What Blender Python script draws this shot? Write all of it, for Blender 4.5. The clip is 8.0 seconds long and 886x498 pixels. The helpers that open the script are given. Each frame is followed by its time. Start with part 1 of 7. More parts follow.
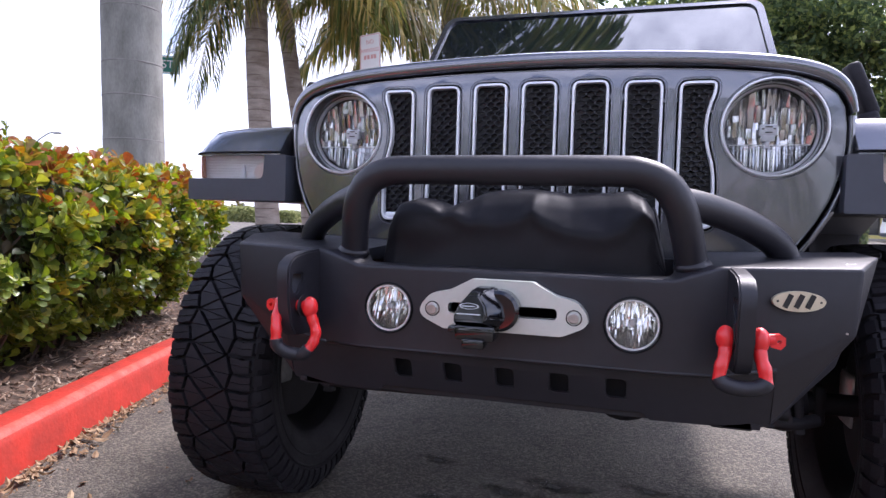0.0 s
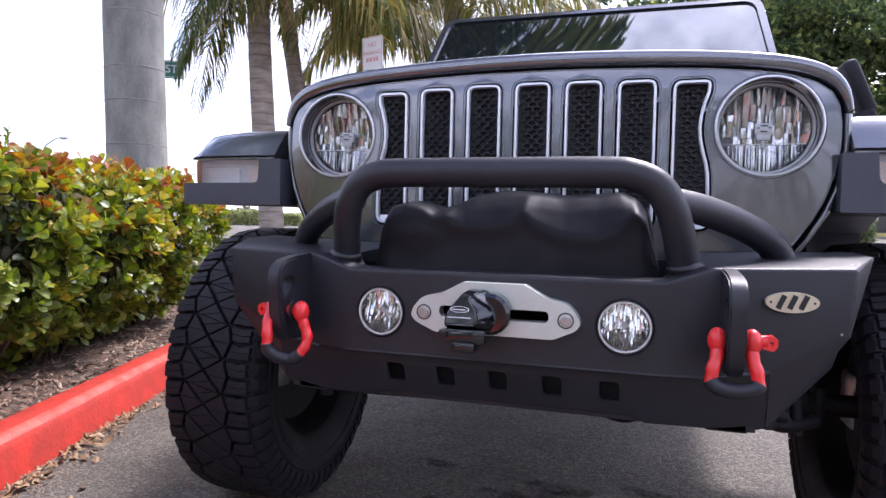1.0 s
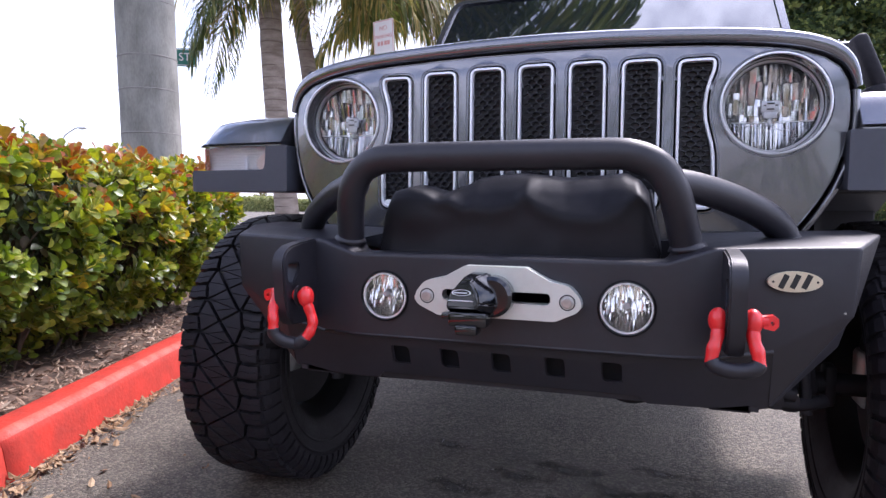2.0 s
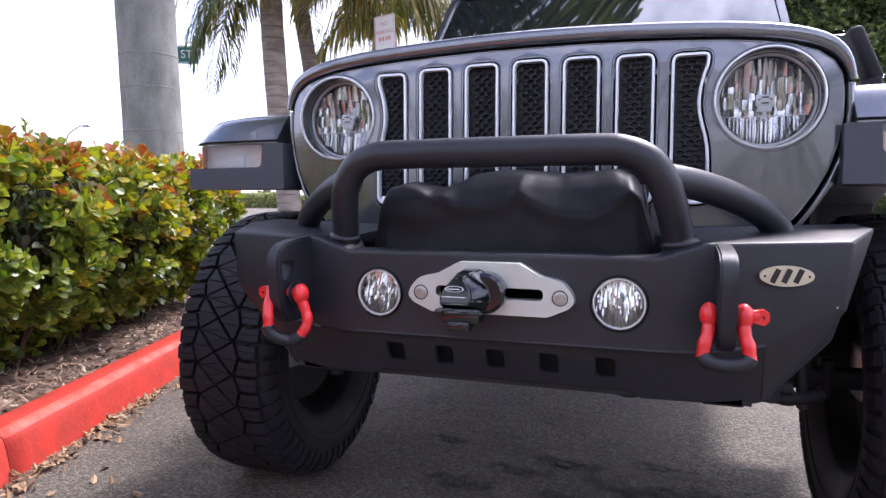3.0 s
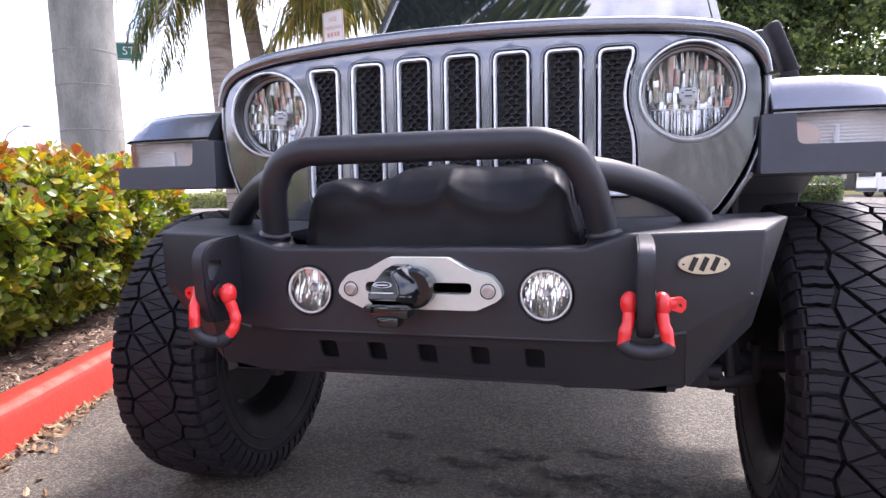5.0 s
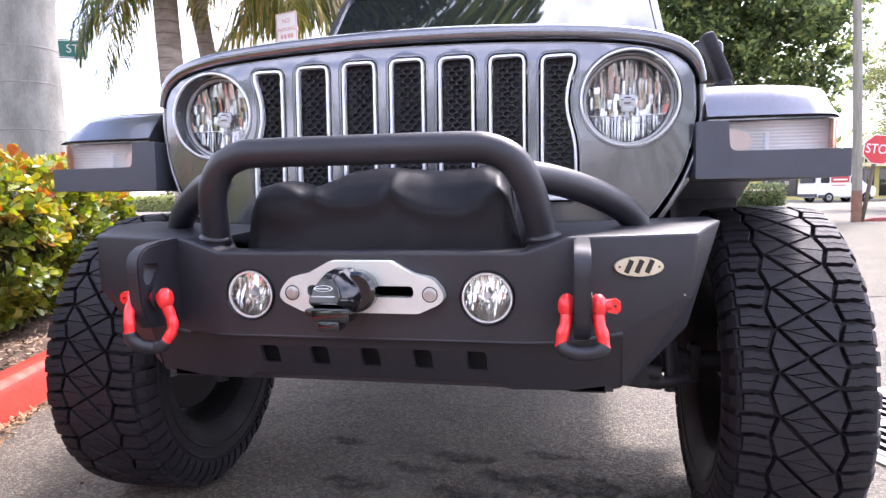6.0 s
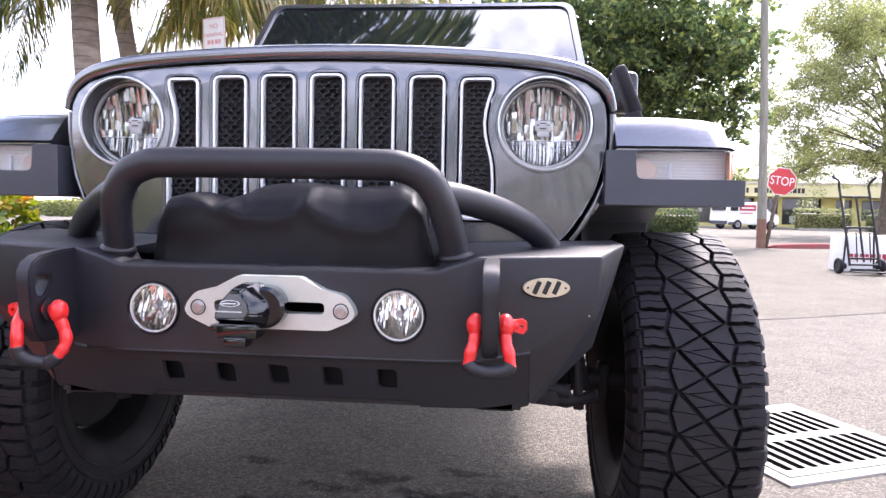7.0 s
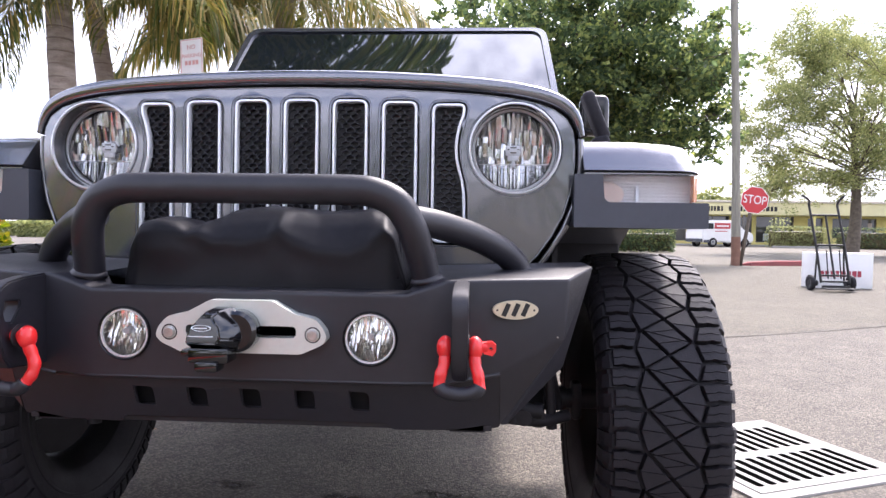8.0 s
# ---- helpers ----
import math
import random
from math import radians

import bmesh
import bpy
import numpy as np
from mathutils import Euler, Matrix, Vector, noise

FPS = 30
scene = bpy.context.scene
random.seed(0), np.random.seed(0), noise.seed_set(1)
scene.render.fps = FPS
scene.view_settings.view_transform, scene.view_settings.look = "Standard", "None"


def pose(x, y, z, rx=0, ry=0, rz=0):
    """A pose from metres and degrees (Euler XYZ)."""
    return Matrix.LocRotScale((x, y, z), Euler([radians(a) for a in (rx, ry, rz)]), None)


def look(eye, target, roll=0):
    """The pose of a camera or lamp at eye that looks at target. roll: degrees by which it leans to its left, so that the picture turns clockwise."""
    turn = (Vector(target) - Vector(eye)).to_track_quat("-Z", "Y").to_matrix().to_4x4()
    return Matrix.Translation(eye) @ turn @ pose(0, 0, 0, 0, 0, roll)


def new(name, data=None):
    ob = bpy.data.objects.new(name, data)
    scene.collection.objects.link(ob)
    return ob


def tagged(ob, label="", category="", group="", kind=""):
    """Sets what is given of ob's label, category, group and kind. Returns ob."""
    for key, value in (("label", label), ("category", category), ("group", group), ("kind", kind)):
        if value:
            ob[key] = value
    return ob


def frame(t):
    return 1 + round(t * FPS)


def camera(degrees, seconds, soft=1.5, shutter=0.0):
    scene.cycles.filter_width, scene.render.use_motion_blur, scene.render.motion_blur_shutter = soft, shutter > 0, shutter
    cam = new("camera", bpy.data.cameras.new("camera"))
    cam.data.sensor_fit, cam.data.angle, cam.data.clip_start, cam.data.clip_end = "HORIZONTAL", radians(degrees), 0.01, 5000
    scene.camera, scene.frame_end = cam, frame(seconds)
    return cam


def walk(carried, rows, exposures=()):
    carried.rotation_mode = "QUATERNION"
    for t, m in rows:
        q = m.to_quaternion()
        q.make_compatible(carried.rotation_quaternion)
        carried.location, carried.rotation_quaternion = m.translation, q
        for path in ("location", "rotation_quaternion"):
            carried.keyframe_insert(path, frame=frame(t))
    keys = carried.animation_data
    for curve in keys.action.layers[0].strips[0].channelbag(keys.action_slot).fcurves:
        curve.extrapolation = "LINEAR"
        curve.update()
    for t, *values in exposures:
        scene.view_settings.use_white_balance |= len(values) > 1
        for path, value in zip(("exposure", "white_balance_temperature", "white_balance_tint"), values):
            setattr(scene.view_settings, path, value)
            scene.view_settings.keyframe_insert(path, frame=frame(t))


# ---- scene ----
cam = camera(69.10, 8.0, soft=1.45)
PATH = [
    (0.0, 0.2213, -1.1365, 0.8772, 16.581, -2.942, 1.568),
    (0.5, 0.2325, -1.1270, 0.8768, 16.622, -2.677, 1.547),
    (1.0, 0.2454, -1.1225, 0.8802, 17.119, -2.819, 1.065),
    (1.5, 0.2602, -1.1213, 0.8803, 18.078, -3.677, 0.687),
    (3.0, 0.2919, -1.1176, 0.8844, 18.952, -4.733, -0.253),
    (3.5, 0.3043, -1.1138, 0.8823, 18.435, -4.836, -0.462),
    (4.0, 0.3174, -1.1076, 0.8819, 17.470, -4.974, -0.651),
    (4.5, 0.3301, -1.1033, 0.8819, 16.401, -5.084, -0.929),
    (6.0, 0.3691, -1.0973, 0.8796, 11.456, -4.798, -0.938),
    (6.5, 0.3840, -1.0964, 0.8806, 8.188, -4.396, -0.049),
    (7.0, 0.3962, -1.0979, 0.8842, 5.081, -3.404, 1.055),
    (7.5, 0.4046, -1.1043, 0.8881, 4.045, -2.444, 1.019),
    (8.0, 0.4138, -1.1153, 0.8934, 3.320, -1.692, 0.838),
]
walk(cam, [(t, pose(x, y, z, 90 + pitch, 0, yaw) @ pose(0, 0, 0, 0, 0, roll)) for t, x, y, z, yaw, pitch, roll in PATH], exposures=[(0.0, 0.99, 5780, 24), (1.5, 1.12, 5780, 24), (3.0, 1.15, 5840, 24), (4.5, 1.37, 5960, 24), (6.0, 1.90, 6050, 23), (6.5, 1.93, 6030, 23), (7.0, 1.78, 6100, 23), (8.0, 1.46, 6130, 21)])

# ---- world, sun ----
SUN_EL, SUN_AZ = radians(52), radians(27)      # azimuth from +y towards +x
world = bpy.data.worlds.new("sky")
scene.world = world
world.use_nodes = True
wn, wl = world.node_tree.nodes, world.node_tree.links
bg = wn["Background"]
sky = wn.new("ShaderNodeTexSky")
sky.sky_type = 'NISHITA'
sky.sun_disc = False
sky.sun_elevation, sky.sun_rotation = SUN_EL, SUN_AZ
sky.air_density, sky.dust_density = 1.0, 2.0
w_co = wn.new("ShaderNodeTexCoord")
w_map = wn.new("ShaderNodeMapping")
w_map.inputs["Scale"].default_value = (1.0, 1.0, 2.2)
w_map.inputs["Location"].default_value = (2.3, 1.1, 0.4)
w_noise = wn.new("ShaderNodeTexNoise")
w_noise.inputs["Scale"].default_value, w_noise.inputs["Detail"].default_value = 3.4, 7.0
w_noise.inputs["Roughness"].default_value = 0.55
w_ramp = wn.new("ShaderNodeValToRGB")
w_ramp.color_ramp.elements[0].position, w_ramp.color_ramp.elements[1].position = 0.39, 0.60
w_mix = wn.new("ShaderNodeMix")
w_mix.data_type = 'RGBA'
w_dot = wn.new("ShaderNodeVectorMath")                 # cloud is brighter towards the sun
w_dot.operation = 'DOT_PRODUCT'
w_dot.inputs[1].default_value = (math.sin(SUN_AZ) * math.cos(SUN_EL), math.cos(SUN_AZ) * math.cos(SUN_EL), math.sin(SUN_EL))
w_pos = wn.new("ShaderNodeMath")
w_pos.operation = 'MAXIMUM'
w_pos.inputs[1].default_value = 0.0
w_pow = wn.new("ShaderNodeMath")
w_pow.operation = 'POWER'
w_pow.inputs[1].default_value = 5.0
w_glow = wn.new("ShaderNodeMath")
w_glow.operation = 'MULTIPLY_ADD'
w_glow.inputs[1].default_value, w_glow.inputs[2].default_value = 1.9, 0.88
w_cloud = wn.new("ShaderNodeVectorMath")
w_cloud.operation = 'SCALE'
w_cloud.inputs[0].default_value = (8.5, 8.65, 9.1)
wl.new(w_co.outputs["Generated"], w_dot.inputs[0])
wl.new(w_dot.outputs["Value"], w_pos.inputs[0])
wl.new(w_pos.outputs[0], w_pow.inputs[0])
wl.new(w_pow.outputs[0], w_glow.inputs[0])
wl.new(w_glow.outputs[0], w_cloud.inputs["Scale"])
wl.new(w_cloud.outputs[0], w_mix.inputs[7])
wl.new(w_co.outputs["Generated"], w_map.inputs[0])
wl.new(w_map.outputs[0], w_noise.inputs["Vector"])
w_sep = wn.new("ShaderNodeSeparateXYZ")
w_haze = wn.new("ShaderNodeMath")                       # more cloud and haze low down, gaps overhead
w_haze.operation = 'MULTIPLY_ADD'
w_haze.inputs[1].default_value = -0.16
w_sum = wn.new("ShaderNodeMath")
w_sum.inputs[1].default_value = 0.08
wl.new(w_co.outputs["Generated"], w_sep.inputs[0])
wl.new(w_sep.outputs[2], w_haze.inputs[0])
wl.new(w_noise.outputs["Fac"], w_haze.inputs[2])
wl.new(w_haze.outputs[0], w_sum.inputs[0])
wl.new(w_sum.outputs[0], w_ramp.inputs[0])
wl.new(w_ramp.outputs[0], w_mix.inputs[0])
wl.new(sky.outputs[0], w_mix.inputs[6])
wl.new(w_mix.outputs[2], bg.inputs[0])
bg.inputs[1].default_value = 0.140
sun = new("sun", bpy.data.lights.new("sun", 'SUN'))
sun.data.energy, sun.data.angle, sun.data.color = 2.8, radians(9), (1.0, 0.93, 0.82)
sun.matrix_world = look((0, 0, 0), (-math.sin(SUN_AZ) * math.cos(SUN_EL), -math.cos(SUN_AZ) * math.cos(SUN_EL), -math.sin(SUN_EL)))


# ---- materials ----
def mat(name, col, rough=0.5, metal=0.0, var=0.0, scale=20.0, bump=0.0, bump_scale=200.0, coat=0.0, col2=None, island=None, spec=0.5, stretch=(1, 1, 1), rvar=0.0, objrand=0.0, through_light=0.0):
    """A surface: base colour varied by noise at two scales, roughness, fine relief."""
    m = bpy.data.materials.new(name)
    m.use_nodes = True
    n, l = m.node_tree.nodes, m.node_tree.links
    p = n["Principled BSDF"]
    p.inputs["Roughness"].default_value, p.inputs["Metallic"].default_value = rough, metal
    p.inputs["Specular IOR Level"].default_value = spec
    p.inputs["Coat Weight"].default_value, p.inputs["Coat Roughness"].default_value = coat, 0.04
    tc = n.new("ShaderNodeTexCoord")
    mp = n.new("ShaderNodeMapping")
    mp.inputs["Scale"].default_value = stretch
    l.new(tc.outputs["Object"], mp.inputs[0])
    last = None
    if col2 is None:
        col2 = tuple(c * (1 - var) for c in col)
    mix = n.new("ShaderNodeMix")
    mix.data_type = 'RGBA'
    mix.inputs[6].default_value, mix.inputs[7].default_value = (*col, 1), (*col2, 1)
    t1 = n.new("ShaderNodeTexNoise")
    t1.inputs["Scale"].default_value, t1.inputs["Detail"].default_value = scale, 8.0
    t2 = n.new("ShaderNodeTexNoise")
    t2.inputs["Scale"].default_value, t2.inputs["Detail"].default_value = scale * 9, 3.0
    l.new(mp.outputs[0], t1.inputs["Vector"])
    l.new(mp.outputs[0], t2.inputs["Vector"])
    ad = n.new("ShaderNodeMath")
    ad.operation = 'MULTIPLY_ADD'
    ad.inputs[1].default_value = 0.4
    l.new(t2.outputs["Fac"], ad.inputs[0])
    l.new(t1.outputs["Fac"], ad.inputs[2])
    rp = n.new("ShaderNodeMapRange")
    rp.inputs["From Min"].default_value, rp.inputs["From Max"].default_value = 0.5, 0.9
    l.new(ad.outputs[0], rp.inputs["Value"])
    l.new(rp.outputs[0], mix.inputs[0])
    out = mix.outputs[2]
    if island:                                   # a ramp of colours, one for each separate piece
        geo = n.new("ShaderNodeNewGeometry")
        rm = n.new("ShaderNodeValToRGB")
        e = rm.color_ramp.elements
        e[0].position, e[0].color = island[0][0], (*island[0][1], 1)
        e[1].position, e[1].color = island[-1][0], (*island[-1][1], 1)
        for pos, c in island[1:-1]:
            k = e.new(pos)
            k.color = (*c, 1)
        l.new(geo.outputs["Random Per Island"], rm.inputs[0])
        mul = n.new("ShaderNodeMix")
        mul.data_type, mul.blend_type = 'RGBA', 'MULTIPLY'
        mul.inputs[0].default_value = 1.0
        l.new(rm.outputs[0], mul.inputs[6])
        l.new(out, mul.inputs[7])
        out = mul.outputs[2]
    if objrand:
        oi = n.new("ShaderNodeObjectInfo")
        hs = n.new("ShaderNodeHueSaturation")
        mr = n.new("ShaderNodeMapRange")
        mr.inputs["To Min"].default_value, mr.inputs["To Max"].default_value = 1 - objrand, 1 + objrand
        l.new(oi.outputs["Random"], mr.inputs["Value"])
        l.new(mr.outputs[0], hs.inputs["Value"])
        l.new(out, hs.inputs["Color"])
        out = hs.outputs[0]
    l.new(out, p.inputs["Base Color"])
    if rvar:
        r2 = n.new("ShaderNodeMapRange")
        r2.inputs["From Min"].default_value, r2.inputs["From Max"].default_value = 0.4, 0.95
        r2.inputs["To Min"].default_value, r2.inputs["To Max"].default_value = rough - rvar, rough + rvar
        l.new(ad.outputs[0], r2.inputs["Value"])
        l.new(r2.outputs[0], p.inputs["Roughness"])
    if bump:
        b = n.new("ShaderNodeBump")
        t3 = n.new("ShaderNodeTexNoise")
        t3.inputs["Scale"].default_value, t3.inputs["Detail"].default_value = bump_scale, 4.0
        l.new(mp.outputs[0], t3.inputs["Vector"])
        b.inputs["Strength"].default_value, b.inputs["Distance"].default_value = min(1.0, bump), 0.004
        l.new(t3.outputs["Fac"], b.inputs["Height"])
        l.new(b.outputs[0], p.inputs["Normal"])
    if through_light:                            # thin leaves let light through
        tl = n.new("ShaderNodeBsdfTranslucent")
        ms = n.new("ShaderNodeMixShader")
        ms.inputs[0].default_value = through_light
        gm = n.new("ShaderNodeHueSaturation")
        gm.inputs["Saturation"].default_value, gm.inputs["Value"].default_value = 1.15, 1.5
        l.new(out, gm.inputs["Color"])
        l.new(gm.outputs[0], tl.inputs[0])
        l.new(p.outputs[0], ms.inputs[1])
        l.new(tl.outputs[0], ms.inputs[2])
        l.new(ms.outputs[0], n["Material Output"].inputs[0])
    return m


def glass(name, col=(1, 1, 1), rough=0.0, ior=1.45):
    m = mat(name, col, rough)
    p = m.node_tree.nodes["Principled BSDF"]
    p.inputs["Transmission Weight"].default_value, p.inputs["IOR"].default_value = 1.0, ior
    return m


def aggregate(name, binder, stone, share, size, patch_scale, rough):
    """Asphalt: pale stones of a few millimetres in a dark binder, worn in broad patches."""
    m = mat(name, binder, rough, var=0.35, scale=patch_scale)
    n, l = m.node_tree.nodes, m.node_tree.links
    p = n["Principled BSDF"]
    base = p.inputs["Base Color"].links[0].from_socket
    tc = n.new("ShaderNodeTexCoord")
    vo = n.new("ShaderNodeTexVoronoi")
    vo.inputs["Scale"].default_value = 1 / size
    l.new(tc.outputs["Object"], vo.inputs["Vector"])
    sep = n.new("ShaderNodeSeparateColor")
    l.new(vo.outputs["Color"], sep.inputs[0])
    big = n.new("ShaderNodeTexNoise")
    big.inputs["Scale"].default_value, big.inputs["Detail"].default_value = 3.0, 6.0
    l.new(tc.outputs["Object"], big.inputs["Vector"])
    ad = n.new("ShaderNodeMath")
    ad.operation = 'MULTIPLY_ADD'
    ad.inputs[1].default_value = 0.5
    l.new(big.outputs["Fac"], ad.inputs[0])
    l.new(sep.outputs[0], ad.inputs[2])
    mr = n.new("ShaderNodeMapRange")
    mr.inputs["From Min"].default_value, mr.inputs["From Max"].default_value = 1.25 - share, 1.3
    l.new(ad.outputs[0], mr.inputs["Value"])
    mix = n.new("ShaderNodeMix")
    mix.data_type = 'RGBA'
    mix.inputs[7].default_value = (*stone, 1)
    l.new(mr.outputs[0], mix.inputs[0])
    l.new(base, mix.inputs[6])
    l.new(mix.outputs[2], p.inputs["Base Color"])
    hs = n.new("ShaderNodeMath")
    hs.operation = 'MULTIPLY_ADD'
    hs.inputs[1].default_value = -0.9
    l.new(vo.outputs["Distance"], hs.inputs[0])
    l.new(sep.outputs[1], hs.inputs[2])
    b = n.new("ShaderNodeBump")
    b.inputs["Strength"].default_value, b.inputs["Distance"].default_value = 0.9, size * 0.55
    l.new(hs.outputs[0], b.inputs["Height"])
    l.new(b.outputs[0], p.inputs["Normal"])
    return m


M_ASPHALT = aggregate("asphalt", (0.106, 0.0925, 0.074), (0.224, 0.196, 0.154), 0.58, 0.0072, 5.0, 0.86)
M_LOT = aggregate("pale_lot_asphalt", (0.096, 0.085, 0.064), (0.210, 0.186, 0.136), 0.75, 0.0065, 0.9, 0.9)
M_BOUNCE = aggregate("pale_drive", (0.200, 0.178, 0.148), (0.340, 0.305, 0.255), 0.7, 0.008, 0.9, 0.9)
M_TAR = mat("tar_joint", (0.17, 0.155, 0.13), 0.9, var=0.4, scale=12)
M_STAIN = aggregate("oil_stain", (0.034, 0.030, 0.026), (0.115, 0.100, 0.085), 0.55, 0.0072, 6.0, 0.7)
n_, l_ = M_STAIN.node_tree.nodes, M_STAIN.node_tree.links      # the stain fades out raggedly towards its rim
uv_ = n_.new("ShaderNodeTexCoord")
len_ = n_.new("ShaderNodeVectorMath")
len_.operation = 'LENGTH'
l_.new(uv_.outputs["UV"], len_.inputs[0])
rag_ = n_.new("ShaderNodeTexNoise")
rag_.inputs["Scale"].default_value, rag_.inputs["Detail"].default_value = 14.0, 6.0
l_.new(uv_.outputs["Object"], rag_.inputs["Vector"])
sub_ = n_.new("ShaderNodeMath")
sub_.operation = 'MULTIPLY_ADD'
sub_.inputs[1].default_value = 2.2
l_.new(rag_.outputs["Fac"], sub_.inputs[0])
neg_ = n_.new("ShaderNodeMath")
neg_.operation = 'MULTIPLY'
neg_.inputs[1].default_value = -1.0
l_.new(len_.outputs["Value"], neg_.inputs[0])
l_.new(neg_.outputs[0], sub_.inputs[2])
fade_ = n_.new("ShaderNodeMapRange")
fade_.inputs["From Min"].default_value, fade_.inputs["From Max"].default_value = 0.30, 1.0
fade_.inputs["To Max"].default_value = 0.85
l_.new(sub_.outputs[0], fade_.inputs["Value"])
clear_ = n_.new("ShaderNodeBsdfTransparent")
both_ = n_.new("ShaderNodeMixShader")
l_.new(fade_.outputs[0], both_.inputs[0])
l_.new(clear_.outputs[0], both_.inputs[1])
l_.new(n_["Principled BSDF"].outputs[0], both_.inputs[2])
l_.new(both_.outputs[0], n_["Material Output"].inputs[0])
M_KERB = mat("red_kerb_paint", (0.55, 0.042, 0.024), 0.65, spec=0.3, col2=(0.37, 0.040, 0.026), scale=9, bump=0.5, bump_scale=60, rvar=0.12)
# paler red for the strip along the kerb's arris
M_KERBEDGE = mat("worn_kerb_edge", (0.66, 0.125, 0.09), 0.6, spec=0.3, col2=(0.52, 0.05, 0.03), scale=14, bump=0.5, bump_scale=60)
M_SOIL = mat("mulch_soil", (0.13, 0.085, 0.06), 0.95, var=0.6, scale=18, bump=1.0, bump_scale=70)
M_CHIP = mat("mulch_chip", (0.95, 0.95, 0.95), 0.9, var=0.3, scale=40, island=[(0, (0.10, 0.055, 0.034)), (0.35, (0.22, 0.130, 0.085)), (0.75, (0.36, 0.245, 0.17)), (1, (0.56, 0.45, 0.34))])
M_LITTER = mat("dry_leaf", (0.95, 0.95, 0.95), 0.8, var=0.3, scale=60, island=[(0, (0.20, 0.11, 0.05)), (0.5, (0.36, 0.22, 0.11)), (1, (0.55, 0.40, 0.24))])
M_PAINT = mat("granite_metallic_paint", (0.188, 0.193, 0.214), 0.21, metal=0.80, var=0.12, scale=3, coat=1.0)
M_BLACK = mat("textured_black_powder_coat", (0.0182, 0.0174, 0.0236), 0.43, var=0.3, scale=6, bump=0.12, bump_scale=900, rvar=0.06, spec=0.5)
M_PLASTIC = mat("grained_black_plastic", (0.058, 0.063, 0.080), 0.5, var=0.15, scale=9, bump=0.2, bump_scale=700)
M_DARK = mat("dark_underbody", (0.019, 0.0165, 0.021), 0.7, var=0.5, scale=14)
M_SATIN = mat("satin_silver_trim", (0.84, 0.85, 0.88), 0.38, metal=0.5, var=0.05, scale=12)
M_GLOSS = mat("gloss_black_plastic", (0.008, 0.008, 0.009), 0.16, var=0.3, scale=9)
M_HOOK = mat("hook_gloss_black", (0.006, 0.006, 0.008), 0.10, var=0.3, scale=30, coat=0.5)
M_MESHB = mat("grille_mesh_black", (0.019, 0.019, 0.025), 0.42, var=0.3, scale=20, spec=0.5)
M_CHROME = mat("reflector_chrome", (0.64, 0.635, 0.625), 0.14, metal=0.92, var=0.05, scale=40)
M_FOGCHROME = mat("bright_fog_reflector", (0.97, 0.94, 0.88), 0.17, metal=0.95, var=0.05, scale=40)
M_SHIELD = mat("pale_bulb_shield", (0.80, 0.82, 0.86), 0.3, metal=0.1, var=0.1, scale=60)
M_BULB = mat("bulb_shield", (0.60, 0.61, 0.64), 0.3, metal=0.3, var=0.1, scale=60)
M_LENS = bpy.data.materials.new("clear_lens")          # thin clear shell: straight through, gloss at a slant
M_LENS.use_nodes = True
ln, ll = M_LENS.node_tree.nodes, M_LENS.node_tree.links
lt, lg, lf, lm = ln.new("ShaderNodeBsdfTransparent"), ln.new("ShaderNodeBsdfGlossy"), ln.new("ShaderNodeFresnel"), ln.new("ShaderNodeMixShader")
lt.inputs[0].default_value = (0.95, 0.96, 0.97, 1)
lg.inputs["Roughness"].default_value, lf.inputs["IOR"].default_value = 0.02, 1.45
ll.new(lf.outputs[0], lm.inputs[0])
ll.new(lt.outputs[0], lm.inputs[1])
ll.new(lg.outputs[0], lm.inputs[2])
ll.new(lm.outputs[0], ln["Material Output"].inputs[0])
M_ALU = mat("machined_aluminium", (0.66, 0.69, 0.65), 0.42, metal=0.55, var=0.1, scale=12, bump=0.04, bump_scale=400)
M_STEEL = mat("zinc_bolt", (0.55, 0.55, 0.54), 0.35, metal=0.9, var=0.25, scale=60)
M_REDP = mat("red_shackle_paint", (0.80, 0.022, 0.022), 0.32, var=0.15, scale=15, coat=0.4)
M_BADGE = mat("brushed_gold_badge", (0.66, 0.58, 0.42), 0.42, metal=0.4, var=0.12, scale=30)
M_INK = mat("black_ink", (0.012, 0.012, 0.012), 0.5)
M_WHITEINK = mat("pale_print", (0.75, 0.77, 0.8), 0.4)
M_VINYL = mat("black_vinyl_cover", (0.0095, 0.0090, 0.0125), 0.48, var=0.25, scale=10, bump=0.15, bump_scale=600, rvar=0.08, spec=0.26)
M_RUBBER = mat("tyre_rubber", (0.0220, 0.0200, 0.0245), 0.6, var=0.35, scale=10, bump=0.35, bump_scale=260, rvar=0.08, spec=0.25)
M_RIM = mat("satin_black_rim", (0.010, 0.010, 0.011), 0.55, var=0.2, scale=10, spec=0.25)
M_WGLASS = mat("tinted_windshield_glass", (0.010, 0.013, 0.016), 0.02, var=0.1, scale=2, spec=1.0, coat=1.0)
M_WGLASS.node_tree.nodes["Principled BSDF"].inputs["IOR"].default_value = 1.75      # coated against the sun
M_LAMP = glass("turn_lamp_lens", (0.95, 0.95, 0.96), 0.27, 1.3)
M_LAMPIN = mat("turn_lamp_reflector", (0.80, 0.78, 0.77), 0.4, metal=0.2, var=0.15, scale=25)
M_AMBER = mat("amber_marker_lens", (0.72, 0.26, 0.12), 0.15, var=0.15, scale=30, coat=0.6)
M_PEACH = mat("amber_bulb", (0.83, 0.66, 0.57), 0.4, var=0.1, scale=30)
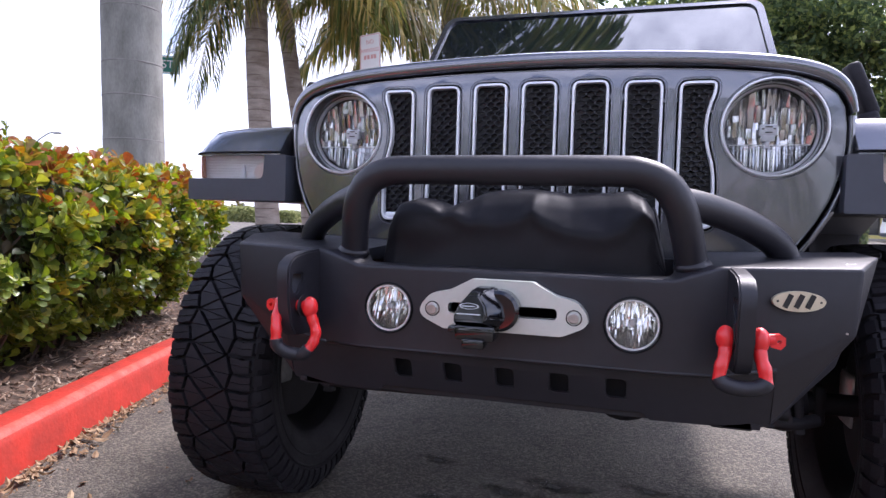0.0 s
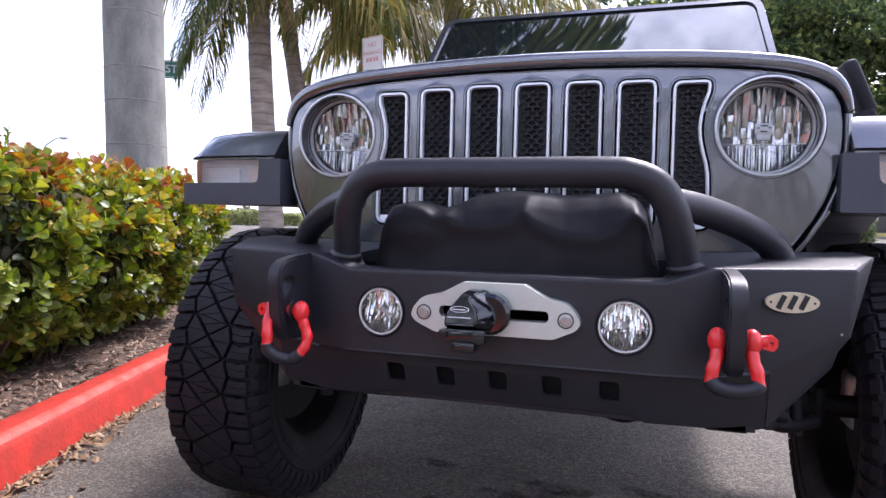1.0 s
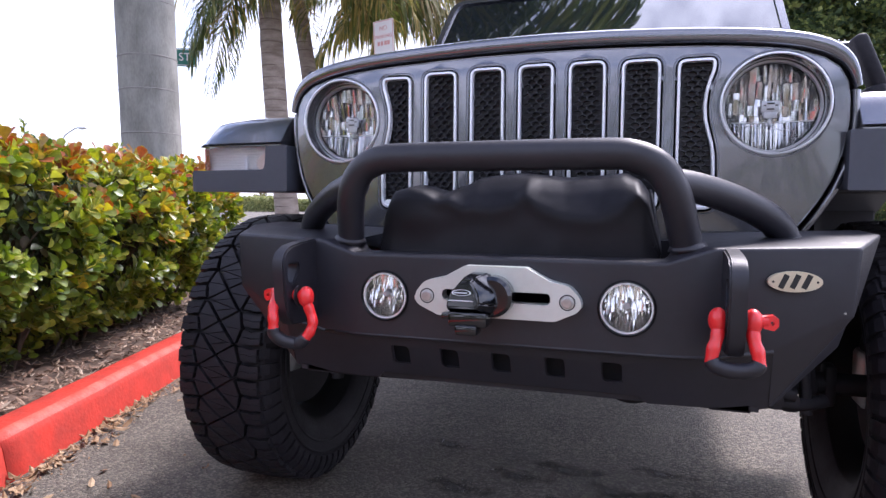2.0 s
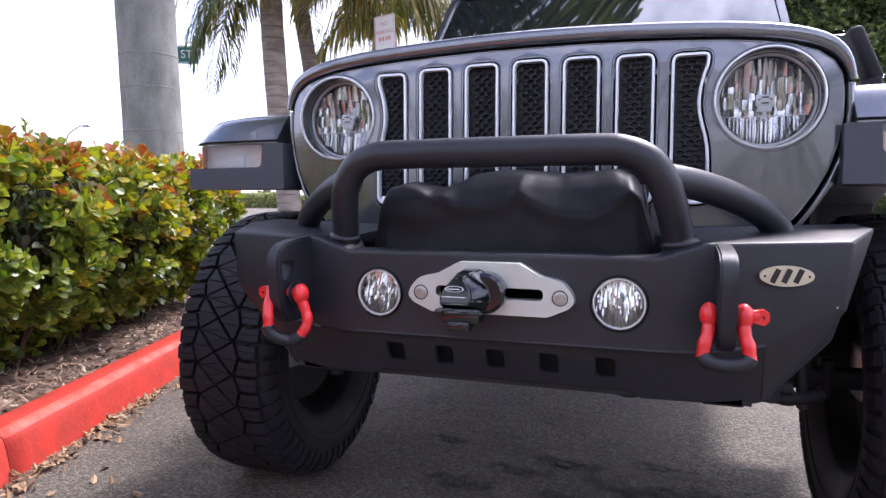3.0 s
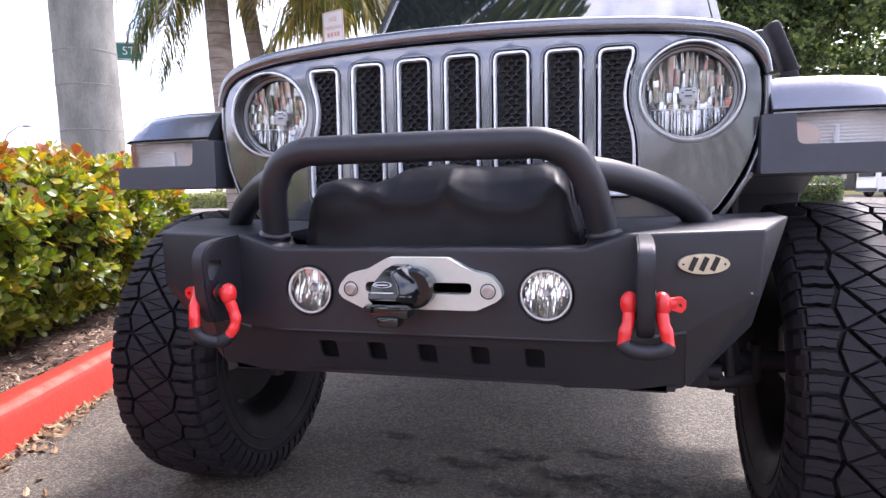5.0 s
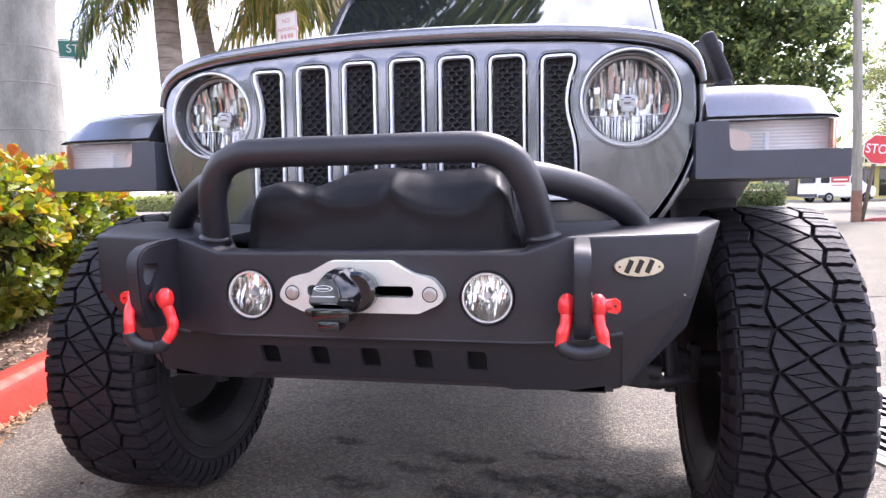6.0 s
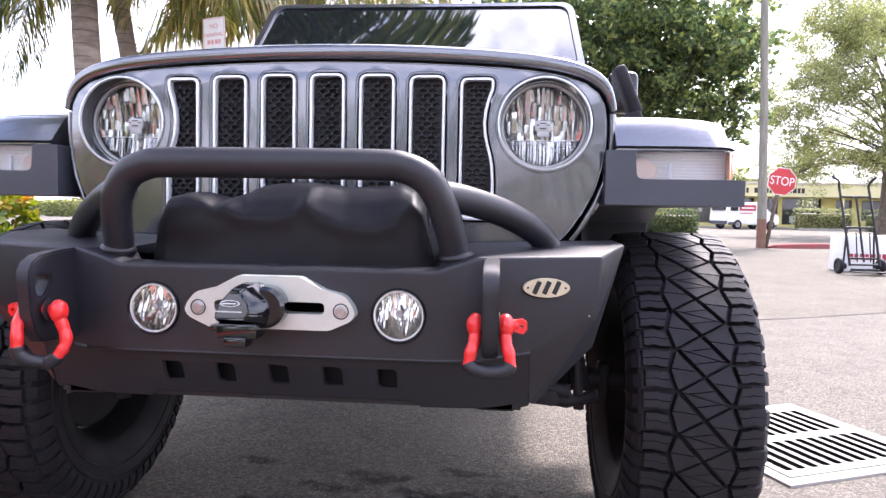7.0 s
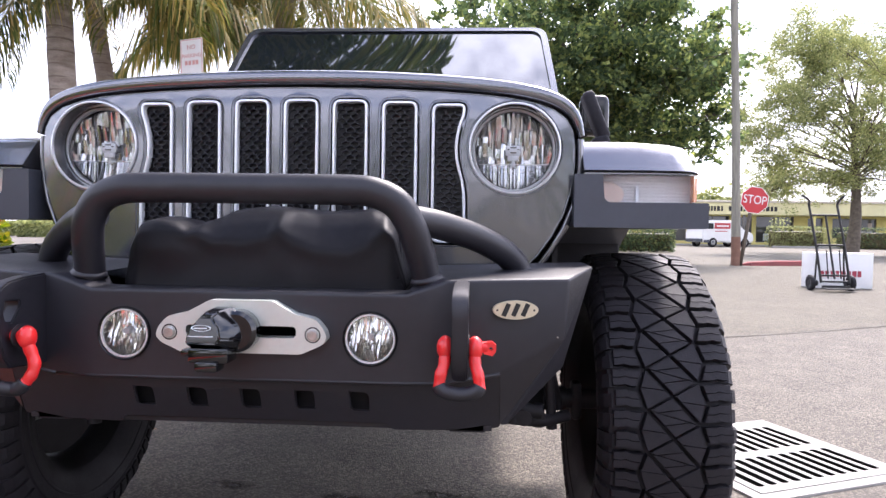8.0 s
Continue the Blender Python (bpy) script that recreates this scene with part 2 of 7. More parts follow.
M_LEAF = mat("hedge_leaf", (1, 1, 1), 0.34, var=0.35, scale=60, island=[(0, (0.078, 0.130, 0.020)), (0.3, (0.147, 0.212, 0.031)), (0.6, (0.236, 0.305, 0.045)), (0.85, (0.335, 0.377, 0.060)), (1, (0.440, 0.416, 0.081))], through_light=0.34)
M_LEAFY = mat("hedge_leaf_yellow", (1, 1, 1), 0.34, var=0.35, scale=60, island=[(0, (0.168, 0.241, 0.031)), (0.35, (0.314, 0.348, 0.045)), (0.7, (0.440, 0.400, 0.060)), (1, (0.520, 0.370, 0.075))], through_light=0.34)
M_LEAFO = mat("hedge_leaf_red_tip", (1, 1, 1), 0.36, var=0.35, scale=60, island=[(0, (0.230, 0.194, 0.050)), (0.3, (0.390, 0.225, 0.045)), (0.65, (0.430, 0.155, 0.045)), (1, (0.300, 0.083, 0.045))], through_light=0.3)
# leaf tones darkened to stand for the shade inside foliage
M_LEAFSHADE = mat("hedge_inner_leaf", (1, 1, 1), 0.5, var=0.4, scale=60, island=[(0, (0.03, 0.05, 0.014)), (0.6, (0.06, 0.10, 0.022)), (1, (0.12, 0.08, 0.03))], through_light=0.15)
M_TWIG = mat("hedge_twig", (0.10, 0.075, 0.055), 0.9, var=0.4, scale=40)
M_PALMBARK = mat("grey_palm_bark", (0.28, 0.275, 0.245), 0.85, col2=(0.16, 0.158, 0.138), scale=5, bump=0.4, bump_scale=45, stretch=(1.8, 1.8, 0.7))
M_PALMRING = mat("palm_leaf_scar", (0.27, 0.255, 0.235), 0.9, var=0.3, scale=14)
M_COCORING = mat("brown_leaf_scar", (0.21, 0.165, 0.135), 0.9, var=0.35, scale=14)
M_COCOBARK = mat("brown_palm_bark", (0.38, 0.32, 0.27), 0.9, col2=(0.20, 0.16, 0.13), scale=5, bump=0.8, bump_scale=35, stretch=(1, 1, 3))
M_FROND = mat("palm_leaflet", (1, 1, 1), 0.5, var=0.2, scale=20, island=[(0, (0.07, 0.10, 0.025)), (0.35, (0.12, 0.14, 0.035)), (0.65, (0.23, 0.20, 0.058)), (0.9, (0.37, 0.29, 0.10)), (1, (0.42, 0.31, 0.15))], through_light=0.4)
M_FRONDG = mat("green_palm_leaflet", (1, 1, 1), 0.45, var=0.2, scale=20, island=[(0, (0.04, 0.07, 0.022)), (0.6, (0.10, 0.14, 0.04)), (1, (0.22, 0.23, 0.07))], through_light=0.22)
M_RACHIS = mat("palm_leaf_stalk", (0.33, 0.30, 0.12), 0.6, var=0.3, scale=15)
M_TREELEAF = mat("dark_tree_leaf", (1, 1, 1), 0.6, var=0.25, scale=8, island=[(0, (0.050, 0.080, 0.045)), (0.5, (0.105, 0.150, 0.068)), (0.85, (0.200, 0.245, 0.095)), (1, (0.36, 0.385, 0.125))], spec=0.25, through_light=0.4)
M_DARKLEAF = mat("shade_tree_leaf", (1, 1, 1), 0.6, var=0.25, scale=8, island=[(0, (0.060, 0.092, 0.052)), (0.45, (0.130, 0.180, 0.085)), (0.8, (0.26, 0.31, 0.12)), (1, (0.42, 0.45, 0.17))], spec=0.25, through_light=0.6)
M_OAKLEAF = mat("pale_tree_leaf", (1, 1, 1), 0.6, var=0.25, scale=8, island=[(0, (0.155, 0.185, 0.080)), (0.5, (0.300, 0.325, 0.140)), (1, (0.500, 0.505, 0.235))], spec=0.25, through_light=0.4)
M_BARK = mat("tree_bark", (0.16, 0.13, 0.10), 0.9, var=0.5, scale=8, bump=0.8, bump_scale=30)
M_WOODPOLE = mat("weathered_pole_wood", (0.30, 0.285, 0.235), 0.9, var=0.35, scale=6, bump=0.6, bump_scale=40, stretch=(4, 4, 0.4))
M_POLEBASE = mat("reddish_pole_paint", (0.24, 0.125, 0.085), 0.8, var=0.3, scale=9)
M_KERBOLD = mat("faded_red_kerb_paint", (0.27, 0.055, 0.055), 0.8, col2=(0.19, 0.065, 0.06), scale=5, bump=0.4, bump_scale=60)
M_STOP = mat("stop_sign_red", (0.55, 0.035, 0.04), 0.4, var=0.1, scale=6)
M_SIGNW = mat("white_sign_sheet", (0.78, 0.77, 0.75), 0.45, var=0.06, scale=9)
M_SIGNP = mat("faded_red_print", (0.70, 0.36, 0.33), 0.6, var=0.2, scale=30)
M_SIGNG = mat("green_sign_sheet", (0.008, 0.17, 0.12), 0.4, var=0.1, scale=9)
M_GALV = mat("galvanised_post", (0.36, 0.36, 0.35), 0.55, metal=0.4, var=0.2, scale=20)
M_GRATE = mat("worn_grate_steel", (0.34, 0.328, 0.305), 0.6, metal=0.1, var=0.2, scale=14, bump=0.3, bump_scale=120)
# near-black without gloss, painted in for the shade of openings
M_HOLESHADE = mat("drain_pit", (0.004, 0.004, 0.004), 0.95, var=0.3, scale=9, spec=0.0)
M_CONC = mat("pale_concrete", (0.38, 0.37, 0.34), 0.9, var=0.2, scale=5, bump=0.4, bump_scale=80)
M_CARTONINK = mat("dark_red_carton_print", (0.36, 0.035, 0.06), 0.6, var=0.15, scale=30)
M_CARTON = mat("white_carton", (0.80, 0.80, 0.80), 0.7, var=0.06, scale=4)
M_TROLLEY = mat("black_trolley_steel", (0.02, 0.02, 0.021), 0.45, var=0.2, scale=12)
M_VAN = mat("white_van_paint", (0.78, 0.78, 0.77), 0.25, var=0.05, scale=2, coat=0.7)
M_VGLASS = mat("van_window", (0.02, 0.022, 0.025), 0.06, var=0.2, scale=2, spec=0.15)
M_VRED = mat("van_red_panel", (0.45, 0.04, 0.05), 0.4, var=0.1, scale=5)
M_WALLY = mat("yellow_stucco", (0.74, 0.66, 0.25), 0.85, var=0.12, scale=1.5, bump=0.3, bump_scale=40)
M_FASCIA = mat("cream_fascia", (0.66, 0.61, 0.34), 0.7, var=0.1, scale=1.5)
M_ROOFM = mat("roof_edge", (0.55, 0.50, 0.40), 0.8, var=0.15, scale=3)
M_SHOPG = mat("shop_window", (0.035, 0.04, 0.045), 0.05, var=0.3, scale=1.5, spec=0.8)
M_SHOPF = mat("shop_window_frame", (0.14, 0.13, 0.12), 0.4, var=0.15, scale=6)
M_DISPLAY = mat("shop_display", (1, 1, 1), 0.7, var=0.2, scale=4, island=[(0, (0.5, 0.5, 0.5)), (0.4, (0.25, 0.38, 0.42)), (0.7, (0.55, 0.42, 0.35)), (1, (0.8, 0.8, 0.78))])


# ---- mesh helpers ----
def finish(name, bm, materials, smooth=False, angle=None):
    me = bpy.data.meshes.new(name)
    bm.normal_update()
    bm.to_mesh(me)
    bm.free()
    for m in (materials if isinstance(materials, (list, tuple)) else [materials]):
        me.materials.append(m)
    if smooth:
        me.polygons.foreach_set("use_smooth", [True] * len(me.polygons))
        if angle is not None:
            me.set_sharp_from_angle(angle=radians(angle))
    return me


def part(name, bm, material, parent, label="", smooth=False, angle=None, kind="", at=None):
    """Link a bmesh as one mesh object under a thing or under a part."""
    ob = new(name, finish(name, bm, material, smooth, angle))
    ob.parent = parent
    if at is not None:
        ob.matrix_basis = at
    return tagged(ob, label, kind=kind)


def thing(name, label, category, at=None, group="", kind=""):
    ob = new(name)
    ob.empty_display_size = 0.1
    if at is not None:
        ob.matrix_basis = at
    return tagged(ob, label, category, group, kind)


def solid(name, bm, material, label, category="", smooth=False, angle=None, kind="", at=None, group=""):
    ob = new(name, finish(name, bm, material, smooth, angle))
    if at is not None:
        ob.matrix_basis = at
    return tagged(ob, label, category, group, kind)


def box(bm, x0, x1, y0, y1, z0, z1, bevel=0.0, seg=2, mi=0, m=None):
    r = bmesh.ops.create_cube(bm, size=1.0)
    vs = r["verts"]
    for v in vs:
        v.co = Vector(((x0 + x1) / 2 + v.co.x * (x1 - x0), (y0 + y1) / 2 + v.co.y * (y1 - y0), (z0 + z1) / 2 + v.co.z * (z1 - z0)))
    faces = list({f for v in vs for f in v.link_faces})
    for f in faces:
        f.material_index = mi
    if bevel:
        es = list({e for v in vs for e in v.link_edges})
        rb = bmesh.ops.bevel(bm, geom=es, offset=bevel, segments=seg, profile=0.5, affect='EDGES')
        vs = list({v for f in rb["faces"] for v in f.verts} | {v for v in vs if v.is_valid})
        for f in rb["faces"]:
            f.material_index = mi
    if m is not None:
        bmesh.ops.transform(bm, matrix=m, verts=[v for v in vs if v.is_valid])
    return vs


def cylinder(bm, p0, p1, r0, r1=None, seg=20, mi=0, caps=True):
    p0, p1 = Vector(p0), Vector(p1)
    d = p1 - p0
    q = d.to_track_quat("Z", "Y").to_matrix().to_4x4()
    r = bmesh.ops.create_cone(bm, segments=seg, radius1=r0, radius2=r0 if r1 is None else r1, depth=d.length, cap_ends=caps, matrix=Matrix.Translation((p0 + p1) / 2) @ q)
    for f in {f for v in r["verts"] for f in v.link_faces}:
        f.material_index = mi
        f.smooth = len(f.verts) == 4
    return r["verts"]


def smooth_path(pts, n=8):
    """Catmull-Rom through the points."""
    P = [Vector(p) for p in pts]
    P = [P[0] * 2 - P[1]] + P + [P[-1] * 2 - P[-2]]
    out = []
    for i in range(1, len(P) - 2):
        for k in range(n):
            t = k / n
            a, b, c, d = P[i - 1:i + 3]
            out.append(0.5 * ((2 * b) + (c - a) * t + (2 * a - 5 * b + 4 * c - d) * t * t + (3 * b - a - 3 * c + d) * t ** 3))
    out.append(P[-2])
    return out


def tube(bm, pts, radius, seg=16, mi=0, caps=True, squash=1.0):
    """A round bar along points; radius is a number or one for each point."""
    pts = [Vector(p) for p in pts]
    rs = radius if isinstance(radius, (list, tuple)) else [radius] * len(pts)
    up = None
    rings = []
    for i, p in enumerate(pts):
        d = (pts[min(i + 1, len(pts) - 1)] - pts[max(i - 1, 0)]).normalized()
        if up is None:
            up = d.orthogonal().normalized()
        up = (up - d * up.dot(d)).normalized()
        side = d.cross(up)
        rings.append([bm.verts.new(p + (up * math.cos(a) * squash + side * math.sin(a)) * rs[i]) for a in (2 * math.pi * k / seg for k in range(seg))])
    for a, b in zip(rings, rings[1:]):
        for k in range(seg):
            f = bm.faces.new((a[k], a[(k + 1) % seg], b[(k + 1) % seg], b[k]))
            f.smooth, f.material_index = True, mi
    if caps:
        for r in (list(reversed(rings[0])), rings[-1]):
            bm.faces.new(r).material_index = mi
    return rings


def lathe(bm, profile, seg=48, axis="y", centre=(0, 0, 0), mi=0, closed=False, smooth=True):
    """Turn a profile of (radius, along) about an axis."""
    c = Vector(centre)
    rings = []
    for r, h in profile:
        ring = []
        for k in range(seg):
            a = 2 * math.pi * k / seg
            u, v = r * math.cos(a), r * math.sin(a)
            ring.append(bm.verts.new(c + (Vector((u, h, v)) if axis == "y" else Vector((h, u, v)) if axis == "x" else Vector((u, v, h)))))
        rings.append(ring)
    pairs = list(zip(rings, rings[1:])) + ([(rings[-1], rings[0])] if closed else [])
    for a, b in pairs:
        for k in range(seg):
            f = bm.faces.new((a[k], a[(k + 1) % seg], b[(k + 1) % seg], b[k]))
            f.smooth, f.material_index = smooth, mi
    return rings


def round_poly(pts, n=5):
    """Corners (x, z, radius) to a rounded outline."""
    out = []
    N = len(pts)
    for i in range(N):
        a, b, c = Vector(pts[i - 1][:2]), Vector(pts[i][:2]), Vector(pts[(i + 1) % N][:2])
        r = pts[i][2]
        if r <= 0:
            out.append(b)
            continue
        u, v = (a - b).normalized(), (c - b).normalized()
        p0, p2 = b + u * r, b + v * r
        for k in range(n + 1):
            t = k / n
            out.append(p0 * (1 - t) ** 2 + b * 2 * t * (1 - t) + p2 * t * t)
    return out


def inset_poly(pts, d):
    """An outline moved inwards by d."""
    area = sum(pts[i - 1].x * pts[i].y - pts[i].x * pts[i - 1].y for i in range(len(pts)))
    s = 1 if area > 0 else -1
    out = []
    for i in range(len(pts)):
        e = (pts[(i + 1) % len(pts)] - pts[i - 1]).normalized()
        out.append(pts[i] + Vector((-e.y, e.x)) * d * s)
    return out


def inside(p, poly):
    r = False
    for i in range(len(poly)):
        a, b = poly[i - 1], poly[i]
        if (a.y > p.y) != (b.y > p.y) and p.x < (b.x - a.x) * (p.y - a.y) / (b.y - a.y) + a.x:
            r = not r
    return r


def plate(bm, outline, holes, y0, y1, mi=0, bend=None):
    """A plate in the x-z plane between y0 (front) and y1, with holes through it."""
    loops = []
    for poly in [outline] + list(holes):
        vs = [bm.verts.new((p.x, y0, p.y)) for p in poly]
        loops.append([bm.edges.new((vs[i - 1], vs[i])) for i in range(len(vs))])
    r = bmesh.ops.triangle_fill(bm, use_beauty=True, edges=[e for l in loops for e in l], normal=(0, -1, 0))
    faces = [f for f in r["geom"] if isinstance(f, bmesh.types.BMFace)]
    for f in faces:
        f.material_index = mi
        if f.normal.y > 0:
            f.normal_flip()
    e = bmesh.ops.extrude_face_region(bm, geom=faces, use_keep_orig=True)
    back = [v for v in e["geom"] if isinstance(v, bmesh.types.BMVert)]
    for v in back:
        v.co.y = y1
    for f in e["geom"]:
        if isinstance(f, bmesh.types.BMFace):
            f.material_index = mi
    bmesh.ops.recalc_face_normals(bm, faces=bm.faces[:])
    if bend:
        for v in bm.verts:
            v.co = bend(v.co)


def rim_bar(bm, outer, inner, y_front, y_back, mi=0):
    """A raised frame between two outlines with the same number of points, with rounded front."""
    n = len(outer)
    mid_o = [o.lerp(i, 0.22) for o, i in zip(outer, inner)]
    mid_i = [o.lerp(i, 0.78) for o, i in zip(outer, inner)]
    rows = [(outer, y_back), (outer, y_front + 0.002), (mid_o, y_front), (mid_i, y_front), (inner, y_front + 0.002), (inner, y_back)]
    vs = [[bm.verts.new((p.x, y, p.y)) for p in poly] for poly, y in rows]
    for a, b in zip(vs, vs[1:]):
        for k in range(n):
            f = bm.faces.new((a[k], a[(k + 1) % n], b[(k + 1) % n], b[k]))
            f.smooth, f.material_index = True, mi


def text_bm(body, size, thick=0.002):
    """Words in the built-in font as a mesh, centred, upright in the x-z plane, facing -y."""
    cu = bpy.data.curves.new("words", 'FONT')
    cu.body, cu.size, cu.align_x, cu.align_y, cu.extrude = body, size, 'CENTER', 'CENTER', thick
    ob = new("words", cu)
    dg = bpy.context.evaluated_depsgraph_get()
    me = bpy.data.meshes.new_from_object(ob.evaluated_get(dg))
    bpy.data.objects.remove(ob)
    bm = bmesh.new()
    bm.from_mesh(me)
    bmesh.ops.transform(bm, matrix=pose(0, 0, 0, 90, 0, 0), verts=bm.verts[:])
    return bm


def fbm(x, y=0.0, z=0.0, octaves=4):
    return noise.fractal(Vector((x, y, z)), 1.0, 2.0, octaves)


# ---- ground, kerb, drain ----
def sheet(x0, x1, y0, y1, nx, ny, height):
    bm = bmesh.new()
    g = [[bm.verts.new((x0 + (x1 - x0) * i / nx, y0 + (y1 - y0) * j / ny, height(x0 + (x1 - x0) * i / nx, y0 + (y1 - y0) * j / ny))) for i in range(nx + 1)] for j in range(ny + 1)]
    for j in range(ny):
        for i in range(nx):
            bm.faces.new((g[j][i], g[j][i + 1], g[j + 1][i + 1], g[j + 1][i])).smooth = True
    return bm


ground = solid("ground", sheet(-900, 900, -900, 900, 6, 6, lambda x, y: 0.0), M_ASPHALT, "dark grey weathered asphalt of a driveway", "ground", kind="structure")

KD = Vector((-0.292, 0.956, 0)).normalized()        # along the kerb
KN = Vector((-KD.y, KD.x, 0))                       # behind the kerb, away from the road
K0 = Vector((-1.617, 0.284, 0))


def kerb_at(s, w, z):
    return K0 + KD * s + KN * w + Vector((0, 0, z))


def kerb(name, s0, s1, label, prof, n=60):
    bm = bmesh.new()
    rows = []
    for i in range(n + 1):
        s = s0 + (s1 - s0) * i / n
        rows.append([bm.verts.new(kerb_at(s, w + 0.004 * fbm(s * 3, w * 9), z + (0.003 * fbm(s * 2.3 + 9, w * 8) if z > 0 else 0))) for w, z in prof])
    for a, b in zip(rows, rows[1:]):
        for k in range(len(prof) - 1):
            f = bm.faces.new((a[k], b[k], b[k + 1], a[k + 1]))
            f.smooth, f.material_index = True, 1 if k in (3, 4) else 0
    for r in (list(reversed(rows[0])), rows[-1]):
        bm.faces.new(r)
    bmesh.ops.recalc_face_normals(bm, faces=bm.faces[:])
    return solid(name, bm, [M_KERB, M_KERBEDGE], label, "kerb", kind="structure")


KPROF = [(0, 0), (0.006, 0.03), (0.018, 0.105), (0.026, 0.132), (0.042, 0.147), (0.065, 0.152), (0.15, 0.152), (0.165, 0.146), (0.17, 0.13), (0.17, 0)]
for k in range(6):
    kerb("kerb", -6 + 3.004 * k, -3 + 3.004 * k, "red-painted concrete kerb with paler edges beside the planting bed", KPROF, 30)

# planting bed behind the kerb
bm = bmesh.new()
rows = []
for i in range(91):
    s = -6 + 18 * i / 90
    rows.append([bm.verts.new(kerb_at(s, w, 0.125 + (0.03 * fbm(s * 1.7, w * 2) + 0.012 * fbm(s * 9, w * 9)) + min(0.05, (w - 0.16) * 0.12))) for w in [0.165, 0.22, 0.3, 0.4, 0.5, 0.62, 0.8, 1.1, 1.6, 2.2, 3.0]] + [bm.verts.new(kerb_at(s, 3.02, 0))])
for a, b in zip(rows, rows[1:]):
    for k in range(len(a) - 1):
        bm.faces.new((a[k], b[k], b[k + 1], a[k + 1])).smooth = True
bed = solid("planting_bed", bm, M_SOIL, "mulched soil bed behind the red kerb", "bed", kind="structure")

rng = random.Random(4)


def scatter(name, n, place, size, thin, material, label, category, curl=0.0, seedv=1):
    """Many small flakes in one mesh."""
    r = random.Random(seedv)
    V, F = [], []
    for _ in range(n):
        p = place(r)
        L, W = r.uniform(*size), r.uniform(*thin)
        m = Matrix.Translation(p) @ Euler((r.uniform(-.5, .5), r.uniform(-.5, .5), r.uniform(0, 6.28))).to_matrix().to_4x4()
        c = curl * r.uniform(.3, 1)
        pts = [(-L / 2, 0, c * L), (-L * .2, -W / 2, 0), (-L * .2, W / 2, 0.15 * c * L), (L * .25, -W / 2, 0.1 * c * L), (L * .25, W / 2, 0), (L / 2, 0, c * L * .8), (0, 0, 0.18 * W)]
        b = len(V)
        V += [m @ Vector(q) for q in pts]
        F += [(b, b + 1, b + 6), (b, b + 6, b + 2), (b + 1, b + 3, b + 6), (b + 2, b + 6, b + 4), (b + 3, b + 5, b + 6), (b + 4, b + 6, b + 5)]
    me = bpy.data.meshes.new(name)
    me.from_pydata(V, [], F)
    me.materials.append(material)
    return tagged(new(name, me), label, category, kind="stuff")


def bed_place(r):
    s, w = r.uniform(-1.5, 7), 0.17 + 0.75 * r.random() ** 1.3
    return kerb_at(s, w, 0.128 + 0.03 * fbm(s * 1.7, w * 2) + min(0.05, (w - 0.16) * 0.12) + r.uniform(0.003, 0.015))


scatter("mulch", 9000, bed_place, (0.015, 0.06), (0.005, 0.014), M_CHIP, "brown shredded bark mulch on the bed", "mulch", 0.1, 2)


def litter_place(r):
    s = r.uniform(-1.2, 4.5)
    return kerb_at(s, -0.012 - abs(r.gauss(0, 0.05)) * (1 + .8 * fbm(s * 2.2, 4)), r.uniform(0.004, 0.02))


scatter("leaf_litter", 420, litter_place, (0.018, 0.06), (0.008, 0.024), M_LITTER, "dry brown leaves gathered along the kerb", "leaves", 0.35, 3)
scatter("fine_litter", 2200, litter_place, (0.004, 0.016), (0.003, 0.008), M_LITTER, "fine dry leaf crumbs along the kerb", "leaves", 0.2, 5)
scatter("loose_leaves", 46, lambda r: Vector((r.uniform(-1.75, -0.9), r.uniform(0.2, 1.7), 0.006)), (0.02, 0.05), (0.01, 0.02), M_LITTER, "few scattered dry leaves on the asphalt", "leaves", 0.3, 8)


def patch(name, pts, z, material, label, category):
    bm = bmesh.new()
    f = bm.faces.new([bm.verts.new((x, y, z)) for x, y in pts])
    if f.normal.z < 0:
        f.normal_flip()
    f.normal_update()
    return solid(name, bm, material, label, category, kind="structure")


# unseen paler paving, added to bounce light onto the vehicle's front
patch("driveway", [(-60, -10.4), (60, -10.4), (60, -2.6), (-60, -2.6)], 0.004, M_BOUNCE, "unseen pale paving added to bounce light onto the vehicle", "road")
# paler lot beyond the driveway's joint
patch("car_park", [(1.05, 4.0), (2.58, 4.58), (4.45, 5.5), (9.0, 7.6), (60, 32), (200, 95), (200, 300), (-40, 300), (-9, 60), (-3.5, 16), (-1.6, 9), (-0.6, 5.5), (0.2, 4.1)], 0.004, M_LOT, "pale sun-bleached asphalt of the car park", "road")
bm = bmesh.new()
jp = smooth_path([(0.9, 3.93, 0.006), (1.8, 4.25, 0.006), (2.58, 4.58, 0.006), (3.36, 4.93, 0.006), (4.45, 5.5, 0.006), (6.5, 6.5, 0.006), (9.0, 7.6, 0.006)], 6)
for a, b in zip(jp, jp[1:]):
    d = (b - a).normalized().cross(Vector((0, 0, 1))) * 0.012
    bm.faces.new([bm.verts.new(q) for q in (a - d, a + d, b + d, b - d)])
solid("pavement_joint", bm, M_TAR, "dark tar joint between two asphalt pours", "joint", kind="structure")

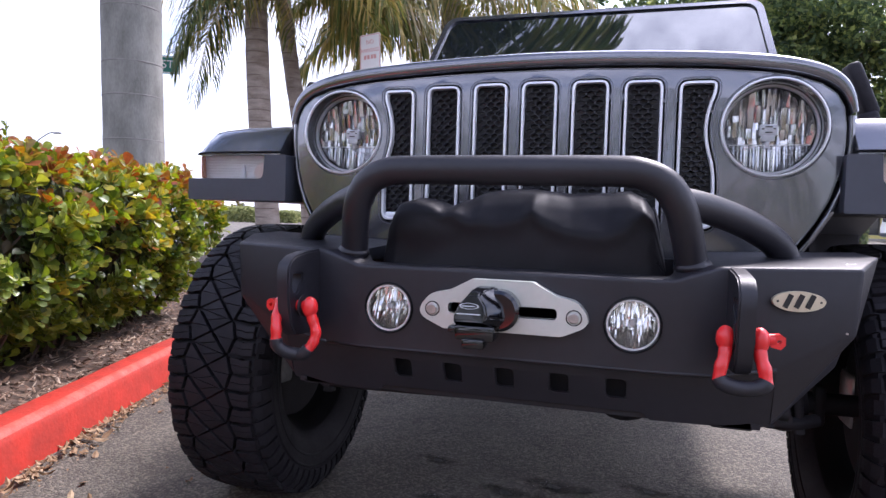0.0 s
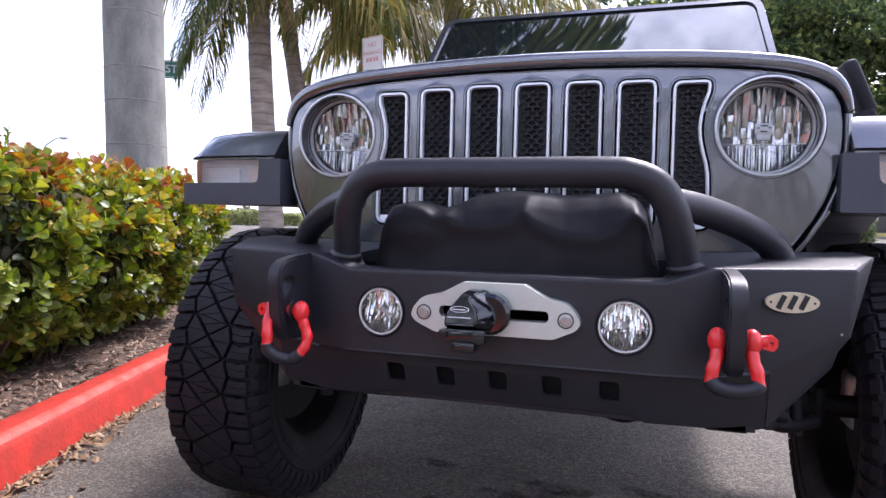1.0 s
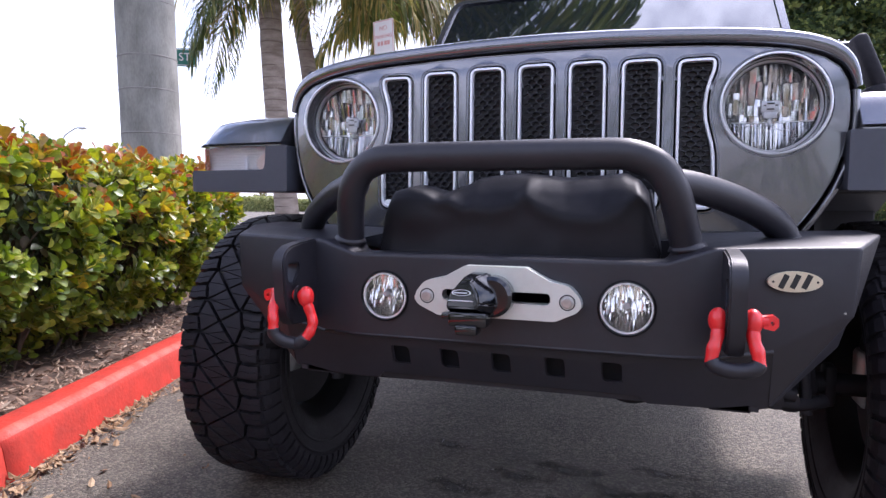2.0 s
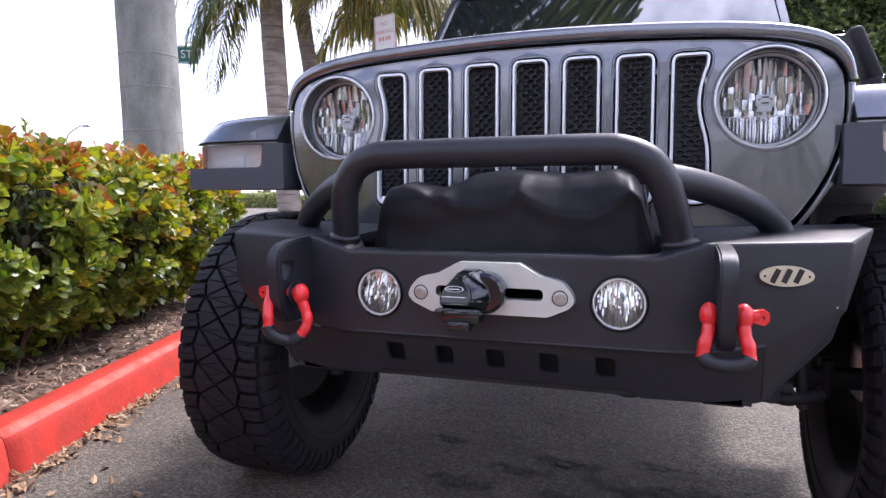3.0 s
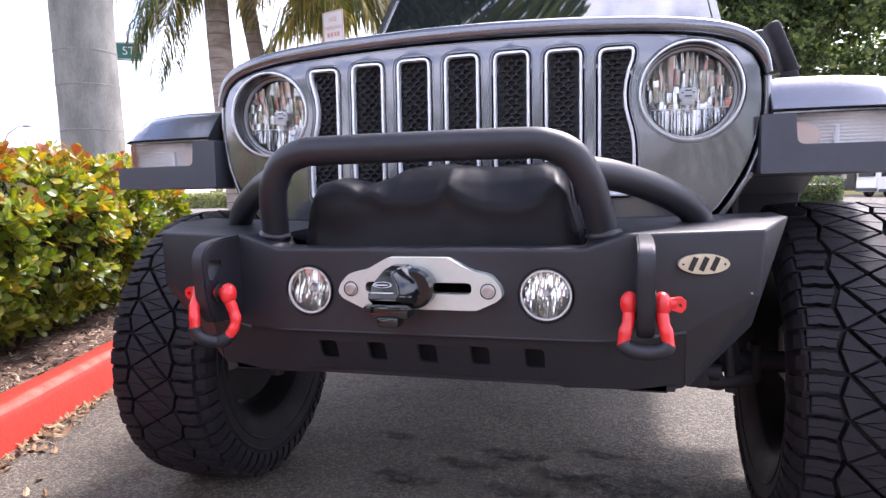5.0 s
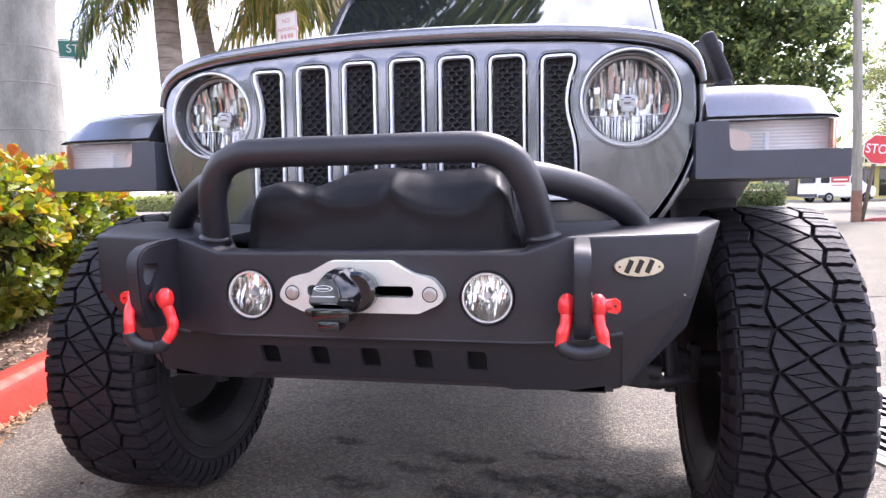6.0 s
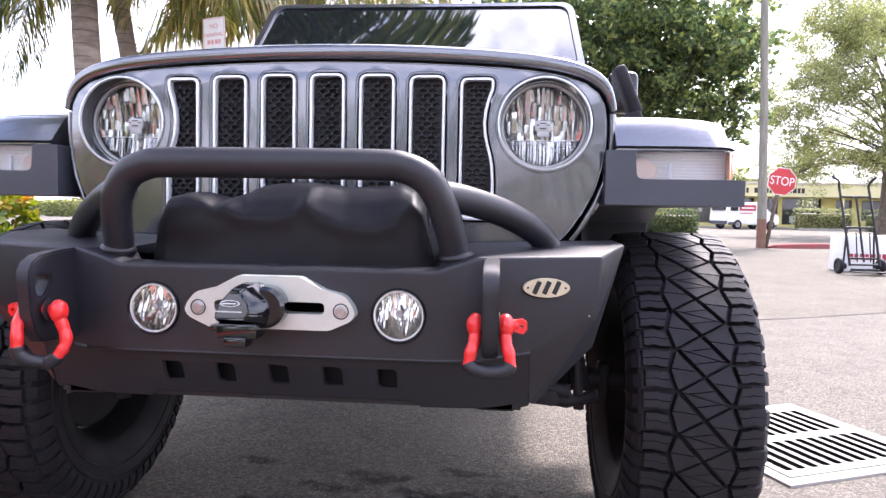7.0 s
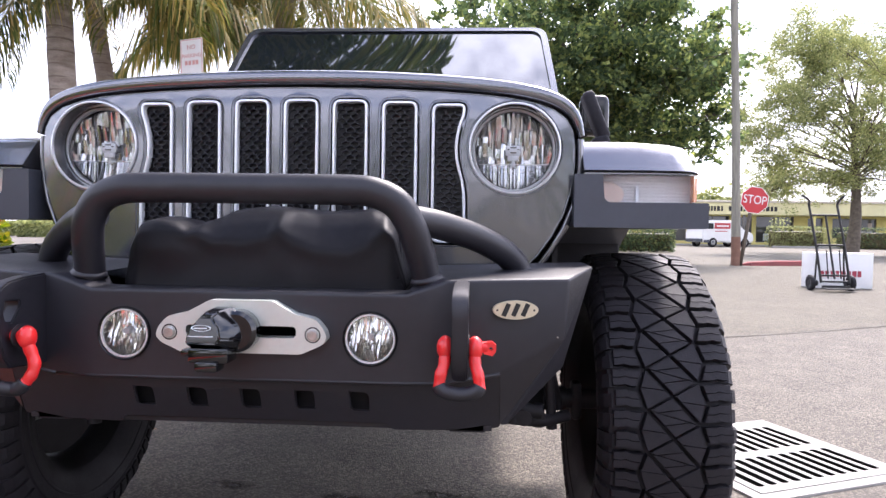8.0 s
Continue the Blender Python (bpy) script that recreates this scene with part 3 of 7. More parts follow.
for k, (cx, cy, rx, ry) in enumerate(((-.14, .86, .13, .055), (.00, .96, .17, .06), (.16, .84, .12, .06), (.38, .80, .30, .13), (-.30, .72, .15, .07), (.30, 1.02, .12, .045), (-.42, 1.04, .10, .05), (.05, .70, .16, .06))):
    bm = bmesh.new()
    uv = bm.loops.layers.uv.new("uv")
    q = bm.faces.new([bm.verts.new((a * rx * 1.35, b * ry * 1.35, 0)) for a, b in ((-1, -1), (1, -1), (1, 1), (-1, 1))])
    for lp in q.loops:
        lp[uv].uv = (lp.vert.co.x / rx, lp.vert.co.y / ry)
    solid("oil_stain", bm, M_STAIN, "dark ragged oil stain on the asphalt", "stain", kind="structure", at=pose(cx, cy, .003 + .0003 * k))

# drain grate: slotted cover in a frame
GA, GB = Vector((0.39, -0.92, 0)), Vector((0.92, 0.39, 0))
GM = Matrix(((-GB.x, GA.x, 0, 1.745), (-GB.y, GA.y, 0, 1.955), (0, 0, 1, 0), (0, 0, 0, 1)))
grate = thing("drain_grate", "worn pale steel drain grate with two rows of slots", "drain", GM)
GW, GL = 0.66, 0.635
bm = bmesh.new()
slots = [round_poly([(u, v0, .012), (u + .037, v0, .012), (u + .037, v1, .012), (u, v1, .012)], 4) for v0, v1 in ((.05, .292), (.348, .59)) for u in (.027 + .0565 * k for k in range(11))]
plate(bm, [Vector(p) for p in ((0, 0), (GW, 0), (GW, GL), (0, GL))], slots, 0.0, 0.007)
for v in bm.verts:
    v.co = Vector((v.co.x, v.co.z, 0.012 - v.co.y * 0.3))
bmesh.ops.recalc_face_normals(bm, faces=bm.faces[:])
part("cover", bm, M_GRATE, grate)
# black sheet just above the ground stands for shade below the slots
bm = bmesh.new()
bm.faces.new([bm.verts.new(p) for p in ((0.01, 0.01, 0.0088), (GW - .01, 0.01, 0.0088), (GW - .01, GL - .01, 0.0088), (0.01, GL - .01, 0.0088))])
part("pit", bm, M_HOLESHADE, grate, "black sheet for the shade in the drain pit")
bm = bmesh.new()
for a in ((-.05, 0, -.05, GL + .05), (GW, GW + .05, -.05, GL + .05), (0, GW, -.05, 0), (0, GW, GL, GL + .05)):
    box(bm, a[0], a[1], a[2], a[3], 0.0, 0.0085)
part("concrete_frame", bm, M_CONC, grate, "pale concrete surround")

# ---- the vehicle ----
suv = thing("off_road_suv", "dark grey metallic off-road vehicle with black winch bumper on asphalt", "car")

# grille: seven framed slots in a painted panel with round lamp holes
HLX, HLZ, HLR = 0.487, 1.0785, 0.1000


def grille_bend(c):
    a = max(0.0, abs(c.x) - 0.44)
    b = max(0.0, c.z - 1.10)
    return Vector((c.x, c.y + 0.55 * a * a + 0.9 * b * b, c.z))


def mirror_x(poly):
    return [Vector((-p.x, p.y)) for p in reversed(poly)]


half = [(0.0, 1.2165), (0.12, 1.2155), (0.22, 1.2122), (0.32, 1.2072), (0.40, 1.2015), (0.47, 1.194), (0.527, 1.184), (0.575, 1.169), (0.604, 1.148), (0.619, 1.120), (0.624, 1.085), (0.624, 1.04), (0.616, 0.985), (0.599, 0.93), (0.575, 0.885), (0.544, 0.84), (0.505, 0.80), (0.46, 0.775), (0.40, 0.765), (0.2, 0.765)]
outline = [Vector(p) for p in half] + [Vector((-x, z)) for x, z in reversed(half[1:])]


def slot_outline(i):
    """Slot i of -3..3, outer edge of its bright frame."""
    cx = 0.1135 * i
    hw = 0.0405
    top = 1.189 - 0.0011 * i * i
    if abs(i) < 3:
        pts = [(cx - hw, 0.864, .022), (cx + hw, 0.864, .022), (cx + hw, top, .02), (cx - hw, top, .02)]
        return round_poly(pts, 6)
    L = abs(cx) - hw
    side = [(0.3785, 0.95), (0.377, 0.98), (0.373, 1.005), (0.366, 1.03), (0.3605, 1.055), (0.3590, 1.08), (0.3612, 1.105), (0.367, 1.13), (0.374, 1.15)]
    pts = round_poly([(L, 0.864, .022), (0.379, 0.864, .022)] + [(x, z, 0) for x, z in side] + [(0.378, top, .017), (L, top, .02)], 6)
    return pts if i > 0 else mirror_x(pts)


slot_polys = {i: slot_outline(i) for i in range(-3, 4)}
lamp_polys = [[Vector((s * HLX + (HLR + .004) * math.cos(a), HLZ + (HLR + .004) * math.sin(a))) for a in (2 * math.pi * k / 48 for k in range(48))] for s in (-1, 1)]
bm = bmesh.new()
plate(bm, outline, [inset_poly(slot_polys[i], -0.0045) for i in range(-3, 4)] + lamp_polys, 0.3365, 0.362, bend=grille_bend)
es = [e for e in bm.edges if len(e.link_faces) == 2 and e.calc_face_angle(0) > 1.0 and e.verts[0].co.y < 0.36 and e.verts[1].co.y < 0.36]
bmesh.ops.bevel(bm, geom=es, offset=0.0042, segments=3, affect='EDGES', clamp_overlap=True)
grille = part("grille_panel", bm, M_PAINT, suv, "dark grey metallic grille panel with seven slots", smooth=True, angle=35)
for i in range(-3, 4):
    bm = bmesh.new()
    o = slot_polys[i]
    rim_bar(bm, o, inset_poly(o, 0.0068), 0.3342, 0.352)
    box(bm, 0.1135 * i - .029, 0.1135 * i + .029, 0.341, 0.352, 0.868, 0.884, 0.003)
    for v in bm.verts:
        v.co = grille_bend(v.co)
    bmesh.ops.recalc_face_normals(bm, faces=bm.faces[:])
    part("slot_frame", bm, M_SATIN, grille, "satin silver slot frame", smooth=True, angle=50)
    # honeycomb insert
    bm = bmesh.new()
    inn = inset_poly(o, 0.007)
    plate(bm, inn, [], 0.3585, 0.361, bend=grille_bend)
    cx = 0.1135 * i
    W, H = 0.0205, 0.0104
    row = 0
    z = 0.868
    keep = inset_poly(o, 0.010)
    while z < 1.19:
        for c in range(-3, 4):
            x = cx + (c + (0.5 if row % 2 else 0)) * W
            if inside(Vector((x, z)), keep):
                hexa = [Vector((x + W * .5 * .98 * a, z + H * .66 * b)) for a, b in ((1, .42), (0, 1), (-1, .42), (-1, -.42), (0, -1), (1, -.42))]
                inr = [Vector((x, z)).lerp(q, 0.84) for q in hexa]
                vo = [bm.verts.new(grille_bend(Vector((q.x, 0.3470, q.y)))) for q in hexa]
                vi = [bm.verts.new(grille_bend(Vector((q.x, 0.3478, q.y)))) for q in inr]
                vb = [bm.verts.new(grille_bend(Vector((q.x, 0.3570, q.y)))) for q in inr]
                for k in range(6):
                    j = (k + 1) % 6
                    bm.faces.new((vo[k], vo[j], vi[j], vi[k]))
                    bm.faces.new((vi[k], vi[j], vb[j], vb[k]))
        row += 1
        z += H
    part("mesh_insert", bm, M_MESHB, grille, "black honeycomb mesh insert")

# headlights
for s in (-1, 1):
    y0 = grille_bend(Vector((s * HLX, 0.3365, HLZ))).y
    lamp = new("headlight")
    lamp.parent = suv
    tagged(lamp, "round halogen headlight with fluted reflector")
    lamp.matrix_basis = pose(s * HLX, y0, HLZ, 0, 0, 0)
    bm = bmesh.new()
    lathe(bm, [(HLR + .0035, 0.012), (HLR + .003, -0.002), (HLR + .0015, -0.0035), (HLR - .0005, -0.0035), (HLR - .0015, -0.001), (HLR - .002, 0.006)], 64)
    part("chrome_ring", bm, M_SATIN, lamp, "bright satin ring", smooth=True, angle=60)
    bm = bmesh.new()
    lathe(bm, [(HLR - .0018, 0.002), (HLR - .0025, 0.008), (0.0968, 0.034), (0.0963, 0.036)], 64)
    part("inner_bezel", bm, M_PAINT, lamp, "grey painted inner bezel", smooth=True, angle=60)
    bm = bmesh.new()
    lathe(bm, [(0.0966, 0.035), (0.0960, 0.052), (0.092, 0.058), (0.090, 0.058)], 64)
    part("dark_gasket", bm, M_GLOSS, lamp, "black recessed gasket ring", smooth=True, angle=60)
    bm = bmesh.new()
    lathe(bm, [(0.0955, 0.050), (0.0950, 0.0405), (0.0906, 0.0395), (0.0896, 0.05)], 64)
    part("lens_ring", bm, M_SATIN, lamp, "thin bright lens ring", smooth=True, angle=60)
    # reflector: stepped and fluted bowl
    bm = bmesh.new()
    rr = random.Random(21)
    RB = 0.0900

    def facet(x0, x1, z0, z1, lean, tilt, bulge, n=4):
        """One mirror facet of the bowl, leaning up by lean and sideways by tilt."""
        xm, zm = (x0 + x1) / 2, (z0 + z1) / 2
        depth = 0.056 + 0.026 * (1 - min(1, (xm * xm + zm * zm) / RB ** 2))
        rows_ = []
        for j in range(n + 1):
            z = z0 + (z1 - z0) * j / n
            row_ = []
            for k in range(3):
                x = x0 + (x1 - x0) * k / 2
                lim = math.sqrt(max(0.0, RB * RB - x * x))
                zc = max(-lim, min(lim, z))
                row_.append(bm.verts.new((x, depth + lean * (zc - zm) + tilt * (x - xm) - bulge * (1 - abs(k - 1)) * (x1 - x0) - .05 * bulge * math.sin(math.pi * j / n) * (z1 - z0), zc)))
            rows_.append(row_)
        for p_, q_ in zip(rows_, rows_[1:]):
            for k in range(2):
                bm.faces.new((p_[k], p_[k + 1], q_[k + 1], q_[k])).smooth = True

    NC = 19
    wide = [rr.uniform(.45, 1.8) for _ in range(NC)]
    edges = [-RB + 2 * RB * sum(wide[:k]) / sum(wide) for k in range(NC + 1)]
    for x0, x1 in zip(edges, edges[1:]):             # broad uneven facets above the aiming line
        cuts = [-.031, rr.uniform(-.020, -.004), rr.uniform(.002, .024), rr.uniform(.030, .056), RB]
        for i, (z0, z1) in enumerate(zip(cuts, cuts[1:])):
            facet(x0, x1, z0, z1, rr.uniform(-.26, .14) + (.08, .02, -.04, -.08)[i], rr.uniform(-.45, .45) - .25 * (x0 + x1) / 2 / RB, rr.uniform(.04, .26))
    NF = 30
    for k in range(NF):                              # fine flutes below it
        x0, x1 = -RB + 2 * RB * k / NF, -RB + 2 * RB * (k + 1) / NF
        facet(x0, x1, -RB, -.032, rr.uniform(-.02, .30), rr.uniform(-.5, .5), rr.uniform(.10, .28))
    lathe(bm, [(0.0906, 0.045), (0.0906, 0.150), (0.001, 0.155)], 40)
    part("reflector", bm, M_CHROME, lamp, "fluted chrome reflector bowl")
    bm = bmesh.new()
    box(bm, -0.018, 0.018, 0.058, 0.066, -0.010, 0.014, 0.003)
    box(bm, -0.013, 0.013, 0.0565, 0.0585, 0.001, 0.003, 0.0005)
    box(bm, -0.013, 0.013, 0.059, 0.066, -0.022, -0.009, 0.002)
    box(bm, -0.0035, 0.0035, 0.062, 0.09, -0.036, -0.021, 0.001)
    cylinder(bm, (0, 0.064, 0.002), (0, 0.11, 0.002), 0.010, 0.009, 16)
    part("bulb_shield", bm, M_SHIELD, lamp, "silver bulb shield", smooth=True, angle=40)
    bm = bmesh.new()
    for x0, x1, z in ((-.0135, -.009, .004), (.009, .0135, .004), (-.007, .007, .0085), (-.007, .007, -.0035)):
        box(bm, x0, x1, 0.0555, 0.0575, z - .0012, z + .0012)
    part("shield_mark", bm, M_DARK, lamp, "dark marks pressed in the shield")
    bm = bmesh.new()
    box(bm, -0.079, 0.079, 0.0465, 0.048, -0.0325, -0.031)
    part("aim_line", bm, M_SATIN, lamp)
    bm = bmesh.new()
    lathe(bm, [(0.0902, 0.0435), (0.079, 0.036), (0.055, 0.029), (0.03, 0.0255), (0.0005, 0.0245)], 48)
    ob = part("lens", bm, M_LENS, lamp, "clear glass lens", smooth=True)
    ob.visible_shadow = False

# hood: arched lip rolling back over the engine bay
top_h = [(0.0, 1.257), (0.12, 1.2555), (0.22, 1.252), (0.32, 1.247), (0.41, 1.240), (0.48, 1.2325), (0.545, 1.222), (0.597, 1.205), (0.627, 1.181), (0.642, 1.150), (0.647, 1.114)]
low_h = [(0.0, 1.221), (0.12, 1.2198), (0.22, 1.2165), (0.32, 1.2115), (0.40, 1.206), (0.47, 1.1985), (0.533, 1.188), (0.582, 1.1735), (0.613, 1.152), (0.628, 1.124), (0.632, 1.106)]


def full(h):
    return [(-x, z) for x, z in reversed(h[1:])] + h


T, Lw = full(top_h), full(low_h)
bend_y = lambda x: grille_bend(Vector((x, 0, 1.2))).y * 1.0


def blend(k, dz=0.0, wx=1.0, y=0.0, curve=1.0):
    return [(Lw[i][0] * (1 - k) * wx + T[i][0] * k * wx, y + bend_y(T[i][0]) * curve, Lw[i][1] * (1 - k) + T[i][1] * k + dz * (1 - (abs(T[i][0]) / 0.65) ** 3)) for i in range(len(T))]


rows = [blend(0, 0, 1, 0.385), blend(0, 0, 1, 0.338), blend(0.08, 0, 1, 0.332), blend(0.35, 0, 1.002, 0.3275), blend(0.65, 0, 1.003, 0.3285), blend(0.88, 0, 1.002, 0.333), blend(1, 0.001, 1, 0.347), blend(1, 0.009, 1.003, 0.40, .8), blend(1, 0.028, 1.01, 0.60, .4), blend(1, 0.055, 1.03, 0.95, 0), blend(1, 0.085, 1.06, 1.40, 0), blend(1, 0.09, 1.06, 1.46, 0)]
bm = bmesh.new()
g = [[bm.verts.new(p) for p in r_] for r_ in rows]
for a, b in zip(g, g[1:]):
    for k in range(len(a) - 1):
        bm.faces.new((a[k], a[k + 1], b[k + 1], b[k])).smooth = True
bmesh.ops.recalc_face_normals(bm, faces=bm.faces[:])
hood = part("hood", bm, M_PAINT, suv, "dark grey metallic hood with rolled front lip", smooth=True)
md = hood.modifiers.new("subdivision", 'SUBSURF')
md.levels = md.render_levels = 2

# side strips beside the grille, down to the bumper
strip = [(0.648, 1.105), (0.650, 1.06), (0.646, 1.0), (0.634, 0.95), (0.613, 0.90), (0.583, 0.85), (0.550, 0.805), (0.524, 0.775)]
for s in (-1, 1):
    bm = bmesh.new()
    rws = []
    for x, z in strip:
        yb = grille_bend(Vector((x, 0.0, z))).y
        rws.append([bm.verts.new(p) for p in ((s * (x - .019), 0.392 + yb, z), (s * (x - .018), 0.352 + yb, z), (s * (x - .015), 0.347 + yb, z), (s * (x - .009), 0.347 + yb, z), (s * (x - .002), 0.355 + yb, z), (s * (x + .003), 0.38 + yb, z), (s * (x + .018), 0.55, z) if z > 1.02 else (s * (x + .004), 0.40, z), (s * (x + .03), 1.45, z) if z > 1.02 else (s * (x + .002), 0.43, z))])
    for a, b in zip(rws, rws[1:]):
        for k in range(len(a) - 1):
            bm.faces.new((a[k], a[k + 1], b[k + 1], b[k])).smooth = True
    bmesh.ops.recalc_face_normals(bm, faces=bm.faces[:])
    part("side_panel", bm, M_PAINT, suv, "dark grey metallic side panel edge", smooth=True, angle=60)
    # rubber hood latch
    bm = bmesh.new()
    box(bm, -0.016, 0.016, -0.03, 0.03, -0.055, 0.075, 0.012, 3)
    bmesh.ops.transform(bm, matrix=pose(s * 0.705, 0.56, 1.180, 0, s * -22, 0), verts=bm.verts[:])
    vs = box(bm, -0.022, 0.022, -0.028, 0.028, -0.035, 0.02, 0.01, 3)
    bmesh.ops.transform(bm, matrix=pose(s * 0.716, 0.555, 1.118, 0, s * -22, 0), verts=[v for v in vs if v.is_valid])
    tube(bm, [(s * .690, .53, 1.105), (s * .718, .53, 1.085), (s * .73, .56, 1.13), (s * .71, .57, 1.2)], 0.004, 8)
    part("hood_latch", bm, M_RUBBER, suv, "black rubber hood latch", smooth=True, angle=40)

# fender flares with lamps
for s in (-1, 1):
    fl = new("fender_flare")
    fl.parent = suv
    fl.matrix_basis = pose(-.011, 0, 0)
    tagged(fl, "front fender flare with body-coloured cap and turn lamp")

    def loft(secs, mats, name, label="", sub=0):
        bm = bmesh.new()
        g = [[bm.verts.new((s * x, y, z)) for x, y, z in sec] for sec in secs]
        n = len(g[0])
        for a, b in zip(g, g[1:]):
            for k in range(n):
                bm.faces.new((a[k], a[(k + 1) % n], b[(k + 1) % n], b[k])).smooth = True
        for c in (list(reversed(g[0])), g[-1]):
            bm.faces.new(c)
        bmesh.ops.recalc_face_normals(bm, faces=bm.faces[:])
        return part(name, bm, mats, fl, label, smooth=True, angle=38)

    def cap_sec(y, zt, zb, xo, xi=0.655, r=0.016):
        # rounded cap: bottom edge, outer corner, crowned top
        k = min(1.0, (zt - zb) / 0.07)
        return [(xi, y, zb), (xi, y, zt - .002 * k), (xi + .02, y, zt), (xi + (xo - xi) * .5, y, zt - .002 * k), (xo - .055, y, zt - .008 * k), (xo - .026, y, zt - .0135 * k), (xo - .015, y, zt - .021 * k), (xo - .006, y, zb + .030 * k), (xo - .001, y, zb)]
    loft([cap_sec(0.350, 1.0275, 1.0235, 0.906), cap_sec(0.344, 1.033, 1.0235, 0.908), cap_sec(0.361, 1.053, 1.0235, 0.910), cap_sec(0.377, 1.073, 1.0235, 0.911), cap_sec(0.393, 1.091, 1.0235, 0.912), cap_sec(0.408, 1.103, 1.0235, 0.913), cap_sec(0.430, 1.108, 1.0235, 0.915), cap_sec(0.55, 1.112, 1.025, 0.918), cap_sec(0.75, 1.112, 1.03, 0.92), cap_sec(1.0, 1.08, 1.00, 0.92), cap_sec(1.2, 0.99, 0.92, 0.92), cap_sec(1.32, 0.86, 0.80, 0.92)], M_PAINT, "flare_cap", "body-coloured flare cap")

    # black lower flare: shelf below the lamp and housing beside it
    bm = bmesh.new()
    face = round_poly([(.632, .904, .004), (.926, .904, .004), (.926, .9605, .004), (.6985, .9605, .016), (.6945, 1.0225, .002), (.632, 1.0225, .004)], 5)
    plate(bm, face, [], .334, .62)
    es = [e for e in bm.edges if len(e.link_faces) == 2 and e.calc_face_angle(0) > 0.8 and max(v.co.y for v in e.verts) < .34]
    bmesh.ops.bevel(bm, geom=es, offset=.0035, segments=3, affect='EDGES', clamp_overlap=True)
    for v in bm.verts:
        v.co.x *= s
    bmesh.ops.recalc_face_normals(bm, faces=bm.faces[:])
    part("flare_shelf", bm, M_PLASTIC, fl, "grained black plastic shelf and lamp housing", smooth=True, angle=30)
    loft([[(xi, y, z) for xi, z in ((0.65, .955), (0.65, 1.0225), (0.915, 1.0225), (0.92, .955))] for y in (0.43, 0.62)] + [[(xi, y, z) for xi, z in ((0.65, .955 + d), (0.65, 1.0225 + d), (0.915, 1.0225 + d), (0.92, .955 + d))] for y, d in ((0.8, 0.005), (1.02, -0.03), (1.21, -.11), (1.33, -.23), (1.42, -.36), (1.48, -.48))], M_PLASTIC, "flare_arch", "black plastic wheel arch")
    # lamp
    bm = bmesh.new()
    box(bm, 0.698, 0.893, 0.372, 0.428, 0.962, 1.0205)
    for k in range(9):
        z = 0.9655 + k * 0.0064
        cylinder(bm, (0.699, 0.3740, z), (0.892, 0.3740, z), 0.0035, seg=8)
    bmesh.ops.transform(bm, matrix=Matrix.Diagonal((s, 1, 1, 1)), verts=bm.verts[:])
    bmesh.ops.recalc_face_normals(bm, faces=bm.faces[:])
    part("lamp_reflector", bm, M_LAMPIN, fl, "ribbed silver lamp reflector")
    bm = bmesh.new()
    bmesh.ops.create_icosphere(bm, subdivisions=3, radius=1, matrix=pose(.706, .3705, .981) @ Matrix.Diagonal((.044, .004, .026, 1)))
    bmesh.ops.transform(bm, matrix=Matrix.Diagonal((s, 1, 1, 1)), verts=bm.verts[:])
    bmesh.ops.recalc_face_normals(bm, faces=bm.faces[:])
    part("amber_bulb", bm, M_PEACH, fl, "pale amber bulb behind the lens", smooth=True)
    bm = bmesh.new()
    box(bm, s * .776 - .004, s * .776 + .004, .362, .3695, .964, .999, .002)
    part("bulb_holder", bm, M_SHIELD, fl, "white bulb holder")
    bm = bmesh.new()
    box(bm, 0.6975, 0.8945, 0.347, 0.352, 0.9615, 1.0215, 0.002)
    bmesh.ops.transform(bm, matrix=Matrix.Diagonal((s, 1, 1, 1)), verts=bm.verts[:])
    bmesh.ops.recalc_face_normals(bm, faces=bm.faces[:])
    ob = part("lamp_lens", bm, M_LAMP, fl, "clear ribbed turn lamp lens", smooth=True, angle=40)
    ob.visible_shadow = False
    bm = bmesh.new()
    box(bm, 0.8935, 0.9105, 0.350, 0.43, 0.9625, 1.0205, 0.004)
    for v in bm.verts:
        if v.co.x > .902 and v.co.y < .40:
            v.co.y += .016
    bmesh.ops.transform(bm, matrix=Matrix.Diagonal((s, 1, 1, 1)), verts=bm.verts[:])
    bmesh.ops.recalc_face_normals(bm, faces=bm.faces[:])
    part("side_marker", bm, M_AMBER, fl, "amber side marker")

# windshield, cab and mirrors
bm = bmesh.new()
ws_o = round_poly([(-0.735, 1.36, .02), (0.735, 1.36, .02), (0.700, 1.845, .06), (-0.700, 1.845, .06)], 6)
ws_i = round_poly([(-0.708, 1.37, .02), (0.708, 1.37, .02), (0.672, 1.824, .05), (-0.672, 1.824, .05)], 6)
slope = lambda c: Vector((c.x, c.y + 1.50 + (c.z - 1.36) * 0.9, c.z + 0.0))
plate(bm, ws_o, [ws_i], 0.0, 0.05, bend=slope)
es = [e for e in bm.edges if len(e.link_faces) == 2 and e.calc_face_angle(0) > 0.8]
bmesh.ops.bevel(bm, geom=es, offset=0.011, segments=3, affect='EDGES', clamp_overlap=True)
part("windshield_frame", bm, M_PAINT, suv, "dark grey metallic windshield frame", smooth=True, angle=40)
bm = bmesh.new()
plate(bm, inset_poly(ws_i, -0.004), [], 0.012, 0.018, bend=slope)
part("windshield_glass", bm, M_WGLASS, suv, "dark tinted windshield reflecting the sky")
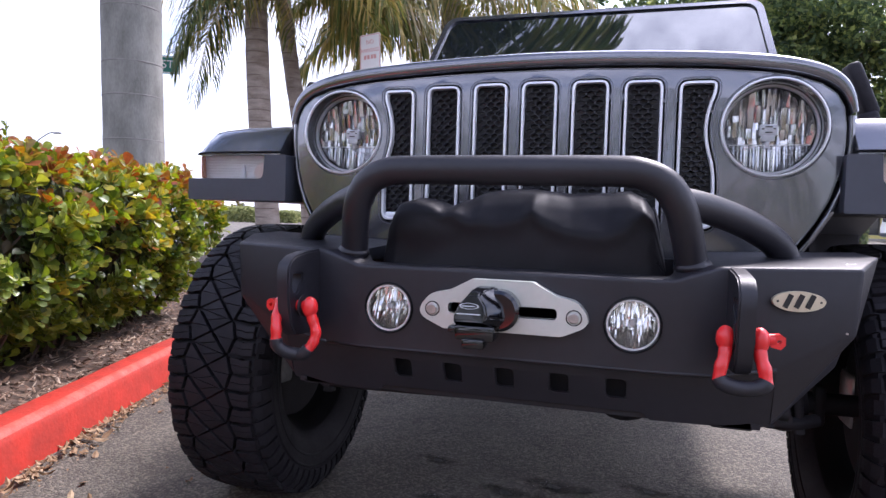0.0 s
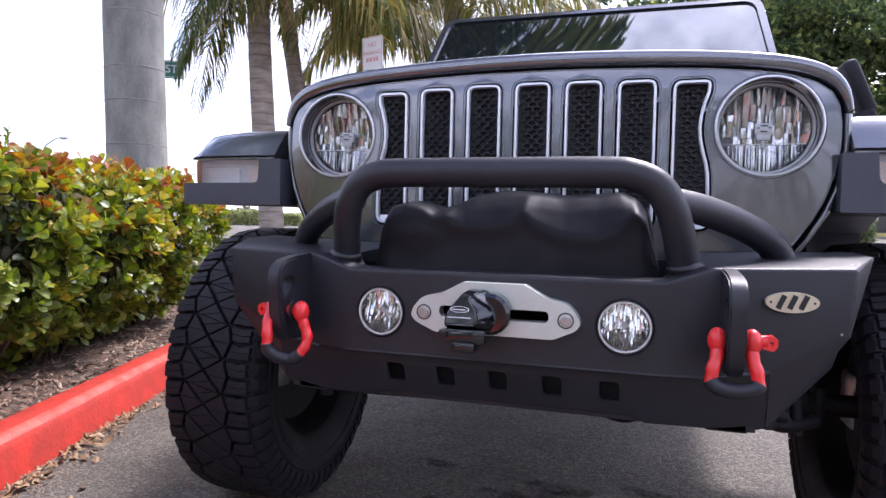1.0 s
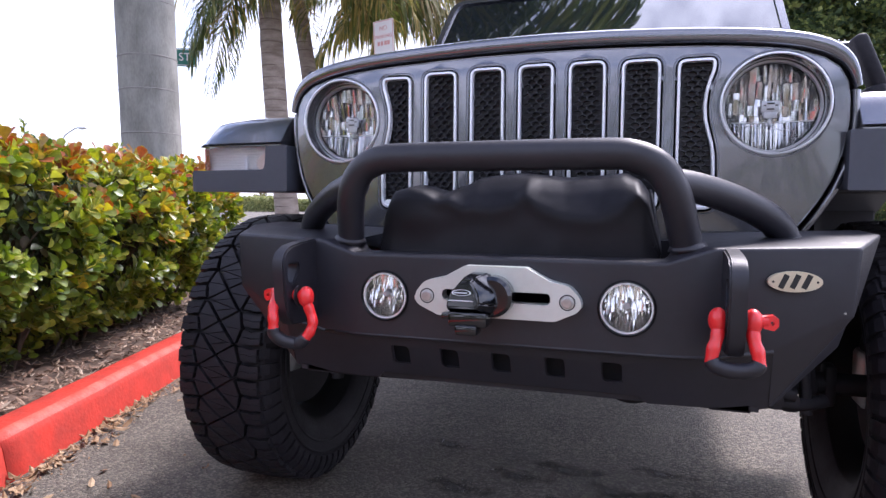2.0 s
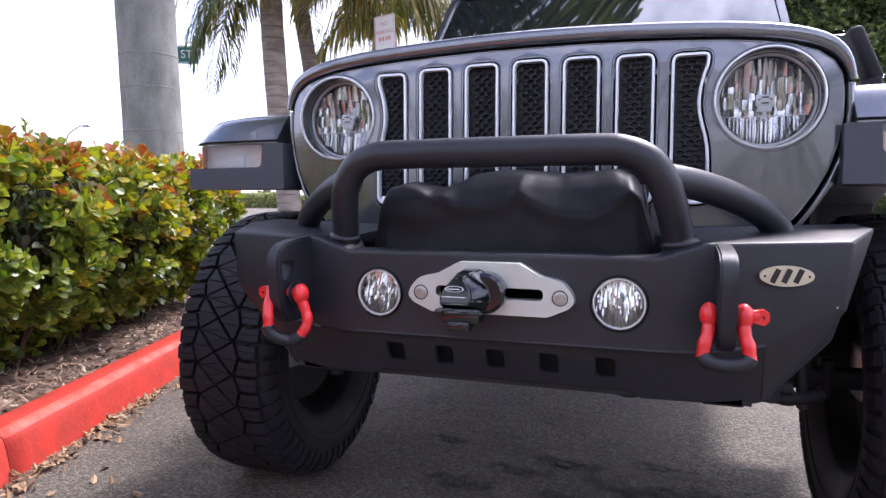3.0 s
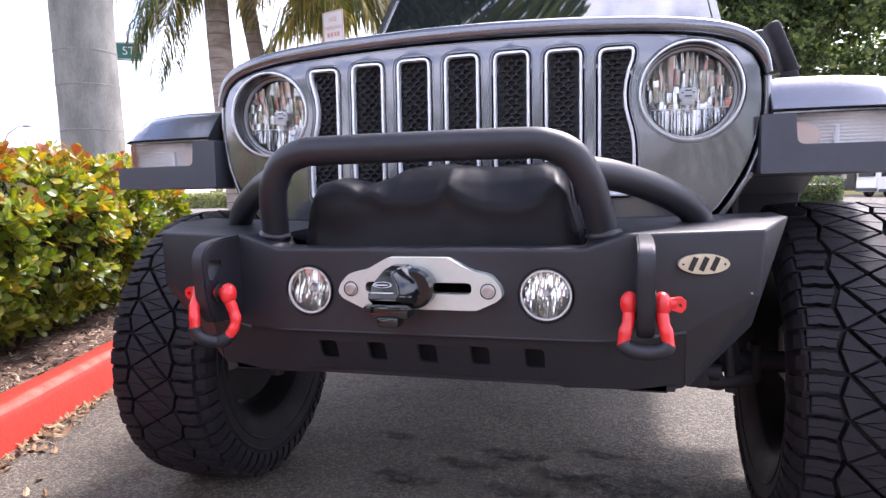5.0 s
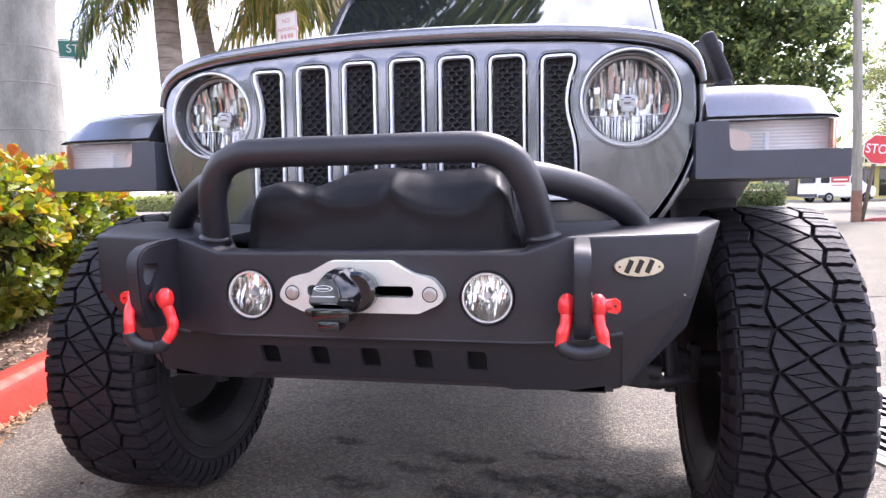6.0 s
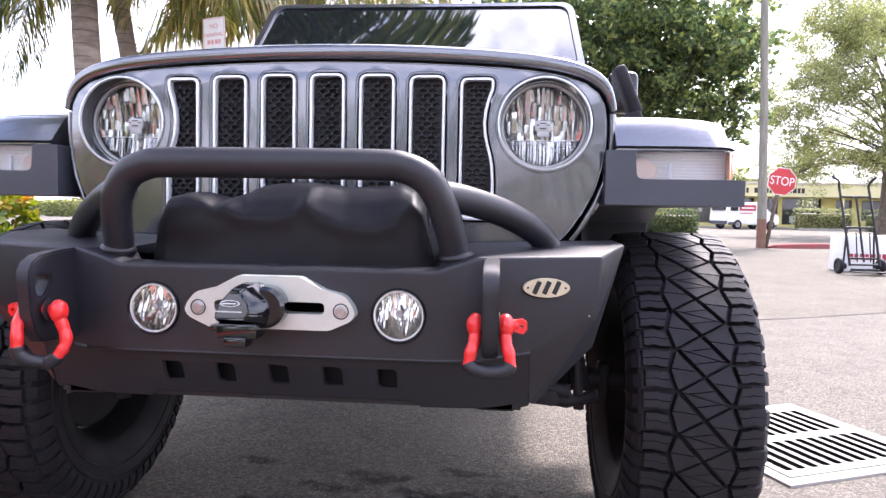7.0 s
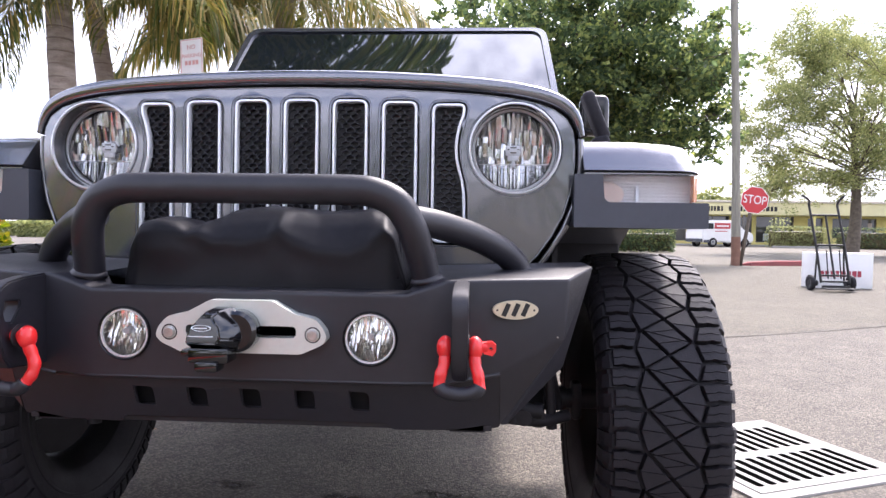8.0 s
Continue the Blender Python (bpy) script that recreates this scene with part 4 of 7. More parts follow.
for x0, x1 in ((-.55, .02), (.06, .58)):
    bm = bmesh.new()
    tube(bm, smooth_path([(x0, 1.497, 1.372), ((x0 + x1) / 2, 1.500, 1.380), (x1, 1.503, 1.385)], 6), 0.006, 8)
    part("wiper", bm, M_DARK, suv, "black wiper arm", smooth=True)
bm = bmesh.new()
box(bm, -0.70, 0.70, 1.99, 4.0, 1.78, 1.84, 0.04, 3)
part("roof", bm, M_PLASTIC, suv, "black hard top roof", smooth=True, angle=40)
bm = bmesh.new()
box(bm, -0.74, 0.74, 1.50, 4.05, 0.62, 1.36, 0.05, 3)
part("cab_body", bm, M_PAINT, suv, "dark grey metallic cab body", smooth=True, angle=40)
bm = bmesh.new()
box(bm, -0.69, 0.69, 2.02, 4.0, 1.345, 1.79, 0.02, 2)
part("side_glass", bm, M_WGLASS, suv, "dark tinted side windows")
for s in (-1, 1):
    bm = bmesh.new()
    box(bm, -0.06, 0.06, -0.045, 0.045, -0.085, 0.085, 0.03, 4, m=pose(s * 0.885, 1.66, 1.385))
    tube(bm, [(s * .73, 1.68, 1.30), (s * .80, 1.67, 1.30), (s * .87, 1.66, 1.33)], 0.025, 10)
    part("door_mirror", bm, M_GLOSS, suv, "rounded black door mirror", smooth=True, angle=50)

# engine bay and underbody
bm = bmesh.new()
box(bm, -0.52, 0.52, 0.56, 1.45, 0.62, 1.15, 0.02)
box(bm, -0.37, 0.37, 0.40, 0.55, 0.62, 1.15, 0.02)
box(bm, -0.60, 0.60, 0.58, 1.45, 0.98, 1.12, 0.02)
part("engine_bay", bm, M_DARK, suv, "dark engine bay behind the grille")
for s in (-1, 1):
    bm = bmesh.new()
    liner = [(.43, .64), (.43, .97), (1.30, .97), (1.36, .80), (1.38, .52), (1.05, .50), (.95, .60), (.50, .60)]
    plate(bm, [Vector(p) for p in liner], [], 0.0, 0.012)
    for v in bm.verts:
        v.co = Vector((s * (.585 + v.co.y), v.co.x, v.co.z))
    box(bm, s * .75 - .16, s * .75 + .16, .44, 1.34, .905, .925, 0.006)
    box(bm, s * .752 - .150, s * .752 + .150, 1.19, 1.205, .60, .903, 0.004)
    bmesh.ops.recalc_face_normals(bm, faces=bm.faces[:])
    part("inner_fender", bm, M_DARK, suv, "black inner fender liner")
bm = bmesh.new()
box(bm, -.46, .46, 1.15, 3.9, .44, .60, 0.03)
box(bm, -.30, .30, .80, 1.2, .46, .62, 0.03)
part("underbody", bm, M_DARK, suv, "dark gearbox and floor under the cab")
AX, AZ = 0.715, 0.4215
bm = bmesh.new()
for s in (-1, 1):
    box(bm, s * 0.40 - .04, s * 0.40 + .04, 0.10, 3.9, 0.53, 0.65, 0.01)
    tube(bm, smooth_path([(s * .40, .25, .60), (s * .43, .40, .55), (s * .48, .60, .44), (s * .47, 1.4, .50)], 5), 0.026, 10)
    tube(bm, [(s * .50, .66, .44), (s * .50, .70, 1.0)], 0.028, 12)
    pts = [Vector((s * .50 + .058 * math.cos(a * .9), .68 + .058 * math.sin(a * .9), .50 + a * .0098)) for a in range(0, 44)]
    tube(bm, pts, 0.009, 6)
part("frame_rails", bm, M_DARK, suv, "black chassis rails, springs and control arms", smooth=True, angle=40)
bm = bmesh.new()
cylinder(bm, (-0.66, AX, AZ), (0.66, AX, AZ), 0.034, seg=20)
bmesh.ops.create_icosphere(bm, subdivisions=3, radius=0.098, matrix=pose(0.21, AX, AZ) @ Matrix.Diagonal((1.05, 1.15, 1, 1)))
for s in (-1, 1):
    box(bm, s * .69 - .014, s * .69 + .014, AX - .03, AX + .03, AZ - .055, AZ + .05, 0.01)
    cylinder(bm, (s * .62, AX, AZ), (s * .78, AX, AZ), 0.028, seg=24)
part("front_axle", bm, M_DARK, suv, "black front axle with differential", smooth=True, angle=40)
bm = bmesh.new()
tube(bm, smooth_path([(-.62, .52, .40), (-.3, .49, .415), (.3, .49, .43), (.57, .50, .435)], 5), 0.019, 12)
tube(bm, smooth_path([(.57, .47, .45), (.2, .44, .50), (-.38, .45, .56)], 5), 0.017, 10)
for p in ((-.60, .52, .40), (.565, .495, .437), (.50, .46, .455)):
    cylinder(bm, (p[0], p[1], p[2] - .03), (p[0], p[1], p[2] + .025), 0.018, 0.014, 14)
    cylinder(bm, (p[0], p[1] - .025, p[2]), (p[0], p[1] + .01, p[2]), 0.016, seg=14)
tube(bm, [(.62, .55, .44), (.60, .52, .52), (.57, .42, .62), (.42, .36, .66)], 0.014, 10)
tube(bm, [(-.62, .55, .44), (-.60, .52, .52), (-.57, .42, .62), (-.42, .36, .66)], 0.014, 10)
for s in (-1, 1):
    tube(bm, smooth_path([(s * .44, .50, .432), (s * .50, .485, .426), (s * .58, .485, .424), (s * .64, .52, .428)], 5), 0.015, 12)
    box(bm, s * .512 - .075, s * .512 + .075, .575, .60, .385, .60, 0.008)
    tube(bm, [(s * .60, .50, .40), (s * .592, .50, .52), (s * .575, .48, .60)], [.014, .011, .016], 10)
    cylinder(bm, (s * .527, .445, .438), (s * .527, .47, .438), .019, seg=18)
part("steering_linkage", bm, M_DARK, suv, "black steering rods and sway bar", smooth=True, angle=40)


# wheels
TR, TW = 0.4215, 0.137


PROF = [(0.232, -.112), (0.248, -.128), (0.285, -.146), (0.296, -.1478), (0.298, -.1512), (0.302, -.152), (0.304, -.1493), (0.329, -.1538), (0.331, -.157), (0.335, -.1572), (0.338, -.1537), (0.372, -.149), (0.391, -.141), (0.397, -.128), (0.400, -.08), (0.401, 0.0), (0.400, .08), (0.397, .128), (0.391, .141), (0.372, .149), (0.338, .1537), (0.335, .1572), (0.331, .157), (0.329, .1538), (0.304, .1493), (0.302, .152), (0.298, .1512), (0.296, .1478), (0.285, .146), (0.248, .128), (0.232, .112)]
WX = 0.955                                           # width of the tyre
PROF = [(a, b * WX) for a, b in PROF]
NLUG, NRIB = 58, 58


def tread_block(bm, polys, base=0.394):
    """Raised blocks. polys: outlines of (arc length up the tyre, across)."""
    for poly in polys:
        c = Vector((sum(p[0] for p in poly) / len(poly), sum(p[1] for p in poly) / len(poly)))
        lo, mid, hi = [], [], []
        for u, v in poly:
            q = c.lerp(Vector((u, v)), 0.95)
            crown = TR - 0.009 * (abs(v) / TW) ** 3
            for lst, (uu, vv), rr_ in ((lo, (u, v), base), (mid, (u, v), crown - 0.0012), (hi, q, crown)):
                a = uu / TR
                lst.append(bm.verts.new((vv * WX, -rr_ * math.cos(a), rr_ * math.sin(a))))
        n = len(poly)
        for a, b in ((lo, mid), (mid, hi)):
            for k in range(n):
                bm.faces.new((a[k], a[(k + 1) % n], b[(k + 1) % n], b[k]))
        bm.faces.new(hi)
    bmesh.ops.recalc_face_normals(bm, faces=bm.faces[:])
    return bm


V_IN, V_OUT, DROP = .0625, .0775, .029                # zigzag grooves and the slant of the cross grooves


def lug_polys(s, big, odd):
    """One shoulder block, split by a fine sipe. Its inner edge follows the zigzag groove."""
    h = 2 * math.pi * TR / NLUG
    g, e, gap = .0054, .129 + big, .0050
    za, zb = (V_OUT, V_IN) if odd else (V_IN, V_OUT)
    inn = lambda u: za + (zb - za) * u / h + gap
    out = []
    for a, b in ((g, h * .49), (h * .515, h - g)):
        bend = lambda v: .0045 * min(1.0, max(0.0, (v - .092) / .012)) - .002 * (v > .115)
        va = [inn(a), .094, .106, .118, e]
        vb = [inn(b), .094, .106, .118, e]
        out.append([(a + bend(v), s * v) for v in va] + [(b + bend(v), s * v) for v in reversed(vb)])
    return out


def clip(poly, a, b, c):
    """The part of an outline where a * u + b * v >= c."""
    out = []
    for k in range(len(poly)):
        p, q = poly[k - 1], poly[k]
        dp, dq = a * p[0] + b * p[1] - c, a * q[0] + b * q[1] - c
        if dp * dq < 0:
            t = dp / (dp - dq)
            out.append((p[0] + (q[0] - p[0]) * t, p[1] + (q[1] - p[1]) * t))
        if dq >= 0:
            out.append(q)
    return out


def rib_polys():
    """Centre blocks of one repeat: a slanted cell between zigzag grooves, cut crosswise into four, each with fine sipes."""
    H = 4 * math.pi * TR / NRIB
    drop, v0, v1 = DROP, V_IN - .0048, V_OUT - .0048
    cell = [(0, -v0), (-drop, v0), (-drop - H * .5, v1), (-drop - H, v0), (-H, -v0), (-H * .5, -v1)]

    def half(p, q, gap):
        """Half plane beyond the line p-q by gap, on its upper side."""
        du, dv = q[0] - p[0], q[1] - p[1]
        n = math.hypot(du, dv)
        return dv / n, -du / n, (dv * p[0] - du * p[1]) / n + gap

    flip = lambda p, q, gap: tuple(-k for k in half(p, q, -gap))
    top, low = (cell[0], cell[1]), (cell[4], cell[3])
    long_, short = (cell[0], cell[3]), (cell[4], cell[1])
    body = clip(clip(cell, *flip(*top, .0009)), *half(*low, .0009))
    pieces = []
    for above_long in (0, 1):
        for above_short in (0, 1):
            q = clip(body, *(half if above_long else flip)(*long_, .0045))
            q = clip(q, *(half if above_short else flip)(*short, .0026))
            if len(q) < 3:
                continue
            um = sum(p[0] for p in q) / len(q)                 # a fine slanted sipe through each block
            tilt = .0075 if above_long != above_short else -.010
            sipe = ((um + tilt, -.07), (um - tilt, .07))
            halves = [clip(q, *flip(*sipe, .0007)), clip(q, *half(*sipe, .0007))]
            pieces += [h for h in halves if len(h) > 2]
    return pieces


def biter(bm, s, big):
    h = 2 * math.pi * TR / NLUG
    vs = []
    pts = [(0.402, .133 + big), (0.385, .1475 + big * .7), (0.362, .1555), (0.345, .156)]
    for u in (.08 * h, .76 * h):
        a = u / TR
        vs.append([bm.verts.new((s * (x + .003) * WX, -r_ * math.cos(a), r_ * math.sin(a))) for r_, x in pts])
        vs.append([bm.verts.new((s * (x - .014) * WX, -r_ * math.cos(a), r_ * math.sin(a))) for r_, x in pts])
    for k in range(3):
        bm.faces.new((vs[0][k], vs[0][k + 1], vs[2][k + 1], vs[2][k]))
        bm.faces.new((vs[0][k], vs[1][k], vs[1][k + 1], vs[0][k + 1]))
        bm.faces.new((vs[2][k], vs[2][k + 1], vs[3][k + 1], vs[3][k]))
    bm.faces.new((vs[0][0], vs[2][0], vs[3][0], vs[1][0]))
    bm.faces.new((vs[0][3], vs[1][3], vs[3][3], vs[2][3]))


BLOCKS = []       # mesh, count, first turn
for s in (-1, 1):
    for odd in (0, 1):
        bm = tread_block(bmesh.new(), lug_polys(s, .005 * odd, odd))
        biter(bm, s, .004 * odd)
        bmesh.ops.recalc_face_normals(bm, faces=bm.faces[:])
        BLOCKS.append((finish("tread_lug", bm, M_RUBBER), NLUG // 2, odd * 2 * math.pi / NLUG - (DROP / TR if s > 0 else 0)))
for piece in rib_polys():
    BLOCKS.append((finish("tread_rib", tread_block(bmesh.new(), [piece]), M_RUBBER), NRIB // 2, 0.0))


def tyre_mesh():
    bm = bmesh.new()
    lathe(bm, PROF, 96, axis="x")
    return finish("tyre", bm, M_RUBBER, True, 30)


def rim_mesh():
    bm = bmesh.new()
    lathe(bm, [(0.236, -.118), (0.243, -.116), (0.240, -.106), (0.222, -.098), (0.212, -.05), (0.216, .07), (0.222, .098), (0.240, .108), (0.243, .118), (0.232, .12), (0.218, .10), (0.206, .07), (0.200, -.05), (0.212, -.09), (0.236, -.118)], 64, axis="x")
    for k in range(8):
        a = 2 * math.pi * k / 8
        m = Euler((a, 0, 0)).to_matrix().to_4x4()
        vs = box(bm, 0.045, 0.085, -0.022, 0.022, 0.05, 0.212, 0.008, 2)
        bmesh.ops.transform(bm, matrix=m, verts=[v for v in vs if v.is_valid])
    cylinder(bm, (0.03, 0, 0), (0.098, 0, 0), 0.07, 0.058, 32)
    for k in range(5):
        a = 2 * math.pi * k / 5
        cylinder(bm, (0.09, .05 * math.cos(a), .05 * math.sin(a)), (0.104, .05 * math.cos(a), .05 * math.sin(a)), 0.009, seg=6)
    for v in bm.verts:
        v.co.x *= 0.9
    return finish("rim", bm, M_RIM, True, 40)


def brake_mesh():
    bm = bmesh.new()
    cylinder(bm, (-0.035, 0, 0), (-0.012, 0, 0), 0.16, seg=40)
    cylinder(bm, (-0.03, 0, 0), (0.04, 0, 0), 0.085, seg=32)
    box(bm, -0.06, 0.02, 0.06, 0.17, -0.075, 0.075, 0.015)
    return finish("brake_disc", bm, M_STEEL, True, 40)


bm = bmesh.new()
lathe(bm, [(.03, -.05), (.15, -.05), (.188, -.042), (.192, -.03), (.188, -.028), (.15, -.036), (.03, -.036)], 40, axis="x", closed=True)
SHIELD = finish("dust_shield", bm, M_DARK, True, 40)
TYRE, RIM, BRAKE = tyre_mesh(), rim_mesh(), brake_mesh()
for s, y, turn in ((-1, AX, 0.0), (1, AX, 0.0), (-1, 3.45, 0), (1, 3.45, 0)):
    wheel = new("wheel")
    wheel.parent = suv
    wheel.matrix_basis = pose(0.841 if s > 0 else -0.848, y, TR - (0.006 if y < 2 else 0.014), 0 if s > 0 else 5, 0, 180 if s < 0 else 0)
    tagged(wheel, "large off-road wheel with chunky tread")
    for nm, me, lb in (("tyre", TYRE, "black all-terrain tyre with deep tread blocks"), ("rim", RIM, "satin black spoked rim"), ("brake_disc", BRAKE, "dull steel brake disc"), ("dust_shield", SHIELD, "black dust shield")):
        ob = new(nm, me)
        ob.parent = wheel
        tagged(ob, lb)
    if y < 2:
        for me, n, t0 in BLOCKS:
            for k in range(n):
                ob = new(me.name.split(".")[0], me)
                ob.parent = wheel
                ob.matrix_basis = Matrix.Rotation(-(t0 + 2 * math.pi * k / n), 4, 'X')

# ---- winch bumper ----
bumper = new("winch_bumper")
bumper.parent = suv
tagged(bumper, "textured black steel winch bumper")


def facets(name, verts, faces, bevel, material, parent, label="", both=True, seg=3):
    bm = bmesh.new()
    vs = [bm.verts.new(v) for v in verts]
    for f in faces:
        bm.faces.new([vs[i] for i in f])
    if both:
        bmesh.ops.mirror(bm, geom=bm.verts[:] + bm.edges[:] + bm.faces[:], merge_dist=0.0005, axis='X')
    bmesh.ops.recalc_face_normals(bm, faces=bm.faces[:])
    es = [e for e in bm.edges if len(e.link_faces) == 2 and e.calc_face_angle(0) > 0.12]
    if bevel:
        bmesh.ops.bevel(bm, geom=es, offset=bevel, segments=seg, profile=0.5, affect='EDGES', clamp_overlap=True)
    return part(name, bm, material, parent, label, smooth=True, angle=30)


BV = [(0, 0, .781), (.285, 0, .781), (.362, .003, .806), (.573, .032, .811), (.640, .183, .825),      # 0-4 top edge
      (0, 0, .622), (.283, 0, .622), (.352, .004, .624), (.452, .020, .640), (.560, .032, .704),       # 5-9 crease line
      (.455, .060, .538), (.585, .195, .618), (.470, .120, .520),                                       # 10-12 end plate foot
      (0, .07, .781), (.285, .07, .781), (.300, .075, .806), (.30, .30, .815), (.640, .30, .828),       # 13-17 top rear
      (.585, .30, .618), (.470, .26, .520)]
BV += [(0, 0, .771), (.285, 0, .771)]
BF = [(0, 1, 21, 20), (1, 2, 7, 6, 21), (2, 3, 9, 8, 7), (3, 4, 11, 12, 10, 9), (8, 9, 10), (0, 13, 14, 1), (1, 14, 15, 2), (2, 15, 16, 17, 4, 3), (4, 17, 18, 11), (11, 18, 19, 12)]
facets("bumper_shell", BV, BF, 0.006, M_BLACK, bumper, "textured black steel bumper shell")
bm = bmesh.new()
holes = [[Vector((cx + .0475 * math.cos(a), .7005 + .0475 * math.sin(a))) for a in (2 * math.pi * k / 40 for k in range(40))] for cx in (-.221, .2235)]
holes.append(round_poly([(-.106, .694, .009), (.106, .694, .009), (.106, .730, .009), (-.106, .730, .009)], 4))
plate(bm, [Vector(p) for p in ((-.283, .622), (.283, .622), (.285, .771), (-.285, .771))], holes, 0.0, 0.008)
part("face_plate", bm, M_BLACK, bumper, "black steel front face with lamp holes")
# lower panel with square vents, set back under the crease
bm = bmesh.new()
low = [Vector(p) for p in ((-.352, .625), (-.455, .640), (-.455, .532), (-.42, .524), (-.26, .524), (-.245, .537), (.245, .537), (.26, .524), (.42, .524), (.455, .532), (.455, .640), (.352, .625))]
vents = [[Vector((cx + dx, .581 + dz)) for dx, dz in ((-.017, -.014), (-.011, -.018), (.017, -.018), (.017, .014), (.011, .018), (-.017, .018))] for cx in (-.2, -.1, 0, .1, .2)]
plate(bm, low, vents, 0.012, 0.022, bend=lambda c: Vector((c.x, c.y + max(0, abs(c.x) - .29) * .09 + (.625 - c.z) * .40, c.z)))
es = [e for e in bm.edges if len(e.link_faces) == 2 and e.calc_face_angle(0) > 0.8]
bmesh.ops.bevel(bm, geom=es, offset=0.002, segments=2, affect='EDGES', clamp_overlap=True)
part("skid_panel", bm, M_BLACK, bumper, "lower black panel with five square vents", smooth=True, angle=30)
bm = bmesh.new()
box(bm, -.45, .45, .075, .085, .535, .63)
box(bm, -.44, .44, .06, .28, .525, .535)
for x in (-.395, .395):
    box(bm, x - .034, x + .034, .06, .15, .521, .545, 0.004)
box(bm, -.30, .30, .28, .30, .54, .80)
box(bm, -.30, .30, .07, .28, .68, .70)
part("winch_tray", bm, M_DARK, bumper, "dark steel winch tray")
# weld line and step under the crease
bm = bmesh.new()
tube(bm, [(-.352, .006, .624), (-.283, .003, .6225), (.283, .003, .6225), (.352, .006, .624), (.452, .021, .640)], 0.004, 8)
tube(bm, [(-.352, .006, .624), (-.452, .021, .640)], 0.004, 8)
part("crease_bead", bm, M_BLACK, bumper, smooth=True)
# hoop and braces
bm = bmesh.new()
arc = [(-.320, .050, .790), (-.315, .046, .815), (-.303, .022, .866), (-.290, .006, .905), (-.266, -.002, .939), (-.228, -.006, .9565), (-.18, -.008, .9605), (0, -.008, .961), (.18, -.008, .9605), (.228, -.006, .9565), (.266, -.002, .939), (.290, .006, .905), (.303, .022, .866), (.315, .046, .815), (.320, .050, .790)]
tube(bm, smooth_path(arc, 7), 0.0268, 24)
for s in (-1, 1):
    tube(bm, [(s * .3195, .05, .797), (s * .319, .05, .804), (s * .3175, .049, .812)], [.033, .0315, .027], 24)
part("hoop", bm, M_BLACK, bumper, "black tubular bull hoop")
for s in (-1, 1):
    bm = bmesh.new()
    tube(bm, smooth_path([(s * .283, .008, .912), (s * .335, .055, .903), (s * .40, .115, .882), (s * .455, .163, .854), (s * .483, .188, .828), (s * .491, .195, .804)], 7), 0.0265, 20)
    tube(bm, [(s * .489, .195, .812), (s * .4895, .195, .818), (s * .4885, .194, .826)], [.03, .0285, .024], 20)
    part("hoop_brace", bm, M_BLACK, bumper, "black tubular brace")

